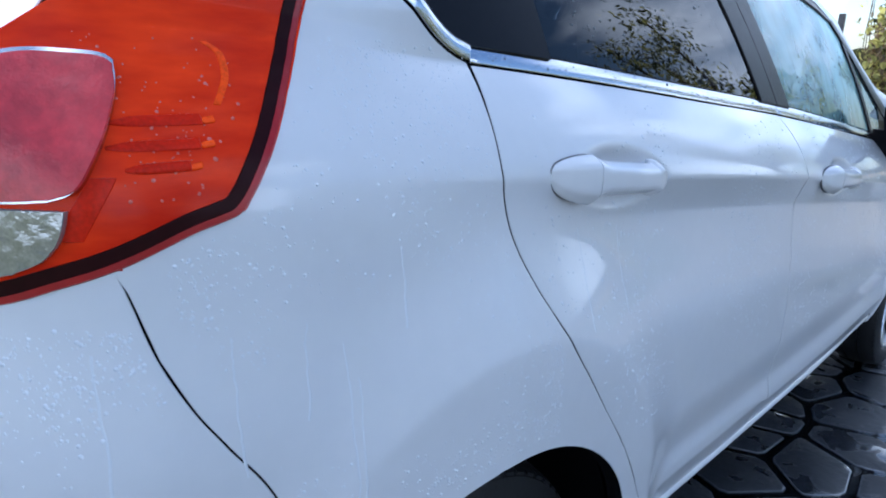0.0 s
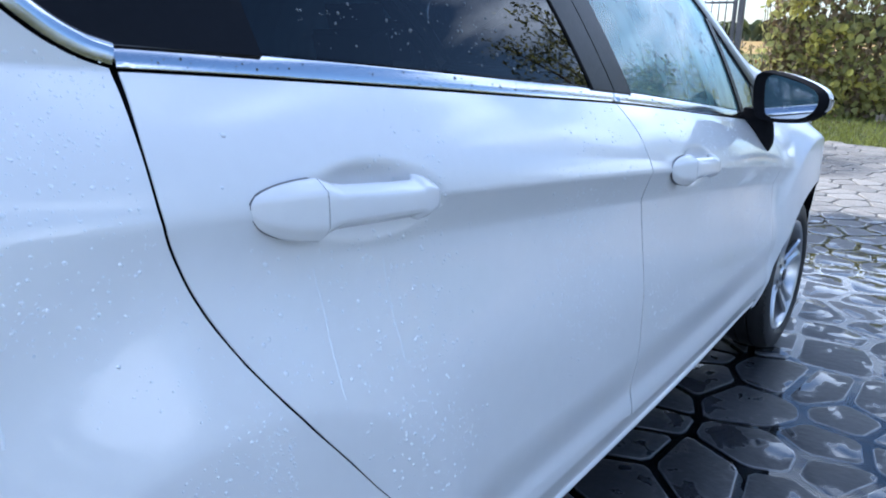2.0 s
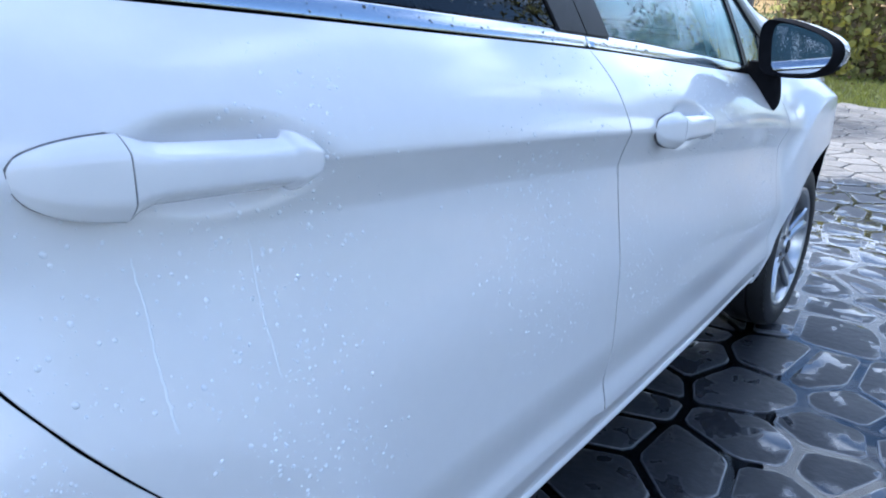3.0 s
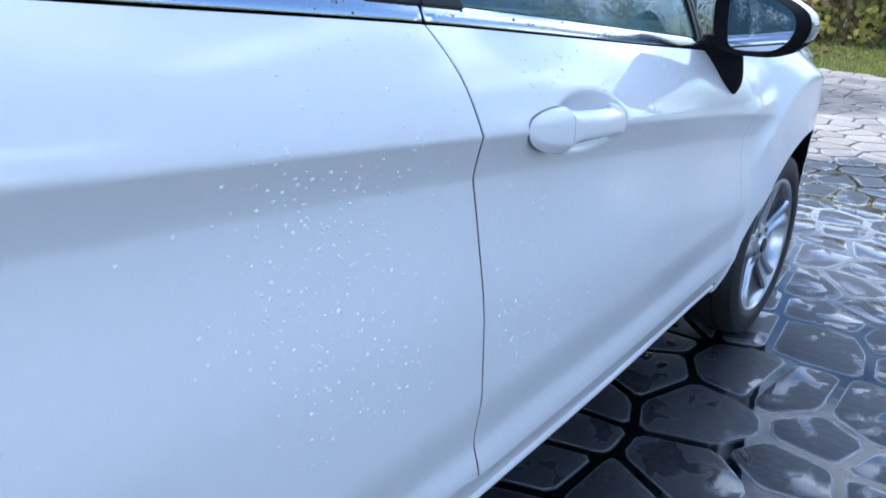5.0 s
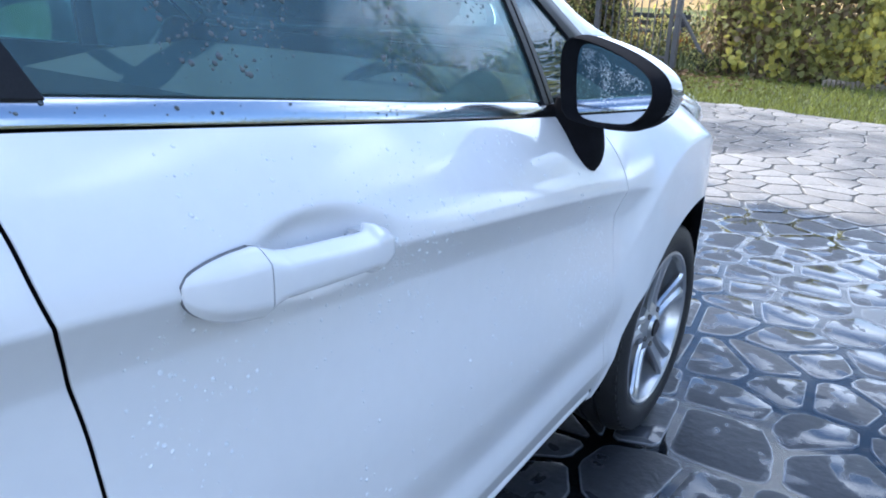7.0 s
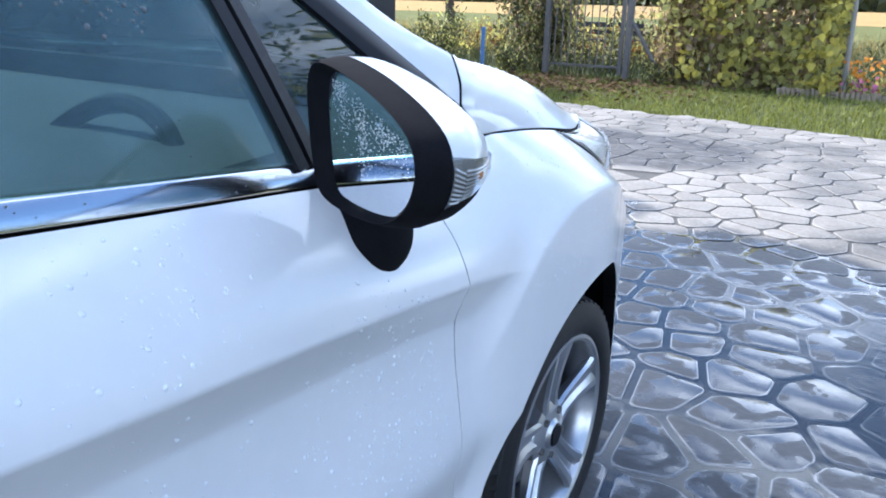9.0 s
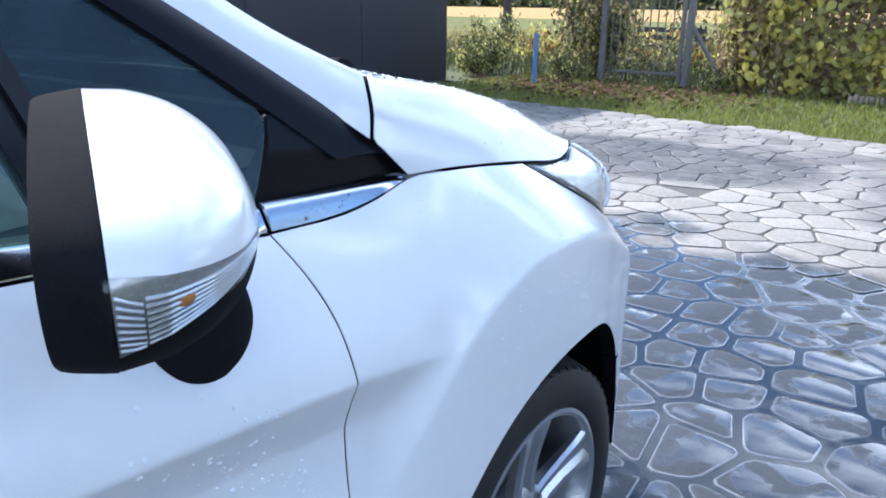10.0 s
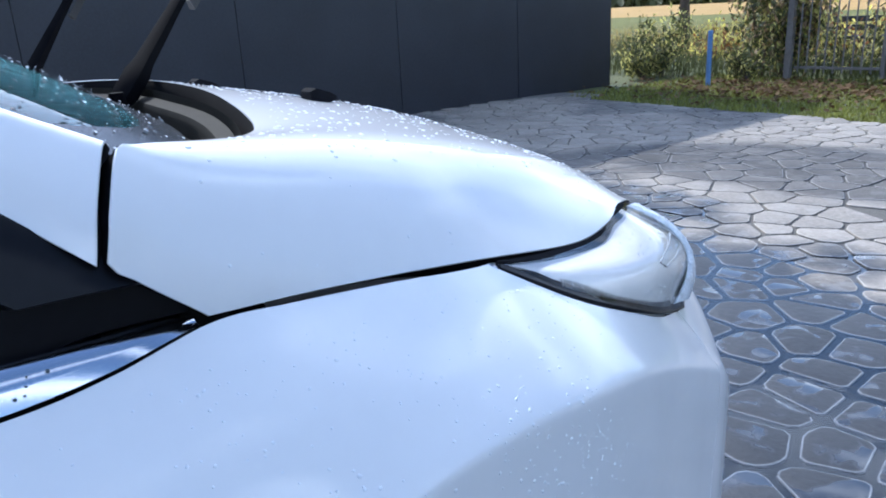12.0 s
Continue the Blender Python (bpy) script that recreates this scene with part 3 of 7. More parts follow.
def lie(x, y):
    """How high the paving lies: small dips all over, a shallow hollow beside the front wheel, a rise towards the verge."""
    dip = 0.0016 * noise.noise((x * 0.85, y * 0.85, 5.0)) + 0.0010 * noise.noise((x * 2.3, y * 2.3, 8.0))
    hollow = 0.0010 * math.exp(-((x - PUDDLE[0]) / PUDDLE[2]) ** 2 - ((y - PUDDLE[1]) / PUDDLE[3]) ** 2)
    up = min(1.0, max(0.0, (y - 4.75 - 0.5 * noise.noise((x * 0.9, 3.0, 1.0))) / 1.1))
    return dip - hollow + 0.004 * up * up * (3 - 2 * up)


def stone_geometry(p, poly, rng):
    """A slab with a rounded rim: outer foot, shoulder, top."""
    n = len(poly)
    # round the corners by cutting each one
    pts = []
    for k in range(n):
        a, q, b = poly[k - 1], poly[k], poly[(k + 1) % n]
        la, lb = np.linalg.norm(a - q), np.linalg.norm(b - q)
        pts += [q + (a - q) * min(0.25, 0.018 / la), q + (b - q) * min(0.25, 0.018 / lb)]
    tilt = (rng.rand(2) - 0.5) * 0.0036
    lift = (rng.rand() - 0.5) * 0.0013 + lie(*p)
    vs, c = [], np.mean(pts, axis=0)
    for shrink, z in ((0.0, -0.03), (0.0006, -0.0042), (0.0030, -0.0009), (0.0075, 0.0)):
        for q in pts:
            d = c - q
            r = q + d / np.linalg.norm(d) * shrink
            vs.append((r[0], r[1], z + lift + (r - p) @ tilt))
    m, fs = len(pts), []
    for ring in range(3):
        for k in range(m):
            fs.append((ring * m + k, ring * m + (k + 1) % m, (ring + 1) * m + (k + 1) % m, (ring + 1) * m + k))
    fs.append(tuple(range(3 * m, 4 * m)))
    return vs, fs


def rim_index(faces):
    """The shoulder between a stone's foot and its top takes the second material, paled to paint a wet glint."""
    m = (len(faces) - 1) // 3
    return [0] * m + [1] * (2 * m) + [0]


# ---- building beside the drive ----
CLAD = material("dark grey cladding", (0.020, 0.022, 0.030), 0.45, noise_scale=1.5, spread=0.3, fine=40, bump=0.0006, bump_scale=60)
SOFFIT = material("dark roof edge", (0.03, 0.03, 0.035), 0.6, noise_scale=5, spread=0.2)
shed = tagged(new("shed"), "dark grey clad outbuilding beside the paving", "building")
for k in range(8):
    bm = bmesh.new()
    y0 = 11.52 - 2.0 * (k + 1)
    box(bm, (-6.28, y0 + 0.0025, -0.03), (-6.10, y0 + 1.9975, 3.1), 0.004)
    part("wall_panel", bm, CLAD, shed)
for k in range(6):
    bm = bmesh.new()
    x0 = -6.29 - 1.0 * (k + 1)
    box(bm, (x0 + 0.004, 11.34, -0.03), (x0 + 0.996, 11.52, 3.1), 0.006)
    part("wall_panel", bm, CLAD, shed)
bm = bmesh.new()
box(bm, (-12.4, -4.6, 3.1), (-5.95, 11.68, 3.26), 0.02)
part("roof", bm, SOFFIT, shed)

# ---- leaves, grass, trees ----
def leaf_material(name, color, spread, through=0.35):
    m = material(name, color, 0.55, random_tint=spread, noise_scale=7, spread=0.15)
    m.node_tree.nodes["Principled BSDF"].inputs["Subsurface Weight"].default_value = 0.0
    nt = m.node_tree
    b, out = nt.nodes["Principled BSDF"], nt.nodes["Material Output"]
    tl, mx = nt.nodes.new("ShaderNodeBsdfTranslucent"), nt.nodes.new("ShaderNodeMixShader")
    src = b.inputs["Base Color"].links[0].from_socket
    nt.links.new(src, tl.inputs["Color"])
    mx.inputs[0].default_value = through
    nt.links.new(b.outputs[0], mx.inputs[1])
    nt.links.new(tl.outputs[0], mx.inputs[2])
    nt.links.new(mx.outputs[0], out.inputs["Surface"])
    return m


LEAF = leaf_material("vine leaf", (0.46, 0.43, 0.14), 0.5, 0.6)
LEAF_YELLOW = leaf_material("yellowing leaf", (0.62, 0.54, 0.12), 0.4, 0.55)
WITHERED = leaf_material("withered brown leaf", (0.30, 0.215, 0.115), 0.5, 0.4)
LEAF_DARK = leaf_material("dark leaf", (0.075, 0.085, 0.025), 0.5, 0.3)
GRASS = leaf_material("grass blade", (0.22, 0.23, 0.045), 0.45, 0.3)
BARK = material("bark", (0.075, 0.055, 0.04), 0.9, noise_scale=9, spread=0.4, bump=0.008, bump_scale=30)
STEM = material("dry stems", (0.16, 0.11, 0.055), 0.9, noise_scale=20, spread=0.4)
GREY_WOOD = material("weathered grey post", (0.34, 0.32, 0.30), 0.8, noise_scale=6, spread=0.3, fine=60, bump=0.002, bump_scale=80)
IRON = material("grey gate iron", (0.17, 0.155, 0.145), 0.6, 0.2, noise_scale=20, spread=0.3)


def leaves(name, centres, size, mat, parent=None, seed=1, face=None, jitter=0.9, heart=True):
    """Many small folded leaves, each turned its own way; face: the way most of them look."""
    rng = np.random.RandomState(seed)
    n = len(centres)
    prof = np.array([(0, 0, 0), (0.38, 0.16, 0.10), (0.50, 0.55, 0.12), (0.26, 0.95, 0.05), (0, 1.25, -0.06), (-0.26, 0.95, 0.05), (-0.50, 0.55, 0.12), (-0.38, 0.16, 0.10)] if heart else
                    [(0, 0, 0), (0.22, 0.4, 0.05), (0.20, 0.8, 0.05), (0, 1.3, -0.05), (-0.20, 0.8, 0.05), (-0.22, 0.4, 0.05)])
    prof = prof - (0, 0.5, 0)
    nrm = rng.normal(size=(n, 3)) * jitter + (np.array(face) if face is not None else rng.normal(size=(n, 3)))
    nrm /= np.linalg.norm(nrm, axis=1, keepdims=True)
    up = rng.normal(size=(n, 3)) * 0.6 + (0, 0, -1.0)
    a = np.cross(up, nrm)
    a /= np.linalg.norm(a, axis=1, keepdims=True)
    b = np.cross(nrm, a)
    s = size * (0.55 + 0.8 * rng.rand(n))
    P = centres[:, None] + s[:, None, None] * (prof[None, :, :1] * a[:, None] + prof[None, :, 1:2] * b[:, None] + prof[None, :, 2:] * nrm[:, None])
    k = len(prof)
    faces = []
    h = k // 2
    for i in range(n):
        o = i * k
        faces.append(tuple(o + j for j in range(0, h + 1)))
        faces.append(tuple(o + j for j in [0] + list(range(h, k))))
    return mesh_object(name, P.reshape(-1, 3), faces, mat, parent)


def blades(name, xy, height, mat, z=-0.035, seed=2):
    rng = np.random.RandomState(seed)
    n = len(xy)
    ang = rng.rand(n) * 2 * math.pi
    h = height * (0.5 + rng.rand(n))
    lean = rng.normal(size=(n, 2)) * 0.35
    w = 0.0045 + 0.004 * rng.rand(n)
    base = np.column_stack((xy, np.full(n, z)))
    sd = np.column_stack((np.cos(ang), np.sin(ang), np.zeros(n))) * w[:, None]
    mid = base + np.column_stack((lean * h[:, None] * 0.35, h * 0.6))
    top = base + np.column_stack((lean * h[:, None], h))
    V = np.stack((base - sd, base + sd, mid + sd * 0.8, mid - sd * 0.8, top), 1).reshape(-1, 3)
    F = []
    for i in range(n):
        o = 5 * i
        F += [(o, o + 1, o + 2, o + 3), (o + 3, o + 2, o + 4)]
    return mesh_object(name, V, F, mat)


rng = np.random.RandomState(11)
n = 26000
gx = rng.uniform(-5.6, 4.5, n)
gy = edge_y(gx) - 0.03 + (rng.rand(n) ** 1.25) * 3.7
tagged(blades("grass", np.column_stack((gx, gy)), 0.055, GRASS), "short green grass along the verge", "grass", kind="stuff")
n = 15000
gx = rng.uniform(-13, 3.5, n)
gy = 12.9 + 13 * rng.rand(n) ** 1.4
tagged(blades("rough_grass", np.column_stack((gx, gy)), 0.30, LEAF_DARK, seed=7), "long rough grass behind the gate", "grass", kind="stuff")

# vine-covered fence
hedge = tagged(new("vine_hedge"), "climbing vine with yellowing and withered heart-shaped leaves covering the fence", "hedge")


def hedge_points(n, x0, x1, top, y0, depth, seed, gap=0.42):
    r = np.random.RandomState(seed)
    out = []
    while len(out) < n:
        x, z = r.uniform(x0, x1), r.rand() * top
        f = noise.noise((x * 0.9, z * 0.9, seed)) + 0.5 * noise.noise((x * 2.6, z * 2.6, seed + 9))
        if f < -gap + 0.35 * max(0, 0.35 - z):
            continue
        if z > top - 0.45 * (1 + noise.noise((x * 1.3, 0, 4))):
            continue
        out.append((x, y0 - depth * r.rand() * (0.4 + 0.6 * (f + 0.5)), z))
    return np.array(out)


def kindred(name, pts, size, mat, seed, face):
    ob = leaves(name, pts, size, mat, hedge, seed, face)
    ob["kind"] = "stuff"
    return ob


toward = (0.15, -1.0, 0.55)
kindred("green_leaf", hedge_points(900, -2.2, 0.36, 2.9, 13.05, 0.45, 3, 0.16), 0.090, LEAF, 21, toward)
kindred("green_leaf", hedge_points(420, -1.0, 0.30, 2.9, 12.98, 0.40, 6, 0.30), 0.105, LEAF, 24, toward)
kindred("yellow_leaf", hedge_points(560, -1.8, 0.36, 2.8, 12.95, 0.45, 4, 0.05), 0.090, LEAF_YELLOW, 22, toward)
kindred("withered_leaf", hedge_points(1900, -2.2, 0.36, 2.5, 13.15, 0.40, 7, 0.5), 0.075, WITHERED, 25, toward)
# back layer in the dark leaf colour, painting shade inside the hedge
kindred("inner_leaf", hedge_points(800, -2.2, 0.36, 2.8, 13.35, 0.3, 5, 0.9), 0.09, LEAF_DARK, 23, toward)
for k in range(110):
    bm = bmesh.new()
    x = -2.3 + 2.6 * rng.rand()
    y = 13.0 + 0.2 * rng.rand()
    pts, px = [], x
    for z in np.linspace(-0.04, 1.2 + 1.4 * rng.rand(), 7):
        px += (rng.rand() - 0.5) * 0.09
        pts.append((px, y + (rng.rand() - 0.5) * 0.05, z))
    tube(bm, pts, 0.007, 5)
    part("vine_stem", bm, STEM, hedge)


def bush(name, label, c, r, h, count, mats, size, seed, category="bush", heart=False):
    """Twigs from one root with leaves in uneven clumps round their ends."""
    root = tagged(new(name), label, category, group="shrubs behind the gate" if "autumn" in label else "")
    rr = np.random.RandomState(seed)
    tips = []
    for k in range(9):
        a, e = rr.rand() * 2 * math.pi, 0.3 + 0.7 * rr.rand()
        tip = Vector((c[0] + r * e * math.cos(a), c[1] + r * e * math.sin(a) * 0.7, c[2] + h * (0.35 + 0.6 * rr.rand())))
        bm = bmesh.new()
        b0 = Vector(c)
        tube(bm, [b0 + Vector((0.03 * rr.randn(), 0.03 * rr.randn(), 0)), b0.lerp(tip, 0.5) + Vector((0.05 * rr.randn(), 0.05 * rr.randn(), 0.05)), tip], 0.012, 5, [1, 0.7, 0.3])
        part("twig", bm, BARK, root)
        tips.append(tip)
    for mi, mat in enumerate(mats):
        pts = []
        for k in range(count // len(mats)):
            t = tips[rr.randint(len(tips))]
            q = Vector(c).lerp(t, 0.35 + 0.7 * rr.rand())
            pts.append((q.x + 0.13 * r * rr.randn(), q.y + 0.13 * r * rr.randn(), max(c[2], q.z + 0.11 * h * rr.randn())))
        ob = leaves("foliage", np.array(pts), size, mat, root, seed + mi, None, heart=heart)
        ob["kind"] = "stuff"
    return root


bush("shrub", "straggling shrub with yellow-green leaves beside the gate", (-4.55, 13.2, -0.03), 1.0, 2.4, 3000, (LEAF, LEAF_DARK, LEAF_DARK, WITHERED), 0.075, 31)
bush("shrub", "dense browning shrub beside the gate post", (-4.30, 13.3, -0.03), 0.75, 1.7, 2200, (LEAF_DARK, WITHERED, LEAF), 0.075, 37)
bush("shrub", "low dark shrub by the blue pipe", (-4.45, 12.55, -0.03), 0.40, 0.50, 900, (LEAF_DARK, LEAF_DARK, LEAF), 0.05, 38)
bush("shrub", "green and yellow shrub seen through the gate", (-3.55, 14.3, -0.03), 0.85, 0.75, 1300, (LEAF, LEAF_DARK, LEAF_DARK), 0.06, 39)
bush("shrub", "browning shrub seen through the gate", (-3.2, 16.6, -0.03), 1.3, 1.3, 1500, (WITHERED, LEAF_DARK, LEAF), 0.09, 40)
bush("shrub", "low dark shrub at the foot of the gate post", (-2.05, 12.75, -0.03), 0.42, 0.42, 420, (LEAF_DARK, LEAF), 0.05, 32)
bush("shrub", "feathery light green shrub on the fence", (-1.75, 13.0, -0.03), 0.6, 2.6, 900, (LEAF, LEAF), 0.07, 33)
bush("shrub", "dark shrub behind the flowers", (1.25, 14.6, -0.03), 0.9, 1.2, 700, (LEAF_DARK,), 0.08, 34)
bush("shrub", "grey-green weeds beside the shed", (-6.2, 13.0, -0.03), 0.9, 1.0, 1900, (LEAF, LEAF_DARK, LEAF_DARK), 0.065, 35)
bush("shrub", "grey-green weeds beside the shed", (-6.15, 12.45, -0.03), 0.6, 0.55, 1200, (LEAF_DARK, LEAF_DARK, LEAF), 0.055, 36)

# ---- bench behind the gate ----
BENCH = material("weathered dark bench wood", (0.055, 0.052, 0.055), 0.7, noise_scale=8, spread=0.3, fine=50, bump=0.001, bump_scale=70)
bench = tagged(new("garden_bench"), "weathered dark wooden bench in the garden behind the gate", "bench")
for nm, y, z, tall in (("seat_board", 15.42, 0.44, 0.04), ("seat_board", 15.56, 0.44, 0.04), ("seat_board", 15.70, 0.44, 0.04), ("back_board", 15.80, 0.58, 0.09), ("back_board", 15.82, 0.72, 0.09)):
    bm = bmesh.new()
    deep = 0.055 if nm == "seat_board" else 0.014
    box(bm, (-4.75, y - deep, z - tall / 2), (-3.35, y + deep, z + tall / 2), 0.006)
    part(nm, bm, BENCH, bench)
for x in (-4.62, -3.48):
    for y, top in ((15.42, 0.42), (15.775, 0.78)):
        bm = bmesh.new()
        box(bm, (x - 0.03, y - 0.025, -0.06), (x + 0.03, y + 0.005, top), 0.004)
        part("leg", bm, BENCH, bench)

# ---- gate, posts ----
gate = tagged(new("garden_gate"), "grey iron bar gate, closed, between the shrubs", "gate")
for z in (0.17, 1.75):
    bm = bmesh.new()
    box(bm, (-3.93, 12.885, z - 0.018), (-2.73, 12.915, z + 0.018), 0.004)
    part("rail", bm, IRON, gate)
for k in range(10):
    bm = bmesh.new()
    x = -3.88 + 0.122 * k
    tube(bm, [(x, 12.90, 0.10), (x, 12.90, 1.88)], 0.011, 8)
    part("bar", bm, IRON, gate)
bm = bmesh.new()
box(bm, (-2.775, 12.87, 0.05), (-2.725, 12.93, 1.9), 0.006)
part("stile", bm, IRON, gate)


def post(name, label, x, y, r, h, mat, lean=0.0, square=False):
    bm = bmesh.new()
    if square:
        box(bm, (x - r, y - r, -0.1), (x + r, y + r, h), 0.006)
    else:
        tube(bm, [(x, y, -0.1), (x + lean * 0.5, y, h * 0.5), (x + lean, y, h)], r, 12)
    return tagged(part(name, bm, mat), label, "post")


post("gate_post", "square grey gate post with a diagonal brace", -2.645, 12.9, 0.045, 2.0, IRON, square=True)
bm = bmesh.new()
tube(bm, [(-2.60, 12.9, 0.86), (-2.03, 12.9, 0.02)], 0.032, 8)
tagged(part("gate_brace", bm, IRON), "diagonal grey brace propping the gate post", "brace")
post("gate_post", "dark grey post at the hinge side of the gate", -4.02, 12.9, 0.045, 2.0, IRON, square=True)
post("fence_post", "weathered grey round fence post by the flowers", 0.44, 12.95, 0.036, 2.3, GREY_WOOD, -0.10)
post("fence_post", "weathered grey round fence post by the flowers", 3.4, 12.95, 0.036, 2.3, GREY_WOOD, -0.03)
BLUE = material("blue painted pipe", (0.10, 0.20, 0.42), 0.5, noise_scale=14, spread=0.3)
post("marker_post", "short blue painted pipe standing in the verge", -4.67, 11.9, 0.035, 0.74, BLUE)
PALE_LOG = material("pale weathered log", (0.34, 0.27, 0.20), 0.85, noise_scale=9, spread=0.35, fine=70, bump=0.002, bump_scale=80)
edging = tagged(new("log_edging"), "low pale log edging along the flower bed", "edging")
for k in range(34):
    bm = bmesh.new()
    x = -0.35 + 0.062 * k
    tube(bm, [(x, 12.72, -0.05), (x, 12.72, 0.055 + 0.035 * rng.rand())], 0.027, 7)
    part("log", bm, PALE_LOG, edging)
for nm, lab, colr, cx, cz, cnt, sd in (("flowers", "orange flowers behind the log edging", (0.80, 0.30, 0.02), 0.80, 0.36, 110, 41), ("flowers", "pink flowers behind the log edging", (0.66, 0.20, 0.42), 0.72, 0.10, 80, 42), ("flowers", "orange flowers behind the log edging", (0.70, 0.35, 0.04), 0.28, 0.15, 40, 43)):
    r = np.random.RandomState(sd)
    pts = np.column_stack((cx + 0.28 * r.randn(cnt), 13.1 + 0.15 * r.randn(cnt), np.abs(cz + 0.10 * r.randn(cnt))))
    ob = tagged(new(nm), lab, "flowers", group="flower clumps behind the edging")
    leaves("petals", pts, 0.05, leaf_material("petal", colr, 0.3), ob, sd, (0, -1, 0.8))["kind"] = "stuff"
    stems = np.column_stack((cx + 0.32 * r.randn(160), 13.1 + 0.18 * r.randn(160), np.abs(cz * 0.55 + 0.10 * r.randn(160))))
    leaves("flower_leaf", stems, 0.06, LEAF, ob, sd + 50, None, heart=False)["kind"] = "stuff"


def tree(label, base, height, spread, count, mats, seed, size=0.16, lowest=0.28):
    """A tapered trunk, forking limbs, and leaves gathered in uneven clumps at the limbs' ends."""
    root = tagged(new("tree"), label, "tree", group="trees beyond the lawn" if "beyond the lawn" in label else "")
    r = np.random.RandomState(seed)
    b = Vector(base)
    bm = bmesh.new()
    fork = b + Vector((0.12 * r.randn(), 0.1 * r.randn(), height * lowest))
    tube(bm, [b, b.lerp(fork, 0.5) + Vector((0.05 * r.randn(), 0, 0)), fork, fork + Vector((0.1 * r.randn(), 0.1, height * 0.35))], 0.05 * height ** 0.75, 10, [1.25, 0.9, 0.8, 0.3])
    part("trunk", bm, BARK, root)
    ends = []
    for k in range(9):
        a = 2 * math.pi * (k + 0.6 * r.rand()) / 9
        e = fork + Vector((math.cos(a) * spread * (0.55 + 0.45 * r.rand()), math.sin(a) * spread * (0.55 + 0.45 * r.rand()), height * (0.12 + 0.5 * r.rand())))
        m = fork.lerp(e, 0.5) + Vector((0, 0, -0.04 * height + 0.06 * height * r.rand()))
        bm = bmesh.new()
        tube(bm, [fork, m, e], 0.018 * height ** 0.75, 7, [1.2, 0.8, 0.3])
        part("limb", bm, BARK, root)
        ends += [e, m.lerp(e, 0.6), m]
    for mi, mat in enumerate(mats):
        P = []
        for k in range(count // len(mats)):
            e = ends[r.randint(len(ends))]
            v = Vector(r.randn(3)) * spread * 0.17
            P.append((e.x + v.x, e.y + v.y, e.z + v.z * 0.8 + 0.03 * height))
        leaves("crown", np.array(P), size, mat, root, seed + 5 + mi, None, heart=False)["kind"] = "stuff"
    return root


tree("gnarled fruit tree on the meadow behind the garden", (-10.6, 20.5, -0.05), 4.6, 2.4, 2600, (LEAF, LEAF_DARK), 61, 0.13)
tree("leafy garden tree beyond the lawn", (12.5, -2.0, -0.05), 4.6, 2.6, 4200, (LEAF_DARK, LEAF), 62, 0.15)
tree("leafy garden tree beyond the lawn", (14.5, 5.5, -0.05), 4.2, 2.6, 4200, (LEAF_DARK, LEAF), 63, 0.15)
tree("leafy garden tree beyond the lawn", (8.0, -9.5, -0.05), 7.0, 2.8, 4800, (LEAF_DARK, LEAF), 64, 0.15)
tree("dark garden tree beyond the lawn", (9.5, 12.5, -0.05), 4.6, 2.4, 4200, (LEAF_DARK, LEAF), 66, 0.15)
tree("dark garden tree beyond the lawn", (13.0, 9.0, -0.05), 4.8, 2.6, 4200, (LEAF_DARK, LEAF), 67, 0.15)
tree("bare-crowned tree behind the vine hedge", (3.4, 17.0, -0.05), 4.4, 1.9, 1500, (LEAF, LEAF_YELLOW), 65, 0.13)
tree("tall leafy tree behind the vine hedge", (6.6, 18.6, -0.05), 8.6, 2.7, 5200, (LEAF_DARK, LEAF), 68, 0.17, 0.3)
# far hedgerow on the horizon
fr = np.random.RandomState(71)
pts = np.column_stack((fr.uniform(-330, 210, 5200), 192 + 6 * fr.rand(5200), 5.0 * fr.rand(5200) ** 0.7))
pts[:, 2] *= 0.6 + 0.4 * np.sin(pts[:, 0] * 0.05) ** 2
tagged(leaves("far_hedgerow", pts, 3.2, LEAF_DARK, None, 72, (0, -1, 0.4)), "dark far hedgerow beyond the field", "hedgerow", kind="stuff")
pts = np.column_stack((16 + 1.5 * fr.rand(2600), fr.uniform(-20, 22, 2600), 2.6 * fr.rand(2600)))
tagged(leaves("boundary_hedge", pts, 0.34, LEAF_DARK, None, 73, (-1, 0, 0.4)), "clipped dark boundary hedge beyond the lawn", "hedge", kind="stuff")

# ---- fallen leaves on the verge near the gate ----
LITTER = leaf_material("fallen brown leaf", (0.125, 0.080, 0.042), 0.5, 0.1)
LITTER.node_tree.nodes["Principled BSDF"].inputs["Roughness"].default_value = 0.9
LITTER.node_tree.nodes["Principled BSDF"].inputs["Specular IOR Level"].default_value = 0.08
fr = np.random.RandomState(81)
pts = np.column_stack((-3.4 + 1.15 * fr.randn(1500), 11.6 + 0.75 * fr.randn(1500), 0.0 + 0.05 * fr.rand(1500)))
pts = pts[(pts[:, 1] < 12.8) & (pts[:, 1] > 9.75) & (pts[:, 0] > -5.9)]
tagged(leaves("leaf_litter", pts, 0.055, LITTER, None, 82, (0, 0, 2.0), 0.6), "fallen brown leaves scattered on the grass", "leaves", kind="stuff")

RUST = leaf_material("rust-brown leaf", (0.24, 0.10, 0.030), 0.5, 0.35)
STRAW = leaf_material("straw-coloured grass", (0.36, 0.27, 0.09), 0.4, 0.3)
fr = np.random.RandomState(91)
gx, gy = fr.uniform(-16, 2, 5200), fr.uniform(15.5, 27, 5200)
tagged(blades("dry_grass", np.column_stack((gx, gy)), 0.42, STRAW, seed=92), "dry yellow grass on the meadow", "grass", kind="stuff")
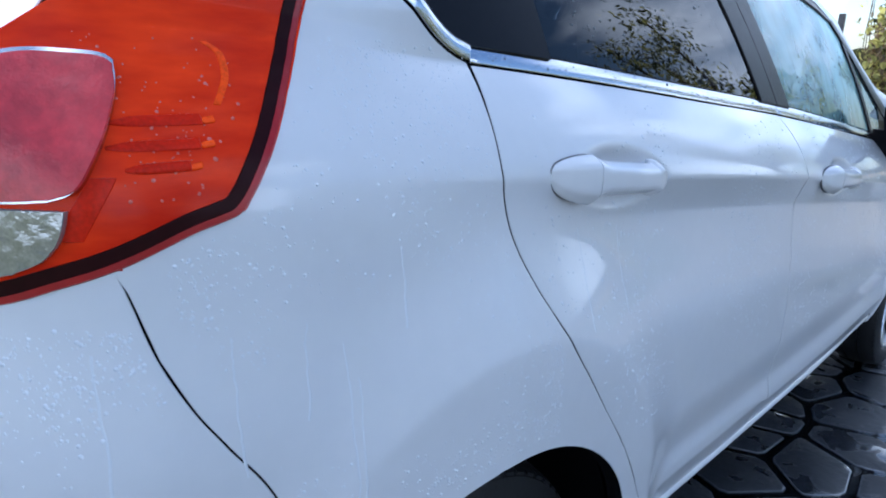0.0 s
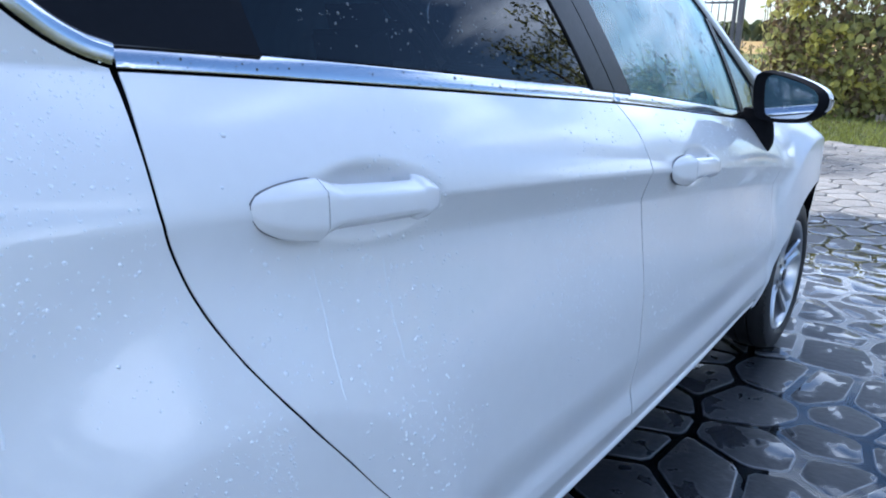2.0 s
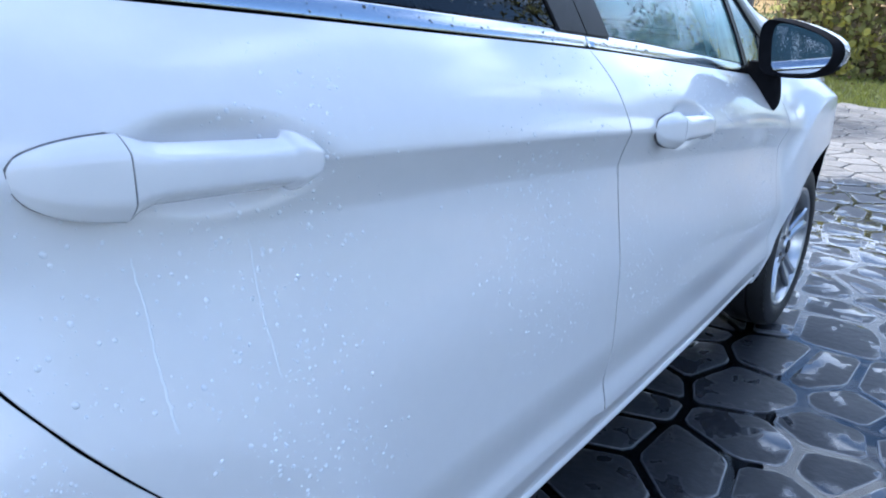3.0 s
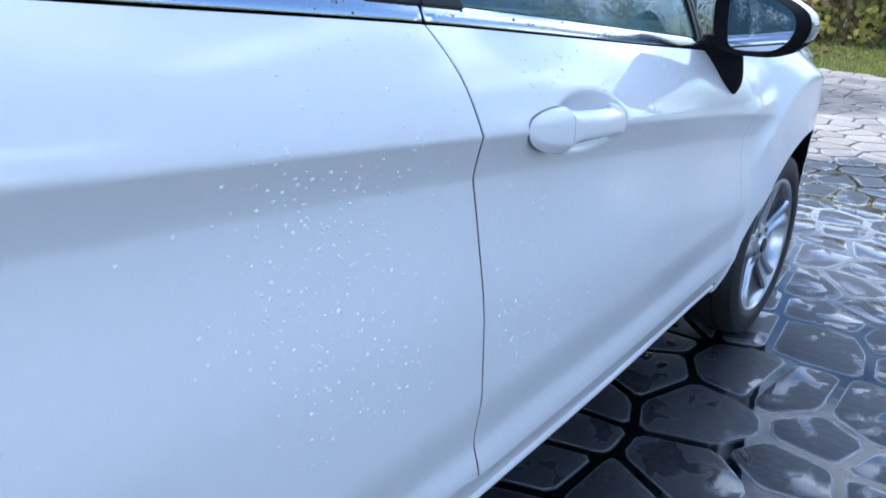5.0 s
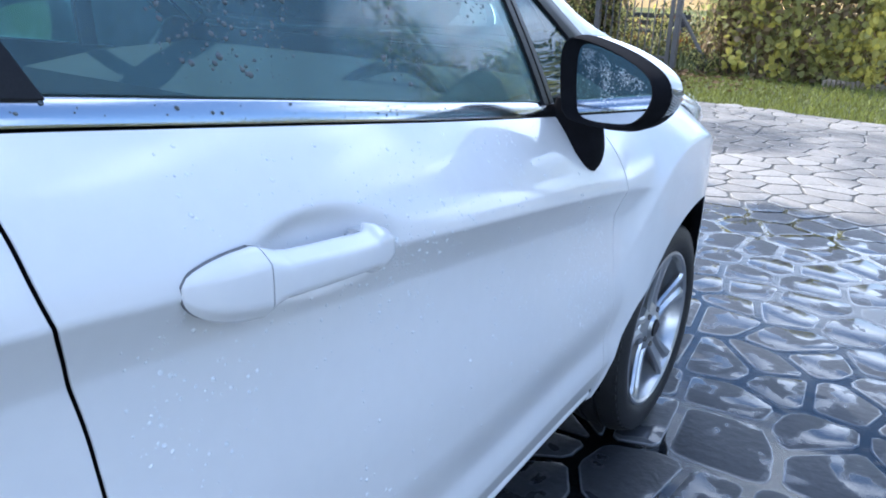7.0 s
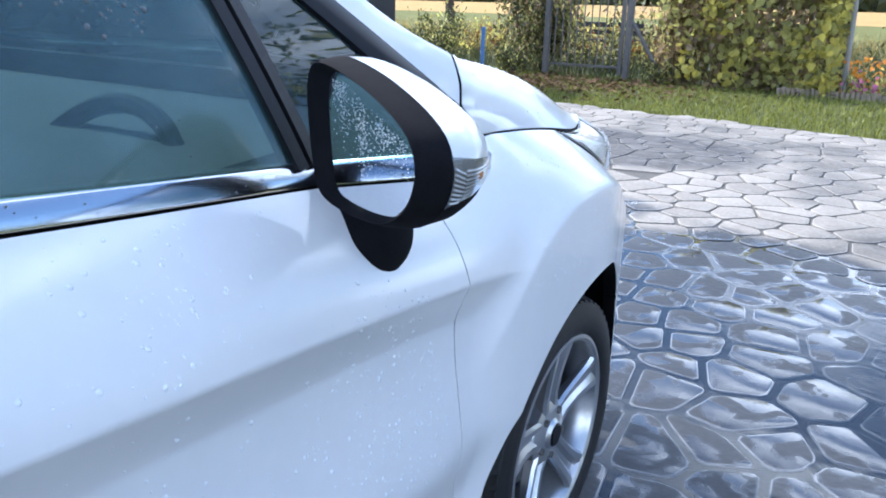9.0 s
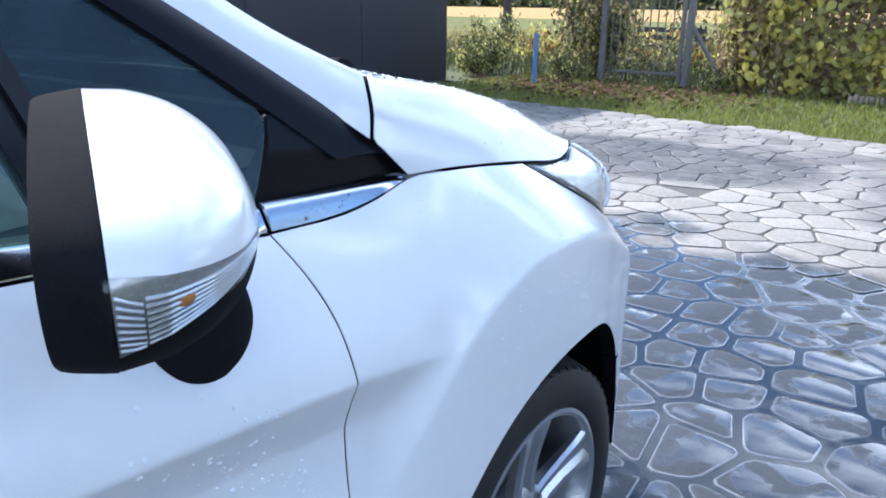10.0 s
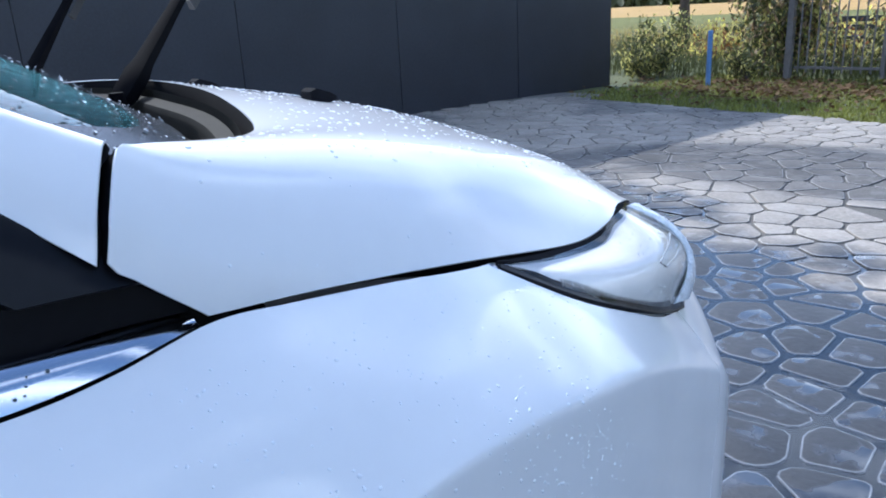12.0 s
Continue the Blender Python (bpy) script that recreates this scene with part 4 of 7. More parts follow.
for k, (x, y, rr, h) in enumerate(((-3.6, 14.6, 0.8, 0.9), (-2.7, 15.4, 0.9, 1.1), (-4.9, 15.6, 1.0, 1.0), (-1.2, 15.0, 0.8, 1.3), (-6.6, 15.2, 0.9, 0.8))):
    bush("shrub", "rust and yellow autumn shrub behind the gate", (x, y, -0.03), rr, h, 700, (RUST, LEAF_YELLOW, LEAF), 0.075, 95 + k)


# ---- the car ----
car = tagged(new("hatchback_car"), "wet white five-door hatchback with chrome window trim, parked on paving", "car")


def arch(yc, zc, r, a0, a1, n):
    return [(yc + r * math.cos(radians(a0 + (a1 - a0) * i / (n - 1))), zc + r * math.sin(radians(a0 + (a1 - a0) * i / (n - 1)))) for i in range(n)]


# outlines of the panels in (y, z), each a few guiding points
REAR_GAP = [(-0.181, 1.178), (-0.193, 1.112), (-0.194, 1.05), (-0.181, 1.0), (-0.162, 0.95), (-0.136, 0.90), (-0.103, 0.85), (-0.066, 0.80), (-0.026, 0.75), (0.013, 0.70), (0.054, 0.65), (0.093, 0.60), (0.158, 0.50), (0.198, 0.425)]
MID_GAP = [(0.821, 1.084), (0.834, 1.03), (0.839, 0.985), (0.845, 0.954), (0.857, 0.91), (0.868, 0.85), (0.873, 0.78), (0.877, 0.70), (0.883, 0.52), (0.890, 0.45), (0.898, 0.398)]
FRONT_GAP = [(2.021, 0.951), (2.032, 0.912), (2.038, 0.87), (2.039, 0.81), (2.042, 0.74), (2.038, 0.66), (2.033, 0.58), (2.030, 0.50), (2.034, 0.42), (2.030, 0.345)]


def dent(y, z, yc, zc, a, b, deep):
    """The hollow behind a door handle, tilted with the crease."""
    u, v = (y - yc) / a, (z - zc + 0.10 * (y - yc)) / b
    q = np.clip(1 - (u * u + v * v), 0, 1)
    return deep * q * q * (3 - 2 * q)


def rear_door_x(y, z):
    return side_x(y, z) - dent(y, z, 0.076, 1.026, 0.125, 0.050, 0.024)


def front_door_x(y, z):
    return side_x(y, z) - dent(y, z, 1.129, 0.930, 0.125, 0.050, 0.024)


def belt_line(y0, y1, n):
    return [(y, float(belt_z(y))) for y in np.linspace(y0, y1, n)]


def quarter_x(y, z):
    """The rear corner, leaning in from the tail lamp up to the roof."""
    d = np.maximum(0, z - 1.235)
    return side_x(y, z) - 0.45 * d - 0.8 * d * d


def ruled(name, pieces, nv, surf, mat, parent, sg, inset=0.0034, depth=0.03):
    """A panel of the car's side between two outlines that run alongside one another, piece by piece."""
    a, b = [], []
    for one, two, n in pieces:
        p, q = spline(one, n), spline(two, n)
        a.append(p if not a else p[1:])
        b.append(q if not b else q[1:])
    a, b = np.vstack(a), np.vstack(b)
    v = np.linspace(0, 1, nv)[None, :, None]
    g = a[:, None] * (1 - v) + b[:, None] * v
    return skin(name, np.stack((sg * surf(g[..., 0], g[..., 1]), g[..., 0], g[..., 1]), 2), mat, parent, depth, inset)


SIDES = ((1, "right"), (-1, "left"))
DOORS = {}
for sg, _ in SIDES:
    # rear quarter: door edge, arch, bumper and lamp edge, short top
    ruled("rear_quarter_panel", [
        ([(-0.435, 1.420), (-0.392, 1.357), (-0.342, 1.298), (-0.291, 1.247), (-0.247, 1.2095), (-0.214, 1.1895), (-0.185, 1.179)], [(-0.52, 1.42), (-0.53, 1.30), (-0.550, 1.20)], 60),
        ([(-0.185, 1.179)] + REAR_GAP[1:6], [(-0.550, 1.20), (-0.615, 1.10), (-0.638, 1.02), (-0.625, 0.977), (-0.609, 0.920)], 70),
        (REAR_GAP[5:7], [(-0.609, 0.920), (-0.585, 0.868), (-0.558, 0.826), (-0.512, 0.755), (-0.482, 0.655), (-0.457, 0.548)], 50),
        (REAR_GAP[6:8], arch(-0.185, 0.355, 0.333, 145, 95, 6), 26), (REAR_GAP[7:10], arch(-0.185, 0.355, 0.333, 95, 65, 6), 36), (REAR_GAP[9:12], arch(-0.185, 0.355, 0.333, 65, 40, 6), 34),
        (REAR_GAP[11:13], arch(-0.185, 0.355, 0.333, 40, 20, 6), 30), (REAR_GAP[12:] + [(0.225, 0.36), (0.238, 0.30)], arch(-0.185, 0.355, 0.333, 20, 0, 5) + [(0.148, 0.33), (0.148, 0.30)], 50)], 64, quarter_x, PAINT, car, sg, inset=0.0020)
    d = panel("rear_door", REAR_GAP, [(0.198, 0.425), (0.5, 0.432), (0.75, 0.424), (0.898, 0.398)], MID_GAP[::-1], belt_line(0.821, -0.181, 16), rear_door_x, 170, 96, PAINT, car, sg)
    f = panel("front_door", MID_GAP, [(0.898, 0.398), (1.25, 0.378), (1.6, 0.354), (2.030, 0.345)], FRONT_GAP[::-1], belt_line(2.021, 0.821, 16), front_door_x, 170, 110, PAINT, car, sg)
    DOORS[sg] = (d, f)
    arc = lambda a0, a1: arch(2.495, 0.310, 0.381, a0, a1, 9)
    ruled("front_wing", [
        ([(2.024, 0.306)] + FRONT_GAP[::-1], [(2.048, 0.306), (2.070, 0.340), (2.090, 0.39), (2.112, 0.45), (2.150, 0.51)] + arc(143, 125), 90),
        ([(2.021, 0.951), (2.115, 0.947), (2.18, 0.953), (2.250, 0.968), (2.31, 0.967), (2.40, 0.9595), (2.51, 0.945)], arc(125, 85), 100),
        ([(2.51, 0.945), (2.56, 0.914), (2.61, 0.887), (2.689, 0.852), (2.765, 0.819), (2.85, 0.790)], arc(85, 55), 70),
        ([(2.85, 0.792), (2.857, 0.70), (2.85, 0.60), (2.842, 0.515)], arc(55, 33), 40)], 90, side_x, PAINT, car, sg, inset=0.0016)
    low_line = [(0.236, 0.436), (0.5, 0.440), (0.75, 0.432), (0.90, 0.406), (1.25, 0.386), (1.6, 0.362), (2.020, 0.352)]
    panel("sill", [(0.236, 0.436), (0.238, 0.334)], [(0.238, 0.334), (1.2, 0.333), (2.020, 0.332)], [(2.020, 0.332), (2.020, 0.352)], low_line[::-1],
          lambda y, z: side_x(y, z) - 0.006, 20, 80, PAINT, car, sg, inset=0.001)
    panel("sill_lip", [(0.238, 0.342), (0.238, 0.318)], [(0.238, 0.318), (1.2, 0.317), (2.022, 0.312)], [(2.022, 0.312), (2.022, 0.342)], [(2.022, 0.342), (1.2, 0.342), (0.238, 0.342)],
          lambda y, z: side_x(y, z) - 0.0085 + 0.010 * np.sin(np.pi * np.clip((0.342 - z) / 0.030, 0, 1)), 10, 80, PAINT, car, sg, inset=0.0005)
    # the ends of both bumpers, that wrap round the corners
    panel("rear_bumper_end", [(-0.640, 1.024), (-0.625, 0.977), (-0.609, 0.920), (-0.585, 0.868), (-0.558, 0.826), (-0.512, 0.755), (-0.482, 0.655), (-0.457, 0.548), (-0.50, 0.42), (-0.52, 0.30)],
          [(-0.52, 0.30), (-0.60, 0.27), (-0.70, 0.26), (-0.765, 0.26), (-0.80, 0.26)], [(-0.80, 0.26), (-0.80, 0.6), (-0.80, 0.955)],
          [(-0.80, 0.955), (-0.775, 0.968), (-0.72, 0.988), (-0.67, 1.008), (-0.640, 1.024)], side_x, 90, 50, PAINT, car, sg, inset=0.0016)
    panel("front_bumper_end", [(2.85, 0.79), (2.857, 0.70), (2.85, 0.60), (2.842, 0.513), (2.826, 0.505), (2.845, 0.455), (2.866, 0.395), (2.875, 0.33), (2.876, 0.28)],
          [(2.876, 0.28), (3.05, 0.25), (3.2, 0.24), (3.29, 0.24)], [(3.29, 0.24), (3.29, 0.5), (3.29, 0.72)], [(3.29, 0.72), (3.2, 0.73), (3.05, 0.75), (2.95, 0.77), (2.85, 0.79)],
          side_x, 44, 44, PAINT, car, sg)
    # a near-black sheet added behind the gaps to deepen their shade, and the wheel housings
    bm = bmesh.new()
    ys = np.linspace(-0.60, 2.80, 110)
    rows = []
    for y in ys:
        top = min(float(belt_z(y)) - 0.02, 1.16)
        rows.append([bm.verts.new((sg * (float(side_x(y, z)) - 0.040), y, z)) for z in np.linspace(0.30, top, 26)])
    for i in range(len(ys) - 1):
        for j in range(25):
            q = (rows[i][j], rows[i + 1][j], rows[i + 1][j + 1], rows[i][j + 1])
            c = sum((v.co for v in q), Vector()) / 4
            if math.hypot(c.y + 0.155, c.z - 0.305) > 0.39 and math.hypot(c.y - 2.50, c.z - 0.31) > 0.41 and (c.y < 2.86 or c.z > 0.56):
                bm.faces.new(q)
    part("gap_backing", bm, DARK, car)
    for yc, zc, r in ((-0.165, 0.305, 0.380), (2.495, 0.31, 0.390)):
        bm = bmesh.new()
        pts = [(yc + r * math.cos(a), zc + r * math.sin(a)) for a in np.linspace(-0.04, math.pi + 0.04, 30)]
        ring = [[bm.verts.new((sg * (min(0.82, float(side_x(y, max(z, 0.25))) - 0.03) if x > 0.7 else x), y, z)) for y, z in pts] for x in (0.80, 0.62, 0.50)]
        for a, b in ((0, 1), (1, 2)):
            for i in range(29):
                bm.faces.new((ring[a][i], ring[a][i + 1], ring[b][i + 1], ring[b][i]))
        bm.faces.new(ring[2])
        part("wheel_housing", bm, DARK, car)


# bonnet: curves from the shut line over the shoulder to the centre, both halves in one sheet
HOOD = [
    [(0.724, 2.252, 0.970), (0.7255, 2.33, 0.966), (0.7255, 2.41, 0.9585), (0.724, 2.505, 0.9475), (0.708, 2.663, 0.9235), (0.685, 2.750, 0.9245), (0.662, 2.795, 0.9320), (0.610, 2.888, 0.9115), (0.54, 2.98, 0.872), (0.40, 3.08, 0.835)],
    [(0.7235, 2.222, 0.996), (0.719, 2.34, 0.987), (0.711, 2.51, 0.972), (0.690, 2.68, 0.9445), (0.650, 2.79, 0.9440), (0.598, 2.885, 0.9175), (0.52, 2.985, 0.878), (0.38, 3.085, 0.839)],
    [(0.721, 2.194, 1.021), (0.711, 2.36, 1.011), (0.698, 2.51, 0.997), (0.662, 2.71, 0.961), (0.628, 2.81, 0.9475), (0.580, 2.885, 0.9245), (0.50, 2.99, 0.885), (0.36, 3.09, 0.842)],
    [(0.713, 2.203, 1.055), (0.696, 2.36, 1.045), (0.679, 2.51, 1.023), (0.638, 2.70, 0.981), (0.582, 2.865, 0.941), (0.47, 3.0, 0.892), (0.33, 3.095, 0.845)],
    [(0.686, 2.222, 1.091), (0.668, 2.36, 1.076), (0.652, 2.51, 1.046), (0.606, 2.70, 1.003), (0.54, 2.87, 0.950), (0.43, 3.01, 0.898), (0.30, 3.10, 0.848)],
    [(0.545, 2.388, 1.068), (0.50, 2.46, 1.062), (0.46, 2.57, 1.048), (0.42, 2.72, 1.018), (0.37, 2.88, 0.972), (0.30, 3.02, 0.917), (0.21, 3.11, 0.858)],
    [(0.25, 2.478, 1.080), (0.24, 2.54, 1.070), (0.22, 2.63, 1.053), (0.20, 2.75, 1.030), (0.17, 2.90, 0.986), (0.14, 3.04, 0.928), (0.10, 3.13, 0.865)],
    [(0, 2.50, 1.085), (0, 2.56, 1.074), (0, 2.65, 1.055), (0, 2.76, 1.034), (0, 2.91, 0.990), (0, 3.04, 0.932), (0, 3.135, 0.866)],
]
def between(a, b, k=0.5):
    return [tuple(Vector(p).lerp(Vector(q), k)) for p, q in zip(spline(a, 7), spline(b, 7))]


# extra curves keep the rear corner's cut straight
HOOD[2:2] = [between(HOOD[1], HOOD[2])]
HOOD[1:1] = [between(HOOD[0], HOOD[1])]
HOOD[5:5] = [between(HOOD[4], HOOD[5])]
HOOD[8:8] = [between(HOOD[7], HOOD[8], 0.12)]
flipx = lambda c: [(-x, y, z) for x, y, z in c]
cs = [spline(c, 60) for c in HOOD + [flipx(c) for c in HOOD[-2::-1]]]
BONNET = np.stack([spline([c[j] for c in cs], 190) for j in range(60)], 1)
for _ in range(120):
    BONNET[1:-1, 1:-1] = 0.5 * BONNET[1:-1, 1:-1] + 0.125 * (BONNET[:-2, 1:-1] + BONNET[2:, 1:-1] + BONNET[1:-1, :-2] + BONNET[1:-1, 2:])
skin("bonnet", BONNET, PAINT, car, 0.03, 0.001)
bm = bmesh.new()
box(bm, (-0.68, 2.16, 0.55), (0.68, 2.19, 1.045))
part("bulkhead", bm, DARK, car)
# the plastic scuttle under the wipers, and the windscreen
COWL = [[(0.672, 2.228, 1.070), (0.57, 2.345, 1.034), (0.3, 2.44, 1.020), (0, 2.47, 1.022)],
        [(0.655, 2.18, 1.076), (0.50, 2.325, 1.046), (0.26, 2.388, 1.046), (0, 2.40, 1.050)]]
for sg, _ in SIDES:
    sheet("scuttle_panel", COWL, 8, 24, RIM_BLACK, car, sg=sg, away=(0, 2.3, 0.5))
    bm = bmesh.new()
    rim = spline([(0.655, 2.235, 1.062), (0.60, 2.32, 1.058), (0.54, 2.375, 1.058), (0.42, 2.425, 1.062), (0.25, 2.462, 1.068), (0, 2.486, 1.073)], 40)
    loft(bm, [[(sg * x, y, z - d) for x, y, z in rim] for d in (0.0, 0.13)], cap=False, closed=False)
    part("bonnet_inner_edge", bm, SCUTTLE_GREY, car)
    # a lower ledge along that edge, the rounded hump of the air intake, and cross ribs in the drain beside it
    inner = spline([(0.60, 2.285, 1.043), (0.54, 2.345, 1.041), (0.42, 2.398, 1.043), (0.25, 2.438, 1.048), (0, 2.460, 1.052)], 30)
    bm = bmesh.new()
    loft(bm, [[(sg * x, y + dy, z + dz) for x, y, z in inner] for dy, dz in ((0.022, 0.010), (0.004, 0.004), (0.0, -0.004), (0.0, -0.05))], cap=False, closed=False)
    part("drain_ledge", bm, SCUTTLE_GREY, car)
    hump = [(0.40, 2.368, 1.026), (0.34, 2.388, 1.038), (0.22, 2.411, 1.046), (0.10, 2.424, 1.050), (0, 2.428, 1.051)]
    bm = bmesh.new()
    loft(bm, [[(sg * x, y + dy, z + dz) for x, y, z in spline(hump, 24)] for dy, dz in ((-0.035, -0.010), (-0.020, -0.001), (-0.004, 0.001), (0.010, -0.006), (0.014, -0.04))], cap=False, closed=False)
    part("intake_hump", bm, SCUTTLE_GREY, car)
    for x, y in ((0.44, 2.375), (0.50, 2.345), (0.555, 2.31)):
        bm = bmesh.new()
        box(bm, (sg * x - 0.003, y - 0.03, 0.99), (sg * x + 0.003, y + 0.03, 1.036), 0.001)
        part("drain_rib", bm, SCUTTLE_GREY, car)
SCREEN = [[(0.648, 2.192, 1.080), (0.618, 2.02, 1.195), (0.580, 1.80, 1.312), (0.530, 1.48, 1.425)],
          [(0.50, 2.338, 1.052), (0.48, 2.09, 1.19), (0.45, 1.82, 1.325), (0.42, 1.48, 1.445)],
          [(0.26, 2.398, 1.052), (0.25, 2.135, 1.20), (0.23, 1.84, 1.337), (0.21, 1.48, 1.457)],
          [(0, 2.410, 1.056), (0, 2.15, 1.203), (0, 1.85, 1.34), (0, 1.48, 1.460)]]
ws = sheet("windscreen", SCREEN + [flipx(c) for c in SCREEN[-2::-1]], 40, 30, GLASS_FRONT, car, depth=0.003, inset=0.0)
ws.visible_shadow = False
# the black printed border along the foot and the sides of the windscreen
border = [[(x, y, z + 0.0035) for x, y, z in spline(c, 40)[:int(n)]] for c, n in zip(SCREEN, (4, 3, 3, 3))]
border = [[tuple(q) for q in spline(c, 6)] for c in border]
sheet("windscreen_border", border + [flipx(c) for c in border[-2::-1]], 40, 8, FRIT, car, depth=0.002, inset=0.0)
for sg, _ in SIDES:
    edge, inner = spline(SCREEN[0], 24), spline(SCREEN[1], 24)
    sheet("windscreen_border", [[(*(a * (1 - k) + b * k + (0, 0.001, 0.0035)),) for a, b in zip(edge[5:], inner[5:])] for k in (0.0, 0.05, 0.09)], 4, 24, FRIT, car, depth=0.002, inset=0.0, sg=sg)


# greenhouse: glass leans in above the belt
def glass_x(y, z):
    d = z - belt_z(y) - 0.03
    return belt_x(y) - 0.012 - 0.36 * d - 0.40 * np.maximum(d, 0) ** 2


def pillar_y(z):
    """Where the front pillar's lower edge runs."""
    return 2.205 - (z - 1.018) * 1.30 - (z - 1.018) ** 2 * 0.9


def top_z(y):
    return 1.405 - 0.035 * (y - 0.5) ** 2


def glass_edge(y0, y1, n, lift):
    return [(y, float(belt_z(y)) + lift) for y in np.linspace(y0, y1, n)]


for sg, _ in SIDES:
    rd, fd = DOORS[sg]
    # chrome strip under the windows, in the lengths that the doors give it
    for owner, y0, y1 in ((rd, -0.181, 0.818), (fd, 0.824, 2.018)):
        g = []
        for y in np.linspace(y0 + 0.002, y1 - 0.001, 60):
            zb = float(belt_z(y))
            xs = [(float(belt_x(y)) + dx, zb + dz) for dx, dz in ((-0.004, -0.001), (0.0005, 0.0015), (0.0005, 0.004), (-0.004, 0.0125), (-0.0085, 0.0215), (-0.0115, 0.0245), (-0.018, 0.0250))]
            g.append([(sg * x, y, z) for x, z in xs])
        skin("chrome_strip", g, CHROME, owner, 0.006, 0.0)
    g = []
    for t in np.linspace(0, 1, 30):
        y = 2.024 + t * 0.218
        zb = float(belt_z(y)) + 0.001
        hgt = 0.028 * (1 - t ** 3 * 0.95)
        xb = float(belt_x(y))
        g.append([(sg * x, y + 0.012 * k, z) for x, z, k in ((xb - 0.004, zb - 0.002, 0), (xb + 0.0005, zb + 0.05 * hgt, 0), (xb - 0.004, zb + 0.48 * hgt, 0), (xb - 0.0095, zb + 0.88 * hgt, 0), (xb - 0.018, zb + hgt, 0))])
    skin("chrome_tip", g, CHROME, car, 0.006, 0.0)
    # the chrome goes on round the corner and up behind the rear side window
    tip = spline([(-0.186, 1.1795), (-0.214, 1.1895), (-0.247, 1.2095), (-0.291, 1.247), (-0.342, 1.298), (-0.392, 1.357)], 40)
    off = np.gradient(tip, axis=0)
    off = np.stack((off[:, 1], -off[:, 0]), 1) / np.linalg.norm(off, axis=1, keepdims=True)
    g = [[(sg * (float(quarter_x(y, z)) + dx), y + ny * k, z + nz * k) for dx, k in ((-0.004, 0.0016), (0.0022, 0.0028), (0.0026, 0.010), (0.0005, 0.018), (-0.004, 0.0235), (-0.016, 0.0255))] for (y, z), (ny, nz) in zip(tip, off)]
    skin("chrome_corner", g, CHROME, car, 0.006, 0.0)
    # panes and their black frames
    zt = 0.0265
    def window(name, y0b, y1b, y0t, y1t, mat, owner, sg=sg):
        e_rear = [(y0t, float(top_z(y0t))), (y0b, float(belt_z(y0b)) + zt)]
        e_front = [(y1b, float(belt_z(y1b)) + zt), (y1t, float(top_z(y1t)))]
        ob = panel(name, e_rear, glass_edge(y0b, y1b, 8, zt), e_front, [(y, float(top_z(y))) for y in np.linspace(y1t, y0t, 8)], glass_x, 24, 30, mat, owner, sg, depth=0.004, inset=0.0)
        ob.visible_shadow = False
        return ob
    window("window_pane", -0.02, 0.735, -0.05, 0.60, GLASS_DARK, rd)
    def frame_strip(name, y0b, y1b, y0t, y1t, owner, mat, out=0.004, sg=sg):
        panel(name, [(y0t, float(top_z(y0t))), (y0b, float(belt_z(y0b)) + zt - 0.004)], glass_edge(y0b, y1b, 4, zt - 0.004), [(y1b, float(belt_z(y1b)) + zt - 0.004), (y1t, float(top_z(y1t)))],
              [(y, float(top_z(y))) for y in np.linspace(y1t, y0t, 4)], lambda y, z: glass_x(y, z) + out, 20, 8, mat, owner, sg, depth=0.03, inset=0.0)
    panel("pillar_trim", [(-0.43, 1.398), (-0.375, 1.345), (-0.325, 1.290), (-0.278, 1.242), (-0.236, 1.211), (-0.185, 1.201)], glass_edge(-0.185, -0.018, 4, zt - 0.004), [(-0.018, float(belt_z(-0.018)) + zt - 0.004), (-0.048, float(top_z(-0.048)))],
          [(y, float(top_z(y))) for y in np.linspace(-0.048, -0.43, 5)], lambda y, z: glass_x(y, z) + 0.004, 40, 12, GLOSS_BLACK, rd, sg, depth=0.03, inset=0.0)
    frame_strip("pillar_trim", 0.733, 0.820, 0.598, 0.690, rd, BLACK)
    frame_strip("pillar_trim", 0.824, 0.905, 0.694, 0.770, fd, BLACK)
    # front door: main pane up to the divider, then the small quarter pane under the sloping pillar
    slope = [(float(pillar_y(z)) - 0.068, z) for z in np.linspace(1.245, 1.325, 4)]
    ob = panel("window_pane", [(0.77, float(top_z(0.77))), (0.903, float(belt_z(0.903)) + zt)], glass_edge(0.903, 1.815, 10, zt), [(1.815, float(belt_z(1.815)) + zt), (1.752, 1.24)],
               [(1.752, 1.24)] + slope[1:] + [(1.45, 1.365), (1.20, 1.388), (0.77, float(top_z(0.77)))], glass_x, 24, 40, GLASS, fd, sg, depth=0.004, inset=0.0)
    ob.visible_shadow = False
    bm = bmesh.new()
    low, high = Vector((0, 1.833, float(belt_z(1.833)) + zt - 0.004)), Vector((0, 1.762, 1.262))
    loft(bm, [[(sg * (float(glass_x(p.y + k, p.z)) + o), p.y + k, p.z) for k, o in ((-0.022, -0.02), (-0.022, 0.006), (-0.004, 0.007), (-0.002, 0.001), (0.002, 0.001), (0.004, 0.007), (0.022, 0.006), (0.022, -0.02))] for p in (low.lerp(high, t) for t in np.linspace(0, 1, 12))])
    part("window_divider", bm, BLACK, fd)
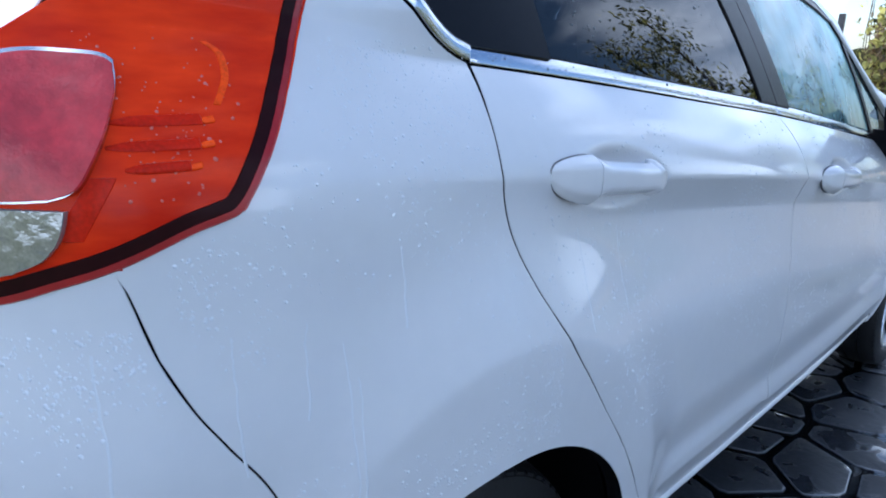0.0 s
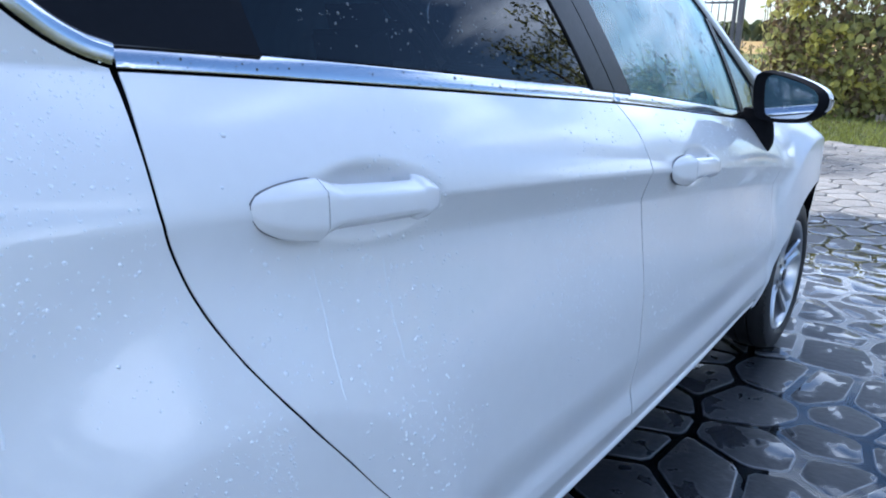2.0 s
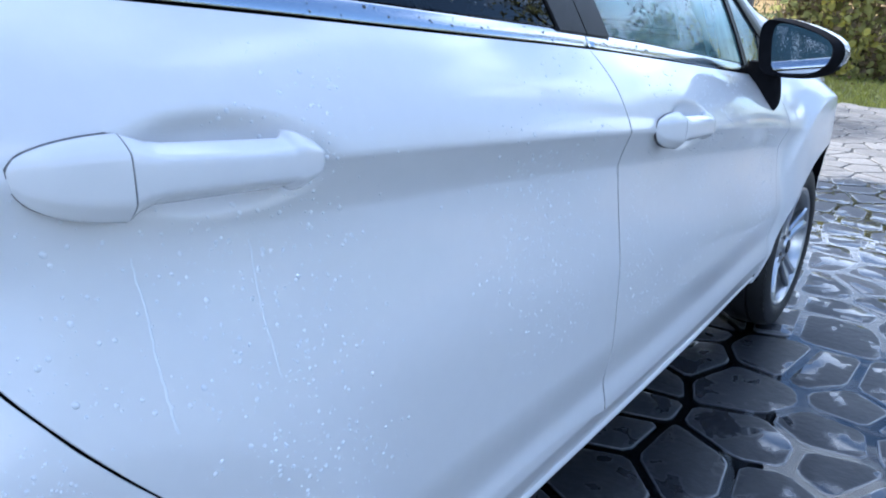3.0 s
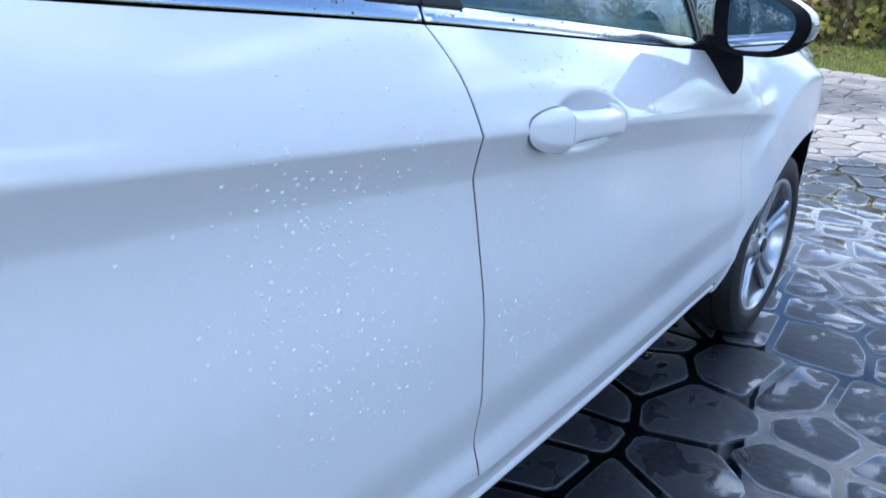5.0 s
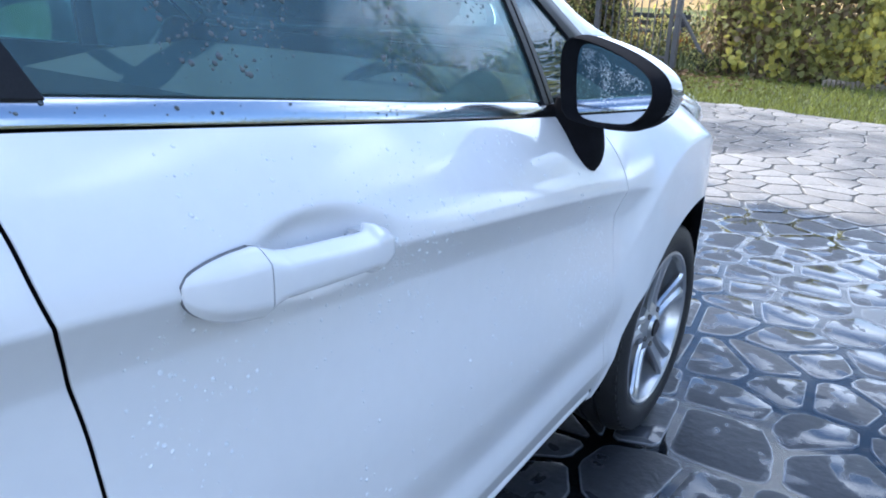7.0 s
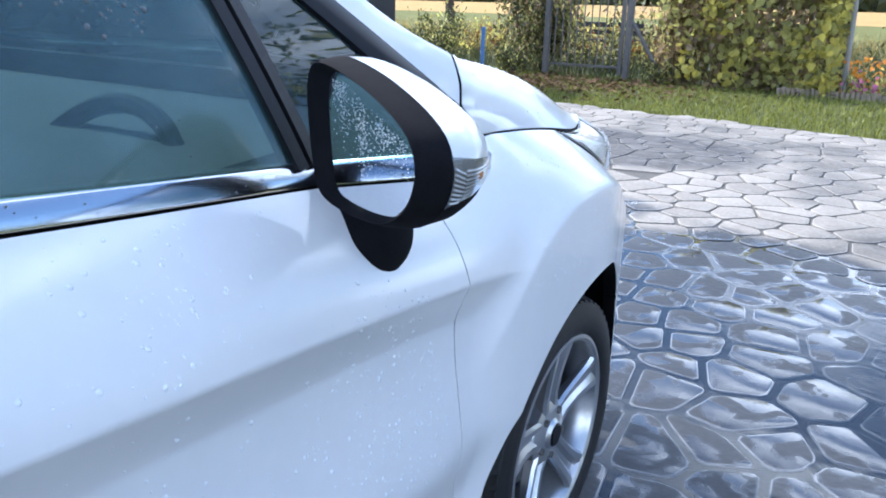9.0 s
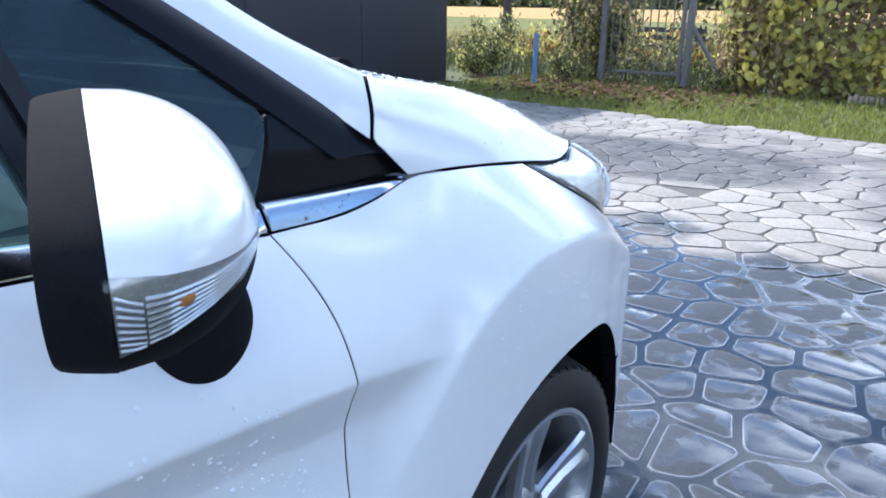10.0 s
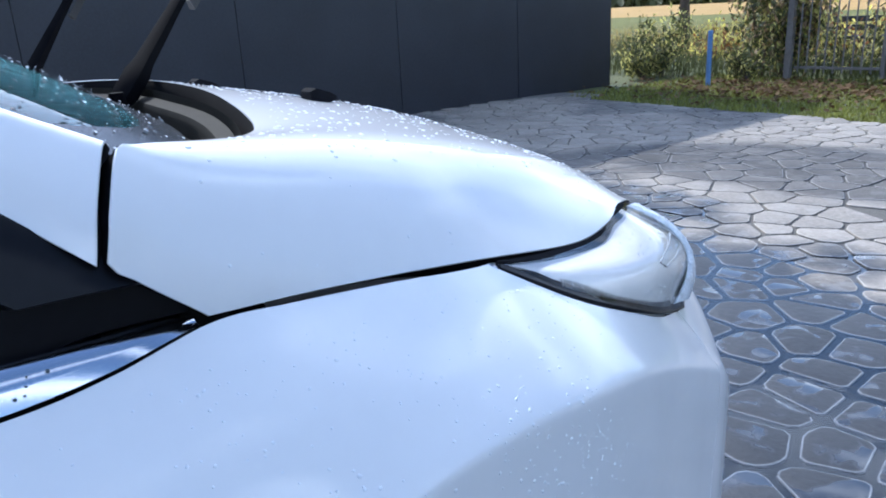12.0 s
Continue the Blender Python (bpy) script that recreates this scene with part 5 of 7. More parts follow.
    ob = panel("quarter_pane", [(1.782, 1.235), (1.85, float(belt_z(1.85)) + zt)], glass_edge(1.85, 2.01, 6, zt), [(2.01, float(belt_z(2.01)) + zt), (2.04, 1.02), (2.06, 1.055)],
               [(2.06, 1.055)] + [(float(pillar_y(z)) - 0.072, z) for z in (1.09, 1.14, 1.19)] + [(1.782, 1.235)], glass_x, 14, 16, GLASS_QUARTER, fd, sg, depth=0.004, inset=0.0)
    ob.visible_shadow = False
    # black triangle ahead of the quarter pane and the black strip along the pillar
    panel("mirror_triangle", [(2.062, 1.06), (2.045, 1.02), (2.0, float(belt_z(2.0)) + zt - 0.004)], glass_edge(2.0, 2.18, 6, zt - 0.006) + [(2.225, 0.972), (2.252, 0.971)], [(2.252, 0.971), (2.246, 0.979), (2.232, 0.990)],
          [(2.232, 0.990), (2.196, 1.02), (2.14, 1.06), (2.10, 1.072), (2.062, 1.06)], lambda y, z: np.minimum(glass_x(y, z) + 0.003, 0.7050), 16, 16, GLOSS_BLACK, fd, sg, depth=0.02, inset=0.0)
    run = [z for z in np.linspace(1.006, 1.33, 26)]
    skin("pillar_strip", [[(sg * (float(glass_x(py - k, z)) + o), py - k, z) for k, o in ((0.088 - 0.08 * (z - 1.0), 0.000), (0.082 - 0.08 * (z - 1.0), 0.006), (0.045, 0.008), (0.004, 0.010), (-0.010, 0.000))] for z in run for py in (float(pillar_y(z)),)], GLOSS_BLACK, fd, 0.004, 0.0)
    skin("roof_seal", [[(sg * (float(glass_x(y, z + dz)) + o), y, z + dz) for dz, o in ((-0.012, 0.0), (-0.008, 0.006), (0.016, 0.004), (0.030, -0.006))] for y, z in spline([(1.71, 1.325), (1.45, 1.365), (1.20, 1.388), (0.77, 1.400), (0.3, 1.402), (-0.2, 1.386)], 40)], BLACK, car, 0.02, 0.0)
    # white pillar and roof rail
    zs = (1.022, 1.06, 1.10, 1.15, 1.20, 1.26, 1.315)
    rise = lambda dx, dz, dy, tail: [(float(glass_x(pillar_y(z), z)) + dx, float(pillar_y(z)) - 0.006 + dy, z + d) for z, d in zip(zs, dz)] + tail
    tall = (0.075, 0.060, 0.050, 0.046, 0.046, 0.048, 0.052)
    low_edge = rise(0.006, [0.002] * 7, 0, [(0.600, 1.45, 1.385), (0.600, 1.2, 1.412), (0.602, 0.9, 1.425), (0.604, 0.3, 1.425), (0.598, -0.2, 1.40)])
    mid_edge = rise(-0.008, [0.60 * d for d in tall], 0.012, [(0.572, 1.45, 1.420), (0.565, 1.2, 1.440), (0.56, 0.9, 1.456), (0.56, 0.3, 1.455), (0.555, -0.2, 1.43)])
    up_edge = rise(-0.030, tall, 0.022, [(0.525, 1.45, 1.440), (0.51, 1.2, 1.462), (0.50, 0.9, 1.474), (0.50, 0.3, 1.474), (0.495, -0.2, 1.45)])
    low_edge[0], mid_edge[0], up_edge[0] = (0.7205, 2.187, 1.022), (0.712, 2.196, 1.057), (0.685, 2.214, 1.0925)
    in_edge = rise(-0.048, [d - 0.002 for d in tall], 0.016, [(0.50, 1.45, 1.440), (0.49, 1.2, 1.462), (0.48, 0.9, 1.474), (0.48, 0.3, 1.474), (0.475, -0.2, 1.45)])
    in_edge[0] = (0.662, 2.225, 1.088)
    sheet("front_pillar", [low_edge, mid_edge, up_edge, in_edge], 24, 110, PAINT, car, sg=sg, depth=0.03)
sheet("roof", [[(0.525, 1.47, 1.436), (0.505, 0.5, 1.478), (0.49, -0.30, 1.445)], [(0.26, 1.48, 1.460), (0.27, 0.5, 1.495), (0.26, -0.42, 1.452)], [(0, 1.48, 1.465), (0, 0.5, 1.50), (0, -0.45, 1.455)],
               [(-0.26, 1.48, 1.460), (-0.27, 0.5, 1.495), (-0.26, -0.42, 1.452)], [(-0.525, 1.47, 1.436), (-0.505, 0.5, 1.478), (-0.49, -0.30, 1.445)]], 24, 24, PAINT, car)

# ---- lamps, ends ----
for sg, _ in SIDES:
    lamp = panel("tail_lamp", [(-0.405, 1.30), (-0.413, 1.245), (-0.437, 1.184), (-0.467, 1.134), (-0.498, 1.088), (-0.520, 1.056), (-0.531, 1.0445), (-0.577, 1.029), (-0.630, 1.0055)],
                 [(-0.630, 1.0055), (-0.67, 0.988), (-0.705, 0.971), (-0.755, 0.955)], [(-0.755, 0.955), (-0.758, 1.03), (-0.752, 1.10), (-0.735, 1.15)],
                 [(-0.735, 1.15), (-0.69, 1.178), (-0.63, 1.220), (-0.57, 1.262), (-0.50, 1.29), (-0.40, 1.30)], lambda y, z: side_x(y, z) + 0.0015, 130, 40, RED, car, sg, depth=0.03, inset=0.0, label="red tail lamp with dark inner band")
    rim_line = spline([(-0.405, 1.30), (-0.413, 1.245), (-0.437, 1.184), (-0.467, 1.134), (-0.498, 1.088), (-0.519, 1.0575), (-0.531, 1.0445), (-0.545, 1.039), (-0.577, 1.029), (-0.630, 1.0055), (-0.67, 0.988), (-0.705, 0.971), (-0.75, 0.956)], 150)
    along = np.gradient(rim_line, axis=0)
    inward = np.stack((-along[:, 1], along[:, 0]), 1)
    inward *= np.sign(((np.array((-0.62, 1.12)) - rim_line) * inward).sum(1, keepdims=True)) / np.linalg.norm(inward, axis=1, keepdims=True)
    for nm, d0, d1, lift, mt, lab in (("lamp_edge", 0.000, 0.0055, 0.0030, RED_RIM, "maroon lamp edge"), ("dark_band", 0.005, 0.017, 0.0026, RED_DARK, "dark band inside the lamp")):
        grid = []
        for w in np.linspace(d0, d1, 5):
            p = rim_line + inward * w
            grid.append(np.stack((sg * (side_x(p[:, 0], p[:, 1]) + lift), p[:, 0], p[:, 1]), 1))
        skin(nm, np.array(grid), mt, lamp, 0.003, 0.0, lab)
    block = [(-0.602, 1.174), (-0.609, 1.150), (-0.640, 1.095), (-0.656, 1.070), (-0.672, 1.0615)], [(-0.672, 1.0615), (-0.70, 1.058), (-0.748, 1.055)], [(-0.748, 1.055), (-0.742, 1.10), (-0.735, 1.128)], [(-0.735, 1.128), (-0.70, 1.165), (-0.666, 1.180), (-0.628, 1.181), (-0.608, 1.179), (-0.602, 1.174)]
    panel("reflector_frame", *[[(y + 0.000, z) for y, z in e] for e in block], lambda y, z: side_x(y, z) + 0.013, 30, 30, CHROME, lamp, sg, depth=0.008, inset=0.0, label="silver frame round the reflector")
    shrink = lambda e, k: [(-0.672 + (y + 0.672) * k, 1.116 + (z - 1.116) * k) for y, z in e]
    panel("reflector", *[shrink(e, 0.955) for e in block], lambda y, z: side_x(y, z) + 0.016, 30, 30, RED_PALE, lamp, sg, depth=0.006, inset=0.0, label="pale red ribbed reflector")
    panel("reversing_lens", [(-0.664, 1.054), (-0.669, 1.032), (-0.680, 1.013), (-0.698, 1.000)], [(-0.698, 1.000), (-0.715, 0.993), (-0.745, 0.985)], [(-0.745, 0.985), (-0.748, 1.02), (-0.748, 1.050)],
          [(-0.748, 1.050), (-0.70, 1.053), (-0.664, 1.054)], lambda y, z: side_x(y, z) + 0.013, 24, 24, CLEAR_LAMP, lamp, sg, depth=0.008, inset=0.0, label="clear reversing light lens")
    # curved facets seen within the red lens; the orange ones paint light glowing there
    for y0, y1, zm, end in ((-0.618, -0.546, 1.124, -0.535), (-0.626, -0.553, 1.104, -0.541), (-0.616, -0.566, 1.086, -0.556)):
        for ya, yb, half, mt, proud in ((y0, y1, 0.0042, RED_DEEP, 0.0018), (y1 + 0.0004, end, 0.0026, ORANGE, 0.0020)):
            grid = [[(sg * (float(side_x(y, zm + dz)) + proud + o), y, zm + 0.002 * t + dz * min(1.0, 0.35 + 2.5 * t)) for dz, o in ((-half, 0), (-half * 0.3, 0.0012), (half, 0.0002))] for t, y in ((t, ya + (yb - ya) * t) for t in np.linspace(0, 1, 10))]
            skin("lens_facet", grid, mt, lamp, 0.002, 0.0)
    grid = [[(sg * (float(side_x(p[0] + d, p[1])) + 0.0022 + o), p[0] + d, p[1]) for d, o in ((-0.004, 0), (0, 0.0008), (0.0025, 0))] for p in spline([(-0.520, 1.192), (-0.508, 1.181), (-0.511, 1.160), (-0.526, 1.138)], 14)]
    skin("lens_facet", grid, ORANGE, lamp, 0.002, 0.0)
    grid = [[(sg * (float(side_x(p[0] + d, p[1])) + 0.0022 + o), p[0] + d, p[1]) for d, o in ((-0.010, 0), (0, 0.001), (0.008, 0))] for p in spline([(-0.632, 1.080), (-0.640, 1.066), (-0.650, 1.048), (-0.660, 1.028)], 14)]
    skin("lens_facet", grid, RED_DEEP, lamp, 0.002, 0.0)
    # headlamp: dark rim, clear cover swelling over the bowl
    P0, P1, P2 = (0.728, 2.513, 0.943), (float(side_x(2.889, 0.778)) + 0.001, 2.889, 0.778), (0.606, 2.890, 0.909)
    low = [P0] + [(float(side_x(y, z)) + 0.001, y, z) for y, z in ((2.56, 0.9155), (2.61, 0.889), (2.689, 0.854), (2.765, 0.821), (2.83, 0.797))] + [P1]
    upper = [P2, (0.660, 2.796, 0.9300), (0.683, 2.750, 0.9225), (0.696, 2.711, 0.9190), (0.706, 2.663, 0.9210), (0.720, 2.584, 0.9305), P0]
    hl = new("headlamp")
    hl.parent = car
    hl["label"] = "clear headlamp with silver bowl and dark ribbed rim"
    def lamp_sheet(name, k, lift, mat, sg=sg, low=low, upper=upper):
        mid = [tuple((Vector(a) + Vector(b)) / 2 + Vector((0.016 * s, 0.020 * s, 0.006 * s))) for a, b, s in zip(spline(low, 7), spline(upper[::-1], 7), (0, 0.5, 0.9, 1.25, 1.5, 1.7, 1.7))]
        c = Vector(mid[4])
        cs = [[tuple(c + (Vector(p) - c) * k + Vector((0.7, 0.5, 0.5)) * lift) for p in e] for e in ([tuple(p) for p in spline(low, 7)], mid, [tuple(p) for p in spline(upper[::-1], 7)])]
        return sheet(name, cs, 16, 30, mat, hl, depth=0.012, inset=0.0, sg=sg, away=(0, 2.3, 0.6))
    lamp_sheet("bowl", 0.998, -0.004, BOWL)
    lamp_sheet("cover", 0.995, 0.0, LENS).visible_shadow = False
    # dark fluted strip along the lower edge, dark seal along the bonnet
    mid = [(Vector(a) + Vector(b)) / 2 for a, b in zip(spline(low, 30), spline(upper[::-1], 30))]
    for nm, line, share, mt in (("lower_rim", spline(low, 30), 0.30, BLACK), ("upper_rim", spline(upper[::-1], 30), 0.30, RIM_BLACK)):
        grid = []
        for p, m in zip(line[1:], mid[1:]):
            p = Vector(p)
            step = (m - p).normalized() * min(0.016, (m - p).length * 0.9) if nm == "lower_rim" else (m - p) * share
            grid.append([(sg * q.x, q.y, q.z) for q in (p + step * w + Vector((0.0008, 0.0006, 0.0016)) + Vector((0.010, 0.006, 0.003)) * 0.12 * w for w in (0, 0.5, 1.0))])
        skin(nm, grid, mt, hl, 0.008, 0.0, away=(0, 2.3, 0.6))
    # fine upright flutes just above the dark strip, and the pale outline moulded into the bowl
    fine, top_line = spline(low, 400), spline(upper[::-1], 400)
    out = Vector((0.62, 0.52, 0.40)).normalized()
    for i in range(76):
        k = int((0.20 + 0.62 * i / 76) * 399)
        p = Vector(fine[k])
        rise = Vector(top_line[k]) - p
        dirn = rise.normalized()
        reach = min(0.018, rise.length * 0.30)
        bm = bmesh.new()
        tube(bm, [p + dirn * reach * f + out * (0.0016 + 0.0042 * f) for f in (0.42, 0.72, 1.0)], 0.00075, 5)
        for v in bm.verts:
            v.co.x *= sg
        part("rib", bm, RIB_GREY, hl, smooth=0)
    def on_bowl(t, f):
        k = int(t * 399)
        a, b = Vector(fine[k]), Vector(top_line[k])
        swell = float(np.interp(t, np.linspace(0, 1, 7), (0, 0.5, 0.9, 1.25, 1.5, 1.7, 1.7))) * 4 * f * (1 - f)
        return a.lerp(b, f) + Vector((0.016, 0.020, 0.006)) * swell + out * 0.001
    bm = bmesh.new()
    tube(bm, [on_bowl(t, f) for t, f in ((0.80, 0.64), (0.70, 0.56), (0.58, 0.46), (0.61, 0.40), (0.70, 0.43), (0.78, 0.48))], 0.0011, 6)
    for v in bm.verts:
        v.co.x *= sg
    part("light_guide", bm, RIB_GREY, hl, "thin moulded outline inside the lamp")
    lip = [[on_bowl(t, f) + out * h for t, h in ((a, -0.002), (a + 0.02, 0.0026), (0.95, 0.0034), (0.992, 0.0016))] for f, a in zip(np.linspace(0.06, 0.96, 24), 0.86 + 0.07 * np.cos(np.linspace(-2.2, 2.2, 24)))]
    skin("cover_lip", np.array([[(sg * q.x, q.y, q.z) for q in row] for row in lip]), LIP, hl, 0.002, 0.0, "frosty wet lip of the clear cover", away=(0, 2.3, 0.6))
# tailgate, bumper middles, grille
sheet("tailgate", [[(sx * 0.64, -0.60, 1.25), (sx * 0.66, -0.72, 1.10), (sx * 0.62, -0.745, 0.98)] if k == 0 else [(sx * 0.45, -0.62, 1.26), (sx * 0.45, -0.765, 1.10), (sx * 0.45, -0.785, 0.96)] for sx, k in ((1, 0), (1, 1))]
      + [[(0, -0.64, 1.265), (0, -0.775, 1.10), (0, -0.795, 0.955)]] + [[(-0.45, -0.62, 1.26), (-0.45, -0.765, 1.10), (-0.45, -0.785, 0.96)], [(-0.64, -0.60, 1.25), (-0.66, -0.72, 1.10), (-0.62, -0.745, 0.98)]], 30, 20, PAINT, car)
sheet("rear_window", [[(0.60, -0.36, 1.42), (0.62, -0.50, 1.33), (0.63, -0.60, 1.255)], [(0, -0.46, 1.45), (0, -0.58, 1.35), (0, -0.64, 1.268)], [(-0.60, -0.36, 1.42), (-0.62, -0.50, 1.33), (-0.63, -0.60, 1.255)]], 20, 16, GLASS_DARK, car, depth=0.004, inset=0)
sheet("rear_bumper", [[(sx * 0.472, -0.801 - b, 0.95), (sx * 0.545, -0.802 - b, 0.82), (sx * 0.655, -0.803 - b, 0.60), (sx * 0.697, -0.802 - b, 0.42), (sx * 0.697, -0.801 - b, 0.26)] for sx, b in ((1, 0.0), (0.5, 0.010), (0, 0.014), (-0.5, 0.010), (-1, 0.0))], 20, 20, PAINT, car)
sheet("front_bumper", [[(sx * 0.225, 3.292, 0.72), (sx * 0.25, 3.31, 0.50), (sx * 0.24, 3.29, 0.24)] for sx in (1, 0.5, 0, -0.5, -1)], 20, 20, PAINT, car)
sheet("grille", [[(sx * 0.40, 3.085, 0.832), (sx * 0.42, 3.18, 0.78), (sx * 0.40, 3.24, 0.722)] for sx in (1, 0.5, 0, -0.5, -1)], 20, 10, BLACK, car)
for sg, _ in SIDES:
    tip, foot = Vector((0.606, 2.890, 0.909)), Vector((float(side_x(2.889, 0.778)), 2.889, 0.778))
    edge = (tip + foot) / 2 + Vector((0.027, 0.034, 0.010))
    g = coons([tuple(tip), (0.534, 2.988, 0.866), (0.40, 3.088, 0.831)], [(0.40, 3.088, 0.831), (0.43, 3.16, 0.785), (float(side_x(3.2, 0.735)), 3.2, 0.735)],
              [(float(side_x(y, z)), y, z) for y, z in ((3.2, 0.735), (3.05, 0.755), (2.95, 0.772))] + [tuple(foot)], [tuple(foot), tuple(edge), tuple(tip)], 30, 20)
    g[..., 0] *= sg
    skin("nose_panel", g, PAINT, car, 0.003, 0.0)
bm = bmesh.new()
box(bm, (-0.70, -0.66, 0.17), (0.70, 2.80, 0.24), 0.02)
part("underbody", bm, DARK, car)


# ---- door handles ----
def handle(owner, y0, z0, surf, sg):
    """A cap, a grip that bridges the hollow, and the dark seam between them."""
    def at(t):
        y = y0 + 0.275 * t
        return y, z0 - 0.098 * (y - y0)
    st = [0, 0.025, 0.08, 0.17, 0.270, 0.30, 0.345, 0.58, 0.80, 0.825, 0.86, 0.93, 0.985, 1.0]
    top = [0.005, 0.012, 0.019, 0.025, 0.0285, 0.026, 0.0218, 0.0215, 0.0215, 0.027, 0.0255, 0.018, 0.010, 0.006]
    bot = [0.009, 0.019, 0.029, 0.036, 0.039, 0.032, 0.0270, 0.0245, 0.0225, 0.0275, 0.0265, 0.018, 0.009, 0.005]
    def eased(vs):
        cap_part, bar_part = smooth_lut(st[:5], vs[:5]), (st[4:], vs[4:])
        return lambda t: cap_part(t) if t <= 0.27 else np.interp(t, *bar_part)
    hgt, low = eased([a + b for a, b in zip(top, bot)]), eased(bot)
    out = smooth_lut([0, 0.03, 0.10, 0.22, 0.40, 0.75, 0.88, 0.96, 1.0], [0.002, 0.010, 0.019, 0.028, 0.034, 0.034, 0.029, 0.018, 0.004])
    def ring(t, inner):
        y, z = at(t)
        h, l, o = float(hgt(t)), float(low(t)), float(out(t))
        base = float(side_x(y, z)) - 0.002
        b = base + (0.012 * inner)
        u = h - l
        prof = [(b, -l * 0.95), (base + o * 0.42, -l), (base + o * 0.90, -l * 0.66), (base + o * 0.985, -l * 0.54), (base + o, 0.0), (base + o * 0.97, u * 0.50), (base + o * 0.89, u * 0.64), (base + o * 0.42, u), (b, u * 0.97)]
        return [(sg * x, y, z + dz) for x, dz in spline(prof, 21)]
    cap = bmesh.new()
    loft(cap, [ring(t, 0) for t in np.linspace(0.0, 0.268, 40)])
    part("handle_cap", cap, PAINT, owner, "white painted door handle cap", 60)
    grip = bmesh.new()
    loft(grip, [ring(t, min(1, max(0, (t - 0.33) * 20)) * min(1, max(0, (0.83 - t) * 20))) for t in np.linspace(0.273, 1.0, 90)])
    part("handle_grip", grip, PAINT, owner, "white painted pull grip", 60)
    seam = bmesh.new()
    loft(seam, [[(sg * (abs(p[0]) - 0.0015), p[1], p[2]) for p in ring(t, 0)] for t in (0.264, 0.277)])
    part("handle_seam", seam, SEAM_SHADE, owner)
    # thin grey outline modelled round the cap to stand for its shade
    shade_line = bmesh.new()
    loft(shade_line, [[(sg * (float(side_x(y, z)) + dx), y - 0.0002, z + dz) for dx, dz in ((-0.004, -l * 1.0 - 0.0006), (0.0003, -l * 1.0 - 0.0006), (0.0003, (h - l) + 0.0001), (-0.004, (h - l) + 0.0001))] for y, z, h, l in ((*at(t), float(hgt(t)), float(low(t))) for t in np.linspace(0.0, 0.262, 18))])
    part("handle_shade_line", shade_line, SEAM_SHADE, owner)
    foot = bmesh.new()
    y, z = at(0.88)
    box(foot, (sg * (float(side_x(y, z)) - 0.03), y - 0.016, z - 0.022), (sg * (float(side_x(y, z)) + 0.008), y + 0.018, z + 0.016), 0.005)
    part("handle_foot", foot, PAINT, owner)


for sg, _ in SIDES:
    rd, fd = DOORS[sg]
    handle(rd, -0.103, 1.047, rear_door_x, sg)
    handle(fd, 0.948, 0.949, front_door_x, sg)


# ---- door mirrors ----
MIRROR_AT, MIRROR_U, MIRROR_W = Vector((0.889, 1.734, 1.057)), Vector((0.8875, -0.4608, 0.0)), Vector((0.4608, 0.8875, 0.0))


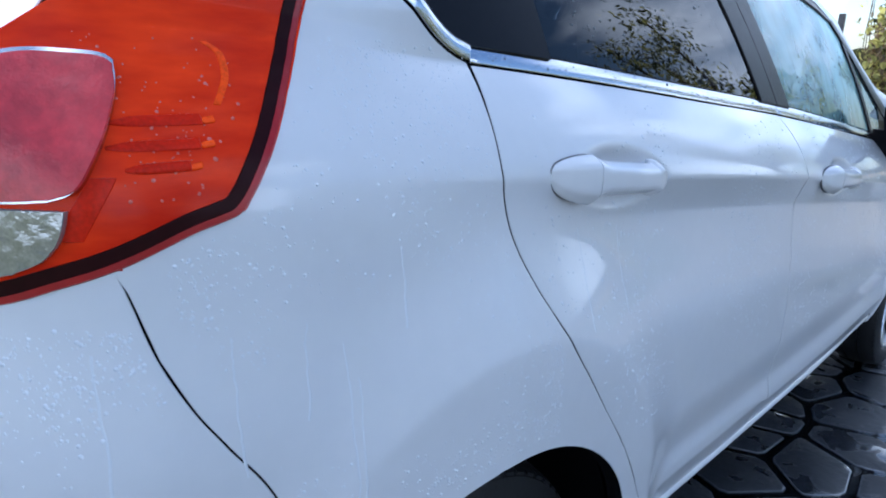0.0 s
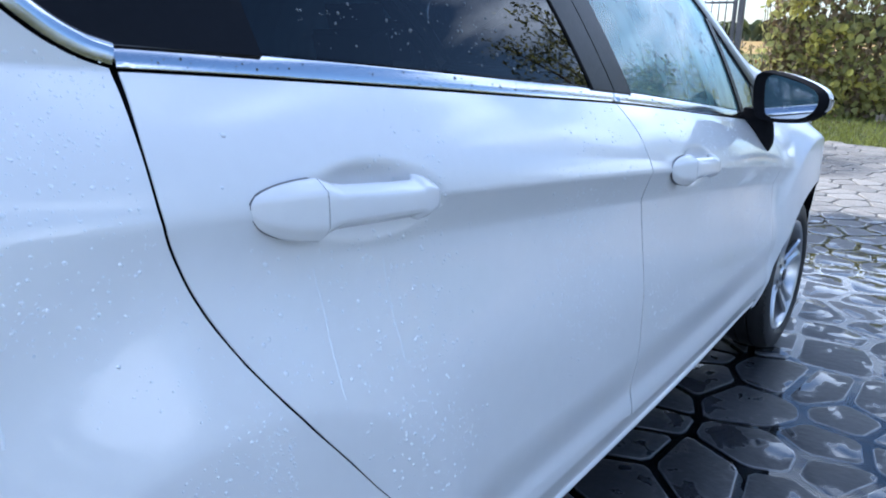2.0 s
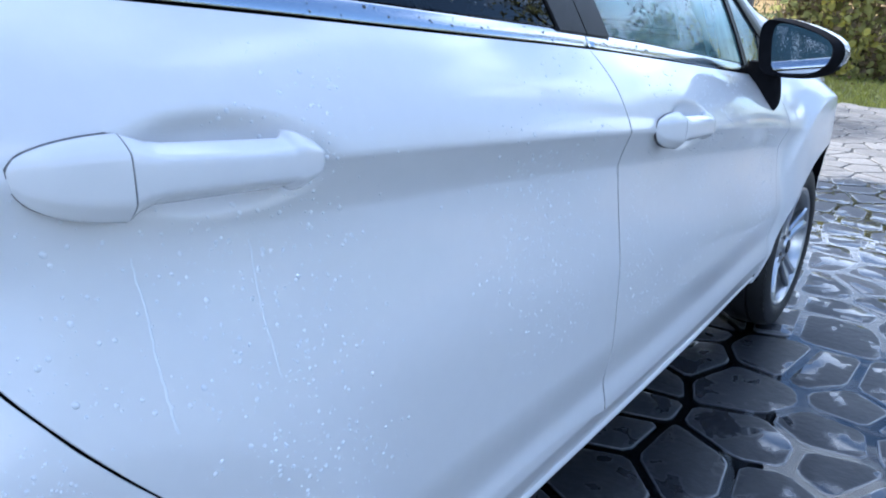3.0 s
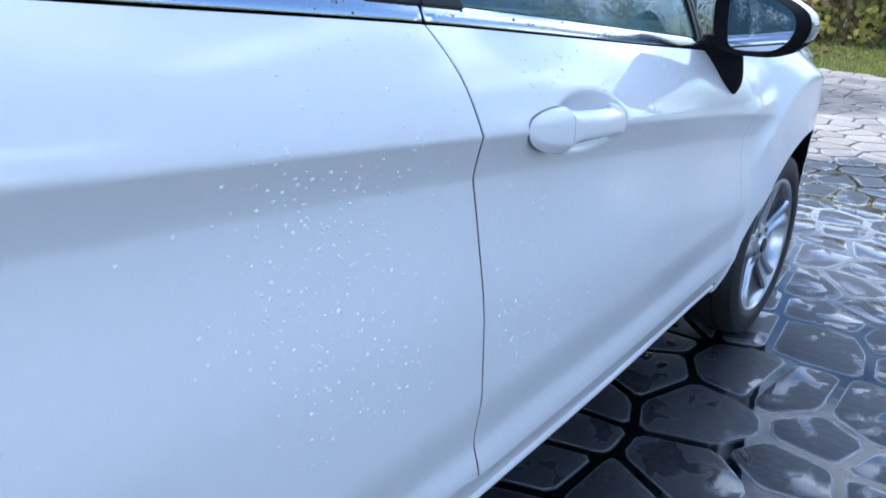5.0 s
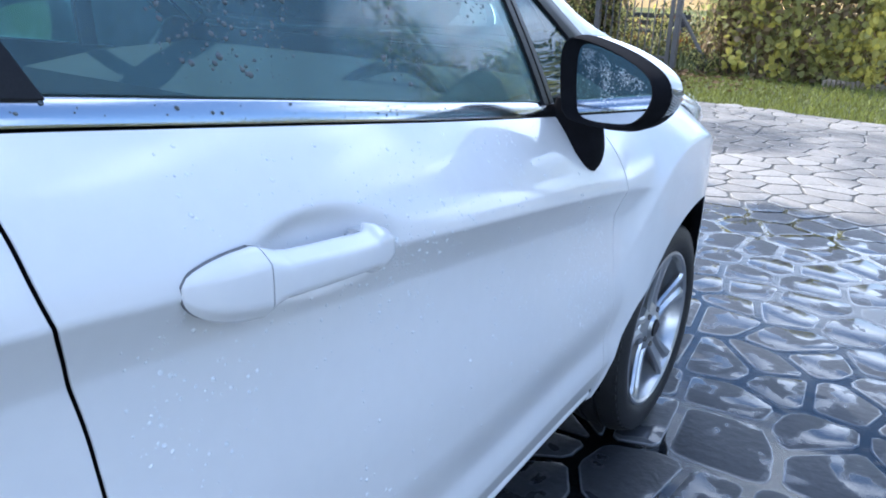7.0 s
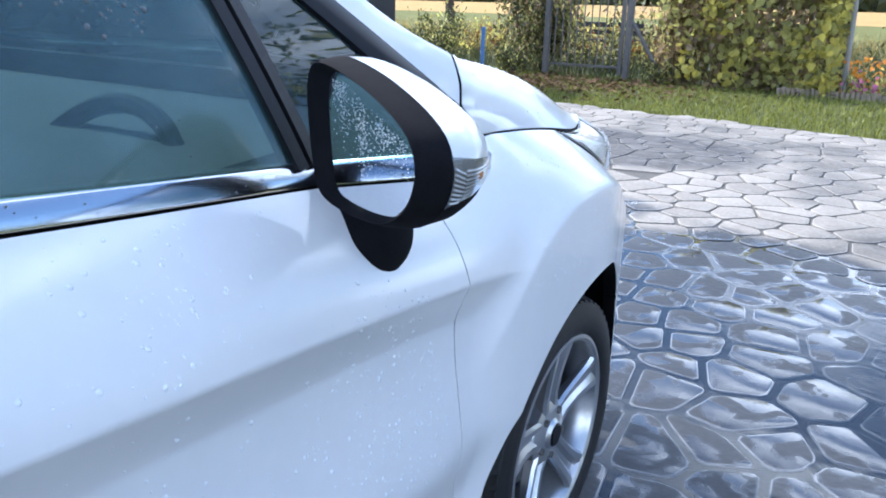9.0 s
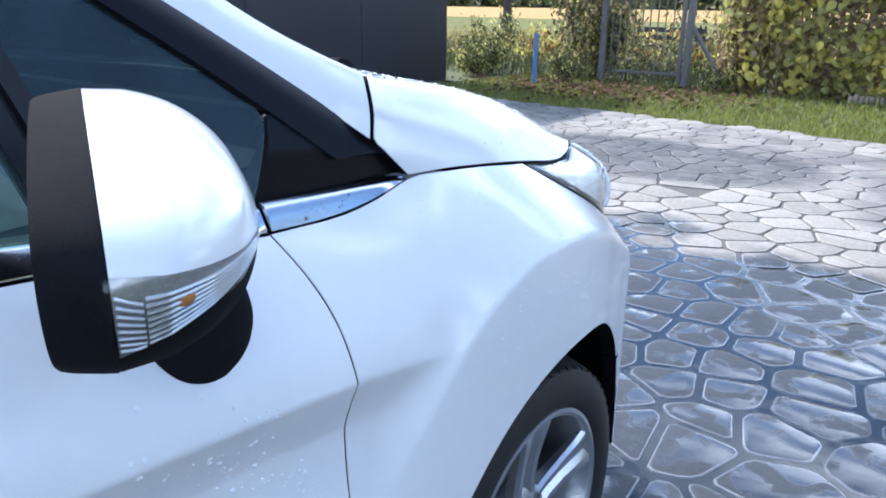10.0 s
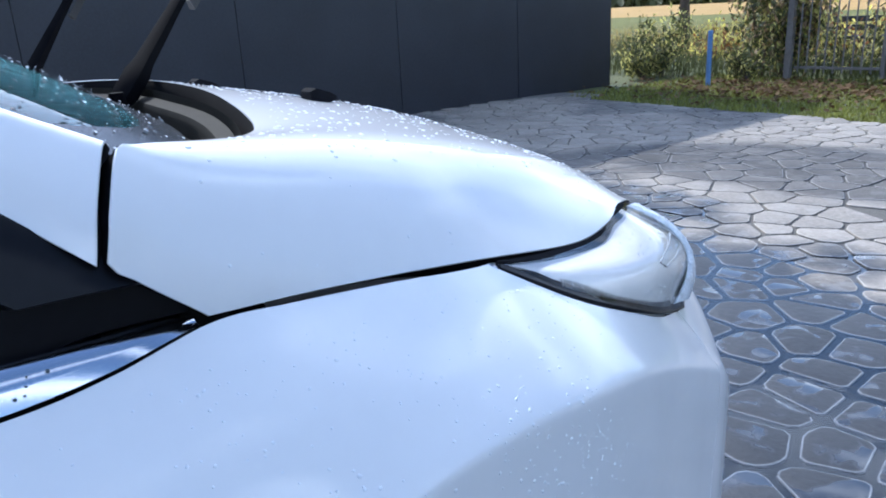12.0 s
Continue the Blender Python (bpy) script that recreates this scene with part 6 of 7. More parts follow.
def door_mirror(sg):
    root = new("door_mirror")
    root.parent = car
    root["label"] = "white door mirror with black rim and clear side repeater"
    o, u, w = MIRROR_AT, MIRROR_U, MIRROR_W
    shape = [(-0.094, -0.066), (-0.103, -0.02), (-0.106, 0.03), (-0.099, 0.066), (-0.077, 0.079), (-0.03, 0.073), (0.04, 0.050), (0.085, 0.024), (0.101, -0.004), (0.097, -0.030), (0.078, -0.053), (0.040, -0.072), (-0.03, -0.081), (-0.076, -0.079)]
    base_loop = spline(shape + shape[:1], 97)[:-1]
    def outline(left, right, high, low):
        return np.stack((base_loop[:, 0] * np.where(base_loop[:, 0] < 0, left, right), base_loop[:, 1] * np.where(base_loop[:, 1] > 0, high, low)), 1)
    lip, pane_line = outline(1.187, 1.033, 0.7225, 0.955), outline(0.832, 0.996, 0.609, 0.84)
    def ring(line, k, d, dx=0.0, dz=0.0):
        return [o + u * (a * k - dx) + Vector((0, 0, b * k + dz)) + w * d for a, b in line]
    s = lambda pts: [(sg * p.x, p.y, p.z) for p in pts]
    bm = bmesh.new()
    hole = pane_line * 1.02
    loft(bm, [s(r) for r in (ring(hole, 1, 0.024), ring(hole, 1.01, 0.008), ring(lip * 0.35 + hole * 0.65, 1, 0.004), ring(lip, 0.955, 0.0005), ring(lip, 0.985, -0.001), ring(lip, 1.01, 0.001), ring(lip, 1.035, 0.007), ring(lip, 1.068, 0.020), ring(lip, 1.083, 0.0275), ring(lip, 1.06, 0.0290))], cap=False)
    part("mirror_rim", bm, RIM_BLACK, root, "black plastic mirror rim, beaded with water")
    bm = bmesh.new()
    bm.faces.new([bm.verts.new(p) for p in s(ring(pane_line, 1.03, 0.0085))])
    part("mirror_glass", bm, MIRROR, root, "wet mirror glass")
    # the shell, cut along the lamp's edges into cap, repeater and black underside
    stations = spline([(1.078, 0.0285, 0, 0), (1.075, 0.045, 0.002, 0), (1.02, 0.064, 0.009, -0.001), (0.94, 0.081, 0.018, -0.003), (0.80, 0.098, 0.029, -0.006), (0.60, 0.111, 0.039, -0.008), (0.36, 0.119, 0.046, -0.010), (0.10, 0.1225, 0.049, -0.011)], 26)
    def shell():
        bm = bmesh.new()
        loft(bm, [ring(lip, *q) for q in stations], cap=False)
        bm.faces.new(bm.verts[-96:])
        return bm
    up = Vector((0, 0, 1))
    top_p, top_n = o + u * 0.11 + up * 0.0010 + w * 0.028, (up + w * 0.17).normalized()
    low_p, low_n = o + u * 0.10 - up * 0.0440 + w * 0.028, (up - w * 0.30).normalized()
    in_p, in_n = o + u * 0.010, u
    def piece(name, mat, label, keep, grow=0.0):
        bm = shell()
        bm.verts.ensure_lookup_table()
        for pl, nr in ((top_p, top_n), (low_p, low_n), (in_p, in_n)):
            bmesh.ops.bisect_plane(bm, geom=bm.verts[:] + bm.edges[:] + bm.faces[:], plane_co=pl, plane_no=nr, dist=1e-5)
        gone = []
        for f in bm.faces:
            c = f.calc_center_median()
            above, over, outer = (c - top_p).dot(top_n) > 0, (c - low_p).dot(low_n) > 0, (c - in_p).dot(in_n) > 0
            kind = "cap" if above else "lamp" if over and outer else "base"
            if kind != keep:
                gone.append(f)
        bmesh.ops.delete(bm, geom=gone, context="FACES")
        if grow:
            mid = sum((v.co for v in bm.verts), Vector()) / len(bm.verts)
            for v in bm.verts:
                v.co += ((v.co - mid) * Vector((1, 1, 0))).normalized() * grow
        for v in bm.verts:
            v.co.x *= sg
        return part(name, bm, mat, root, label)
    piece("mirror_cap", PAINT, "white painted mirror cap", "cap")
    piece("mirror_base", RIM_BLACK, "black plastic mirror underside", "base")
    piece("repeater_bowl", LAMP_GREY, "silvered bowl of the side repeater", "lamp")
    piece("side_repeater", LENS, "clear side repeater cover", "lamp", 0.0034).visible_shadow = False
    def on_lamp(q, f):
        """A place on the lamp's outer face at one station, f of the way from its upper to its lower edge."""
        pts, high, low = ring(lip, *q), 0.0010 - 0.17 * (q[1] - 0.028), -0.0440 + 0.30 * (q[1] - 0.028)
        z = o.z + high + (low - high) * f
        best = None
        for a, b in zip(pts, pts[1:] + pts[:1]):
            if (a.z - z) * (b.z - z) <= 0 and abs(a.z - b.z) > 1e-9:
                c = a.lerp(b, (z - a.z) / (b.z - a.z))
                if best is None or (c - best).dot(u) > 0:
                    best = c
        return best
    # flutes from the rim to the tip, with short slanting ones beside the rim
    def station(d):
        return [float(np.interp(d, stations[:, 1], stations[:, c])) for c in range(4)]
    near_rim = [station(d) for d in np.linspace(0.0295, 0.041, 5)]
    beyond = [station(d) for d in np.linspace(0.0425, 0.109, 18)]
    for f in np.linspace(0.26, 0.93, 8):
        for run, slope in ((near_rim, -0.16), (beyond, 0.0)):
            line = [on_lamp(q, min(0.95, f - slope * (k - (len(run) - 1) / 2) / len(run))) for k, q in enumerate(run)]
            line = [q + u * 0.0010 for q in line if q]
            if len(line) > 1:
                bm = bmesh.new()
                tube(bm, [(sg * q.x, q.y, q.z) for q in line], 0.0010, 6)
                part("flute", bm, FLUTE, root)
    bulb = on_lamp(station(0.060), 0.45) + u * 0.0006
    bm = bmesh.new()
    bmesh.ops.create_uvsphere(bm, u_segments=16, v_segments=10, radius=0.0046, matrix=Matrix.Translation((sg * bulb.x, bulb.y, bulb.z)) @ Matrix.Diagonal((0.40, 1.4, 0.8, 1)))
    part("repeater_bulb", bm, AMBER, root, "amber bulb behind clear plastic")
    # foot: a wedge that ends in a rounded point on the door
    bm = bmesh.new()
    rings = []
    for z, ya, yb, reach in spline(((1.0, 1.872, 1.930, 0.120), (0.985, 1.866, 1.935, 0.105), (0.965, 1.856, 1.940, 0.085), (0.940, 1.843, 1.944, 0.062), (0.915, 1.832, 1.942, 0.042), (0.895, 1.839, 1.930, 0.026), (0.882, 1.850, 1.915, 0.014), (0.873, 1.866, 1.897, 0.004)), 36):
        x = float(side_x((ya + yb) / 2, z)) - 0.004
        c, h = (ya + yb) / 2, (yb - ya) / 2
        rings.append([(sg * (x + reach * max(0, math.cos(t)) - 0.01 * max(0, -math.cos(t))), c + h * math.sin(t), z) for t in np.linspace(0, 2 * math.pi, 48, endpoint=False)])
    loft(bm, rings)
    part("mirror_foot", bm, RIM_BLACK, root, "black plastic mirror foot")


for sg, _ in SIDES:
    door_mirror(sg)


# ---- wheels ----
def wheel_meshes():
    """Tyre, rim, spokes, disc and cap, round the x axis at the origin, outer face towards +x."""
    out = []
    def lathe(prof, n=64):
        bm = bmesh.new()
        vs = [[bm.verts.new((x, r * math.cos(a), r * math.sin(a))) for x, r in prof] for a in np.linspace(0, 2 * math.pi, n, endpoint=False)]
        for i in range(n):
            for j in range(len(prof) - 1):
                bm.faces.new((vs[i][j], vs[(i + 1) % n][j], vs[(i + 1) % n][j + 1], vs[i][j + 1]))
        return bm
    tyre = lathe([(-0.075, 0.215), (-0.088, 0.235), (-0.090, 0.262), (-0.082, 0.287), (-0.066, 0.299), (-0.040, 0.3045), (-0.030, 0.3045), (-0.028, 0.298), (-0.022, 0.298), (-0.020, 0.305), (0.0, 0.3055), (0.020, 0.305), (0.022, 0.298), (0.028, 0.298), (0.030, 0.3045), (0.045, 0.3035), (0.066, 0.298), (0.082, 0.286), (0.090, 0.262), (0.089, 0.240), (0.084, 0.226), (0.075, 0.217)], 96)
    out.append(("tyre", tyre, RUBBER))
    rim = lathe([(-0.075, 0.212), (-0.06, 0.200), (0.0, 0.192), (0.05, 0.196), (0.066, 0.202), (0.078, 0.206), (0.083, 0.213), (0.082, 0.220), (0.074, 0.222)])
    out.append(("rim", rim, ALLOY))
    disc = lathe([(0.0, 0.0), (0.0, 0.135), (-0.012, 0.135), (-0.012, 0.0)], 48)
    out.append(("brake_disc", disc, DISC))
    hub = lathe([(0.070, 0.0), (0.070, 0.026), (0.067, 0.030), (0.062, 0.034), (0.060, 0.058), (0.052, 0.072), (0.02, 0.076)], 40)
    out.append(("hub", hub, ALLOY))
    cap = lathe([(0.074, 0.0), (0.074, 0.022), (0.071, 0.0255), (0.066, 0.026)], 32)
    out.append(("hub_cap", cap, GLOSS_BLACK))
    back = lathe([(-0.03, 0.0), (-0.03, 0.205)], 32)
    out.append(("wheel_back", back, DARK))
    for k in range(5):
        bm = bmesh.new()
        rings = []
        for r, wd, x, h in ((0.050, 0.034, 0.060, 0.030), (0.085, 0.031, 0.060, 0.028), (0.130, 0.033, 0.066, 0.026), (0.170, 0.039, 0.074, 0.024), (0.195, 0.046, 0.079, 0.022), (0.208, 0.052, 0.080, 0.014)):
            rings.append([(x + a, r, b * wd) for a, b in ((-h, -0.80), (-0.008, -1.0), (-0.001, -0.84), (-0.002, -0.46), (-0.011, -0.16), (-0.011, 0.16), (-0.002, 0.46), (-0.001, 0.84), (-0.008, 1.0), (-h, 0.80))])
        loft(bm, rings)
        bmesh.ops.rotate(bm, verts=bm.verts, cent=(0, 0, 0), matrix=Matrix.Rotation(radians(72 * k + 20), 3, "X"))
        out.append(("spoke", bm, ALLOY))
        bm = bmesh.new()
        a = radians(72 * k + 56)
        bmesh.ops.create_cone(bm, segments=10, radius1=0.009, radius2=0.008, depth=0.016, cap_ends=True, matrix=Matrix.Translation((0.058, 0.052 * math.cos(a), 0.052 * math.sin(a))) @ Matrix.Rotation(radians(90), 4, "Y"))
        out.append(("wheel_bolt", bm, DISC))
    return out


def tread(parent, mesh_store={}):
    if "tread" not in mesh_store:
        bm = bmesh.new()
        for k in range(60):
            a = 2 * math.pi * k / 60
            for x0, x1 in ((0.034, 0.080), (-0.080, -0.034)):
                r0, r1 = 0.2985, 0.3065
                vs = []
                for x in (x0, x1):
                    for aa in (a - 0.034, a + 0.034):
                        for r in (r0 - (0.018 if abs(x) > 0.07 else 0), r1 - (0.014 if abs(x) > 0.07 else 0)):
                            vs.append(bm.verts.new((x, r * math.cos(aa), r * math.sin(aa))))
                for f in ((0, 1, 3, 2), (4, 6, 7, 5), (0, 4, 5, 1), (2, 3, 7, 6), (1, 5, 7, 3)):
                    bm.faces.new([vs[i] for i in f])
        mesh_store["tread"] = bm
        ob = part("tread", bm, RUBBER, parent, smooth=0)
        ob["kind"] = "stuff"
        return ob
    return None


wheel = new("wheel")
wheel.parent = car
wheel["label"] = "wet five-spoke alloy wheel with black tyre"
for nm, bm, mt in wheel_meshes():
    part(nm, bm, mt, wheel, smooth=30)
tread(wheel)
wheel.location = (0.715, 2.510, 0.3055)
for x, y, turn in ((0.722, -0.165, 0), (-0.715, 2.510, 180), (-0.722, -0.165, 180)):
    copy_thing(wheel, pose(x, y, 0.3055, 0, 0, turn))

# ---- wipers, washer jets ----
for base, tip in (((-0.015, 2.440, 1.056), (-0.280, 2.845, 1.45)), ((-0.66, 2.43, 1.045), (-0.78, 2.74, 1.45))):
    wp = new("wiper")
    wp.parent = car
    wp["label"] = "black wiper arm folded up from the windscreen"
    b, t = Vector(base), Vector(tip)
    d = t - b
    bm = bmesh.new()
    wide, deep = 0.0135, 0.011
    side = d.cross(Vector((0.6, -0.8, 0.1))).normalized()
    dep = side.cross(d).normalized()
    loft(bm, [[b + d * k + side * (wide * s * a) + dep * (deep * s * c) for a, c in ((-1, -0.6), (-0.9, 0.8), (0, 1), (0.9, 0.8), (1, -0.6))] for k, s in ((0.0, 1.0), (0.03, 1.35), (0.10, 1.35), (0.14, 1.05), (0.35, 0.75), (0.6, 0.5), (0.9, 0.38), (1.0, 0.3))])
    part("wiper_arm", bm, WIPER, wp)
    bm = bmesh.new()
    loft(bm, [[b + d * k - dep * 0.028 + side * (0.006 * a) + dep * (0.010 * c) for a, c in ((-1, -1), (1, -1), (0.6, 1), (-0.6, 1))] for k in (0.42, 0.7, 1.0)])
    part("wiper_blade", bm, RUBBER, wp)
    bm = bmesh.new()
    bmesh.ops.create_cone(bm, segments=16, radius1=0.015, radius2=0.011, depth=0.026, cap_ends=True, matrix=Matrix.Translation(b + Vector((0.010, -0.008, 0.004))))
    part("wiper_pivot", bm, WIPER, wp)
for sx in (1, -1):
    bm = bmesh.new()
    y0 = 2.657
    loft(bm, [[(sx * 0.214 + a * 0.021 * s, y0 + dy * 1.2, 1.0500 + 1.4 * h * c) for a, c in ((-1, -0.3), (-0.8, 0.8), (0.8, 0.8), (1, -0.3))] for dy, s, h in ((-0.018, 0.8, 0.012), (-0.010, 1, 0.016), (0.010, 0.9, 0.009), (0.022, 0.5, 0.003))])
    part("washer_jet", bm, RIM_BLACK, car, "small black washer jet")

# ---- inside the car ----
bm = bmesh.new()
loft(bm, [[(x, y, z) for y, z in ((1.62, 0.62), (1.55, 0.86), (1.60, 0.955), (1.80, 0.985), (2.10, 1.0), (2.30, 0.99), (2.30, 0.6))] for x in (-0.64, -0.3, 0.3, 0.64)])
part("dashboard", bm, DASH, car)
for sx in (1, -1):
    seat = new("front_seat")
    seat.parent = car
    seat["label"] = "dark cloth front seat"
    def pad(name, lo, hi, lean, owner, at):
        bm = bmesh.new()
        box(bm, lo, hi, 0.05)
        bmesh.ops.rotate(bm, verts=bm.verts, cent=(0, 0, lo[2]), matrix=Matrix.Rotation(radians(lean), 3, "X"))
        bmesh.ops.translate(bm, verts=bm.verts, vec=at)
        part(name, bm, CLOTH, owner)
    pad("seat_cushion", (-0.23, -0.25, 0), (0.23, 0.27, 0.15), 6, seat, (sx * 0.34, 1.05, 0.42))
    pad("backrest", (-0.22, -0.07, 0), (0.22, 0.06, 0.56), 18, seat, (sx * 0.34, 0.80, 0.52))
    pad("headrest", (-0.13, -0.05, 0), (0.13, 0.05, 0.16), 14, seat, (sx * 0.34, 0.60, 1.11))
pad("rear_bench", (-0.60, -0.25, 0), (0.60, 0.25, 0.16), 4, car, (0, 0.25, 0.44))
pad("rear_backrest", (-0.60, -0.06, 0), (0.60, 0.06, 0.56), 20, car, (0, 0.02, 0.54))
bm = bmesh.new()
c, ax = Vector((0.37, 1.78, 0.865)), Vector((0, -0.86, 0.50)).normalized()
e1, e2 = Vector((1, 0, 0)), ax.cross(Vector((1, 0, 0)))
path = [c + (e1 * math.cos(t) + e2 * math.sin(t)) * 0.185 for t in np.linspace(0, 2 * math.pi, 40)]
tube(bm, path, 0.014, 8)
tube(bm, [c - e1 * 0.18, c, c + e1 * 0.18], 0.018, 6)
tube(bm, [c - e2 * 0.18, c, c - ax * 0.25], 0.02, 6)
part("steering_wheel", bm, RIM_BLACK, car, "dark steering wheel")
bm = bmesh.new()
box(bm, (-0.74, -0.6, 0.24), (0.74, 2.2, 0.30))
part("cabin_floor", bm, DARK, car)
for sg, _ in SIDES:
    bm = bmesh.new()
    ys = np.linspace(-0.2, 2.0, 24)
    loft(bm, [[(sg * (float(belt_x(y)) - dx), y, float(belt_z(y)) + dz) for dx, dz in ((0.03, 0.015), (0.055, 0.02), (0.10, -0.05), (0.10, -0.5))] for y in ys], cap=False, closed=False)
    part("door_lining", bm, DASH, car)


# ---- paving: single stones where the drive is seen closest, the rest joined ----
flat("joint_bed", [(-6.1, -4.4), (5.2, -4.4), (5.2, edge_y(5.2)), (-6.1, edge_y(-6.1))], -0.0060, JOINT, "dark wet joints between the paving stones", "paving")
paving = tagged(new("paving"), "irregular grey paving stones, wet and dark round the car", "paving", kind="structure")
rng = np.random.RandomState(9)
near, V, F, M = 0, [], [], []
for p, poly in stone_cells():
    vs, fs = stone_geometry(p, poly, rng)
    if near < 300 and 0.55 < p[0] < 2.6 and 1.3 < p[1] < 7.2:
        ob = mesh_object("stone", [(x - p[0], y - p[1], z) for x, y, z in vs], fs, STONE, paving)
        ob.location = (p[0], p[1], 0)
        ob.data.polygons.foreach_set("use_smooth", [True] * len(ob.data.polygons))
        ob.data.set_sharp_from_angle(angle=radians(16))
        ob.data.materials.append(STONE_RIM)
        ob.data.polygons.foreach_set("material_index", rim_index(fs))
        near += 1
    else:
        o = len(V)
        V += vs
        M += rim_index(fs)
        F += [tuple(o + i for i in f) for f in fs]
rest = mesh_object("paving_stones", V, F, STONE, paving)
rest["kind"] = "stuff"
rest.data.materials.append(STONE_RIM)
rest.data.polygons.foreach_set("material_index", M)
rest.data.polygons.foreach_set("use_smooth", [True] * len(rest.data.polygons))
rest.data.set_sharp_from_angle(angle=radians(16))


# ---- water standing in the joints and over the low stones ----
POOL = pane("standing water", (0.62, 0.67, 0.74), 0.0, 1.6)
nt = POOL.node_tree
ripple, bp, at = nt.nodes.new("ShaderNodeTexNoise"), nt.nodes.new("ShaderNodeBump"), nt.nodes.new("ShaderNodeNewGeometry")
ripple.inputs["Scale"].default_value, ripple.inputs["Detail"].default_value = 13, 1
bp.inputs["Distance"].default_value = 0.0010
nt.links.new(at.outputs["Position"], ripple.inputs["Vector"])
nt.links.new(ripple.outputs["Fac"], bp.inputs["Height"])
nt.links.new(bp.outputs["Normal"], next(n for n in nt.nodes if n.type == "BSDF_GLOSSY").inputs["Normal"])
flat("standing_water", [(-2.4, -4.2), (4.9, -4.2), (4.9, 3.8), (2.4, 4.55), (1.0, 4.95), (0.0, 5.25), (-1.0, 5.55), (-2.4, 5.9)], -0.0013, POOL, "clear rinse water standing between the paving stones", "water").visible_shadow = False


# ---- water drops on the car ----
WATER = material("water bead", (0.80, 0.82, 0.84), 0.06, noise_scale=200, spread=0.03)
RED_BEAD = material("bead on red plastic", (0.70, 0.16, 0.11), 0.05, noise_scale=200, spread=0.1, spec=0.6)
CLEAR = material("clear bead", (0.07, 0.085, 0.095), 0.05, noise_scale=200, spread=0.1, spec=0.6)


def drops(name, spots, parent, label="", mat=WATER):
    """Flattened beads; spots: place, outward normal, radius."""
    V, F = [], []
    r = np.random.RandomState(77)
    for p, nrm, rad in spots:
        p, nrm = Vector(p), Vector(nrm).normalized()
        a = nrm.orthogonal().normalized()
        b = nrm.cross(a)
        st = 0.75 + 0.6 * r.rand()
        o = len(V)
        for k, h in ((1.0, -0.08), (0.86, 0.20), (0.50, 0.38)):
            for i in range(7):
                t = 2 * math.pi * i / 7
                V.append(tuple(p + (a * math.cos(t) + b * math.sin(t) * st) * rad * k + nrm * rad * h))
        V.append(tuple(p + nrm * rad * 0.43))
        for ring in range(2):
            for i in range(7):
                F.append((o + ring * 7 + i, o + ring * 7 + (i + 1) % 7, o + (ring + 1) * 7 + (i + 1) % 7, o + (ring + 1) * 7 + i))
        for i in range(7):
            F.append((o + 14 + i, o + 14 + (i + 1) % 7, o + 21))
    ob = mesh_object(name, V, F, mat, parent, True)
    ob["kind"] = "stuff"
    ob.visible_shadow = False
    return ob


def side_spots(n, surf, y0, y1, z0, z1, seed, rmax=0.0032, keep=None):
    r = np.random.RandomState(seed)
    out = []
    while len(out) < n:
        y, z = r.uniform(y0, y1), r.uniform(z0, z1)
        if noise.noise((y * 4, z * 4, seed)) + 0.4 * noise.noise((y * 17, z * 17, 3)) < -0.25 + 0.75 * r.rand() or (keep and not keep(y, z)):
            continue
        e = 0.004
        x = float(surf(y, z))
        nrm = (1, -(float(surf(y + e, z)) - x) / e, -(float(surf(y, z + e)) - x) / e)
        out.append(((x, y, z), nrm, 0.0009 + (rmax - 0.0009) * r.rand() ** 3))
    return out


drops("water_drop", side_spots(1700, rear_door_x, -0.13, 0.80, 0.62, 1.13, 5, keep=lambda y, z: z < float(belt_z(y)) - 0.01 and y > np.interp(z, [p[1] for p in REAR_GAP[::-1]], [p[0] for p in REAR_GAP[::-1]]) + 0.012), DOORS[1][0])
drops("water_drop", side_spots(1700, front_door_x, 0.90, 2.0, 0.55, 1.06, 6, keep=lambda y, z: z < float(belt_z(y)) - 0.01), DOORS[1][1])
drops("water_drop", side_spots(1800, side_x, -0.60, -0.10, 0.62, 1.20, 7, 0.0023, keep=lambda y, z: math.hypot(y + 0.185, z - 0.355) > 0.35 and y < np.interp(z, [p[1] for p in REAR_GAP[::-1]], [p[0] for p in REAR_GAP[::-1]]) - 0.012 and y > np.interp(z, [0.6, 0.75, 0.92, 1.0, 1.05, 1.12, 1.25], [-0.42, -0.49, -0.58, -0.60, -0.50, -0.46, -0.36])), car)
drops("water_drop", side_spots(500, side_x, 2.06, 2.6, 0.74, 0.95, 8, 0.0018, keep=lambda y, z: z < float(belt_z(y)) - 0.015), car)
drops("water_drop", side_spots(500, side_x, -0.74, -0.50, 0.70, 0.95, 9, 0.0024, keep=lambda y, z: y < np.interp(z, [0.70, 0.755, 0.868, 0.920, 0.994], [-0.50, -0.525, -0.60, -0.62, -0.64])), car)
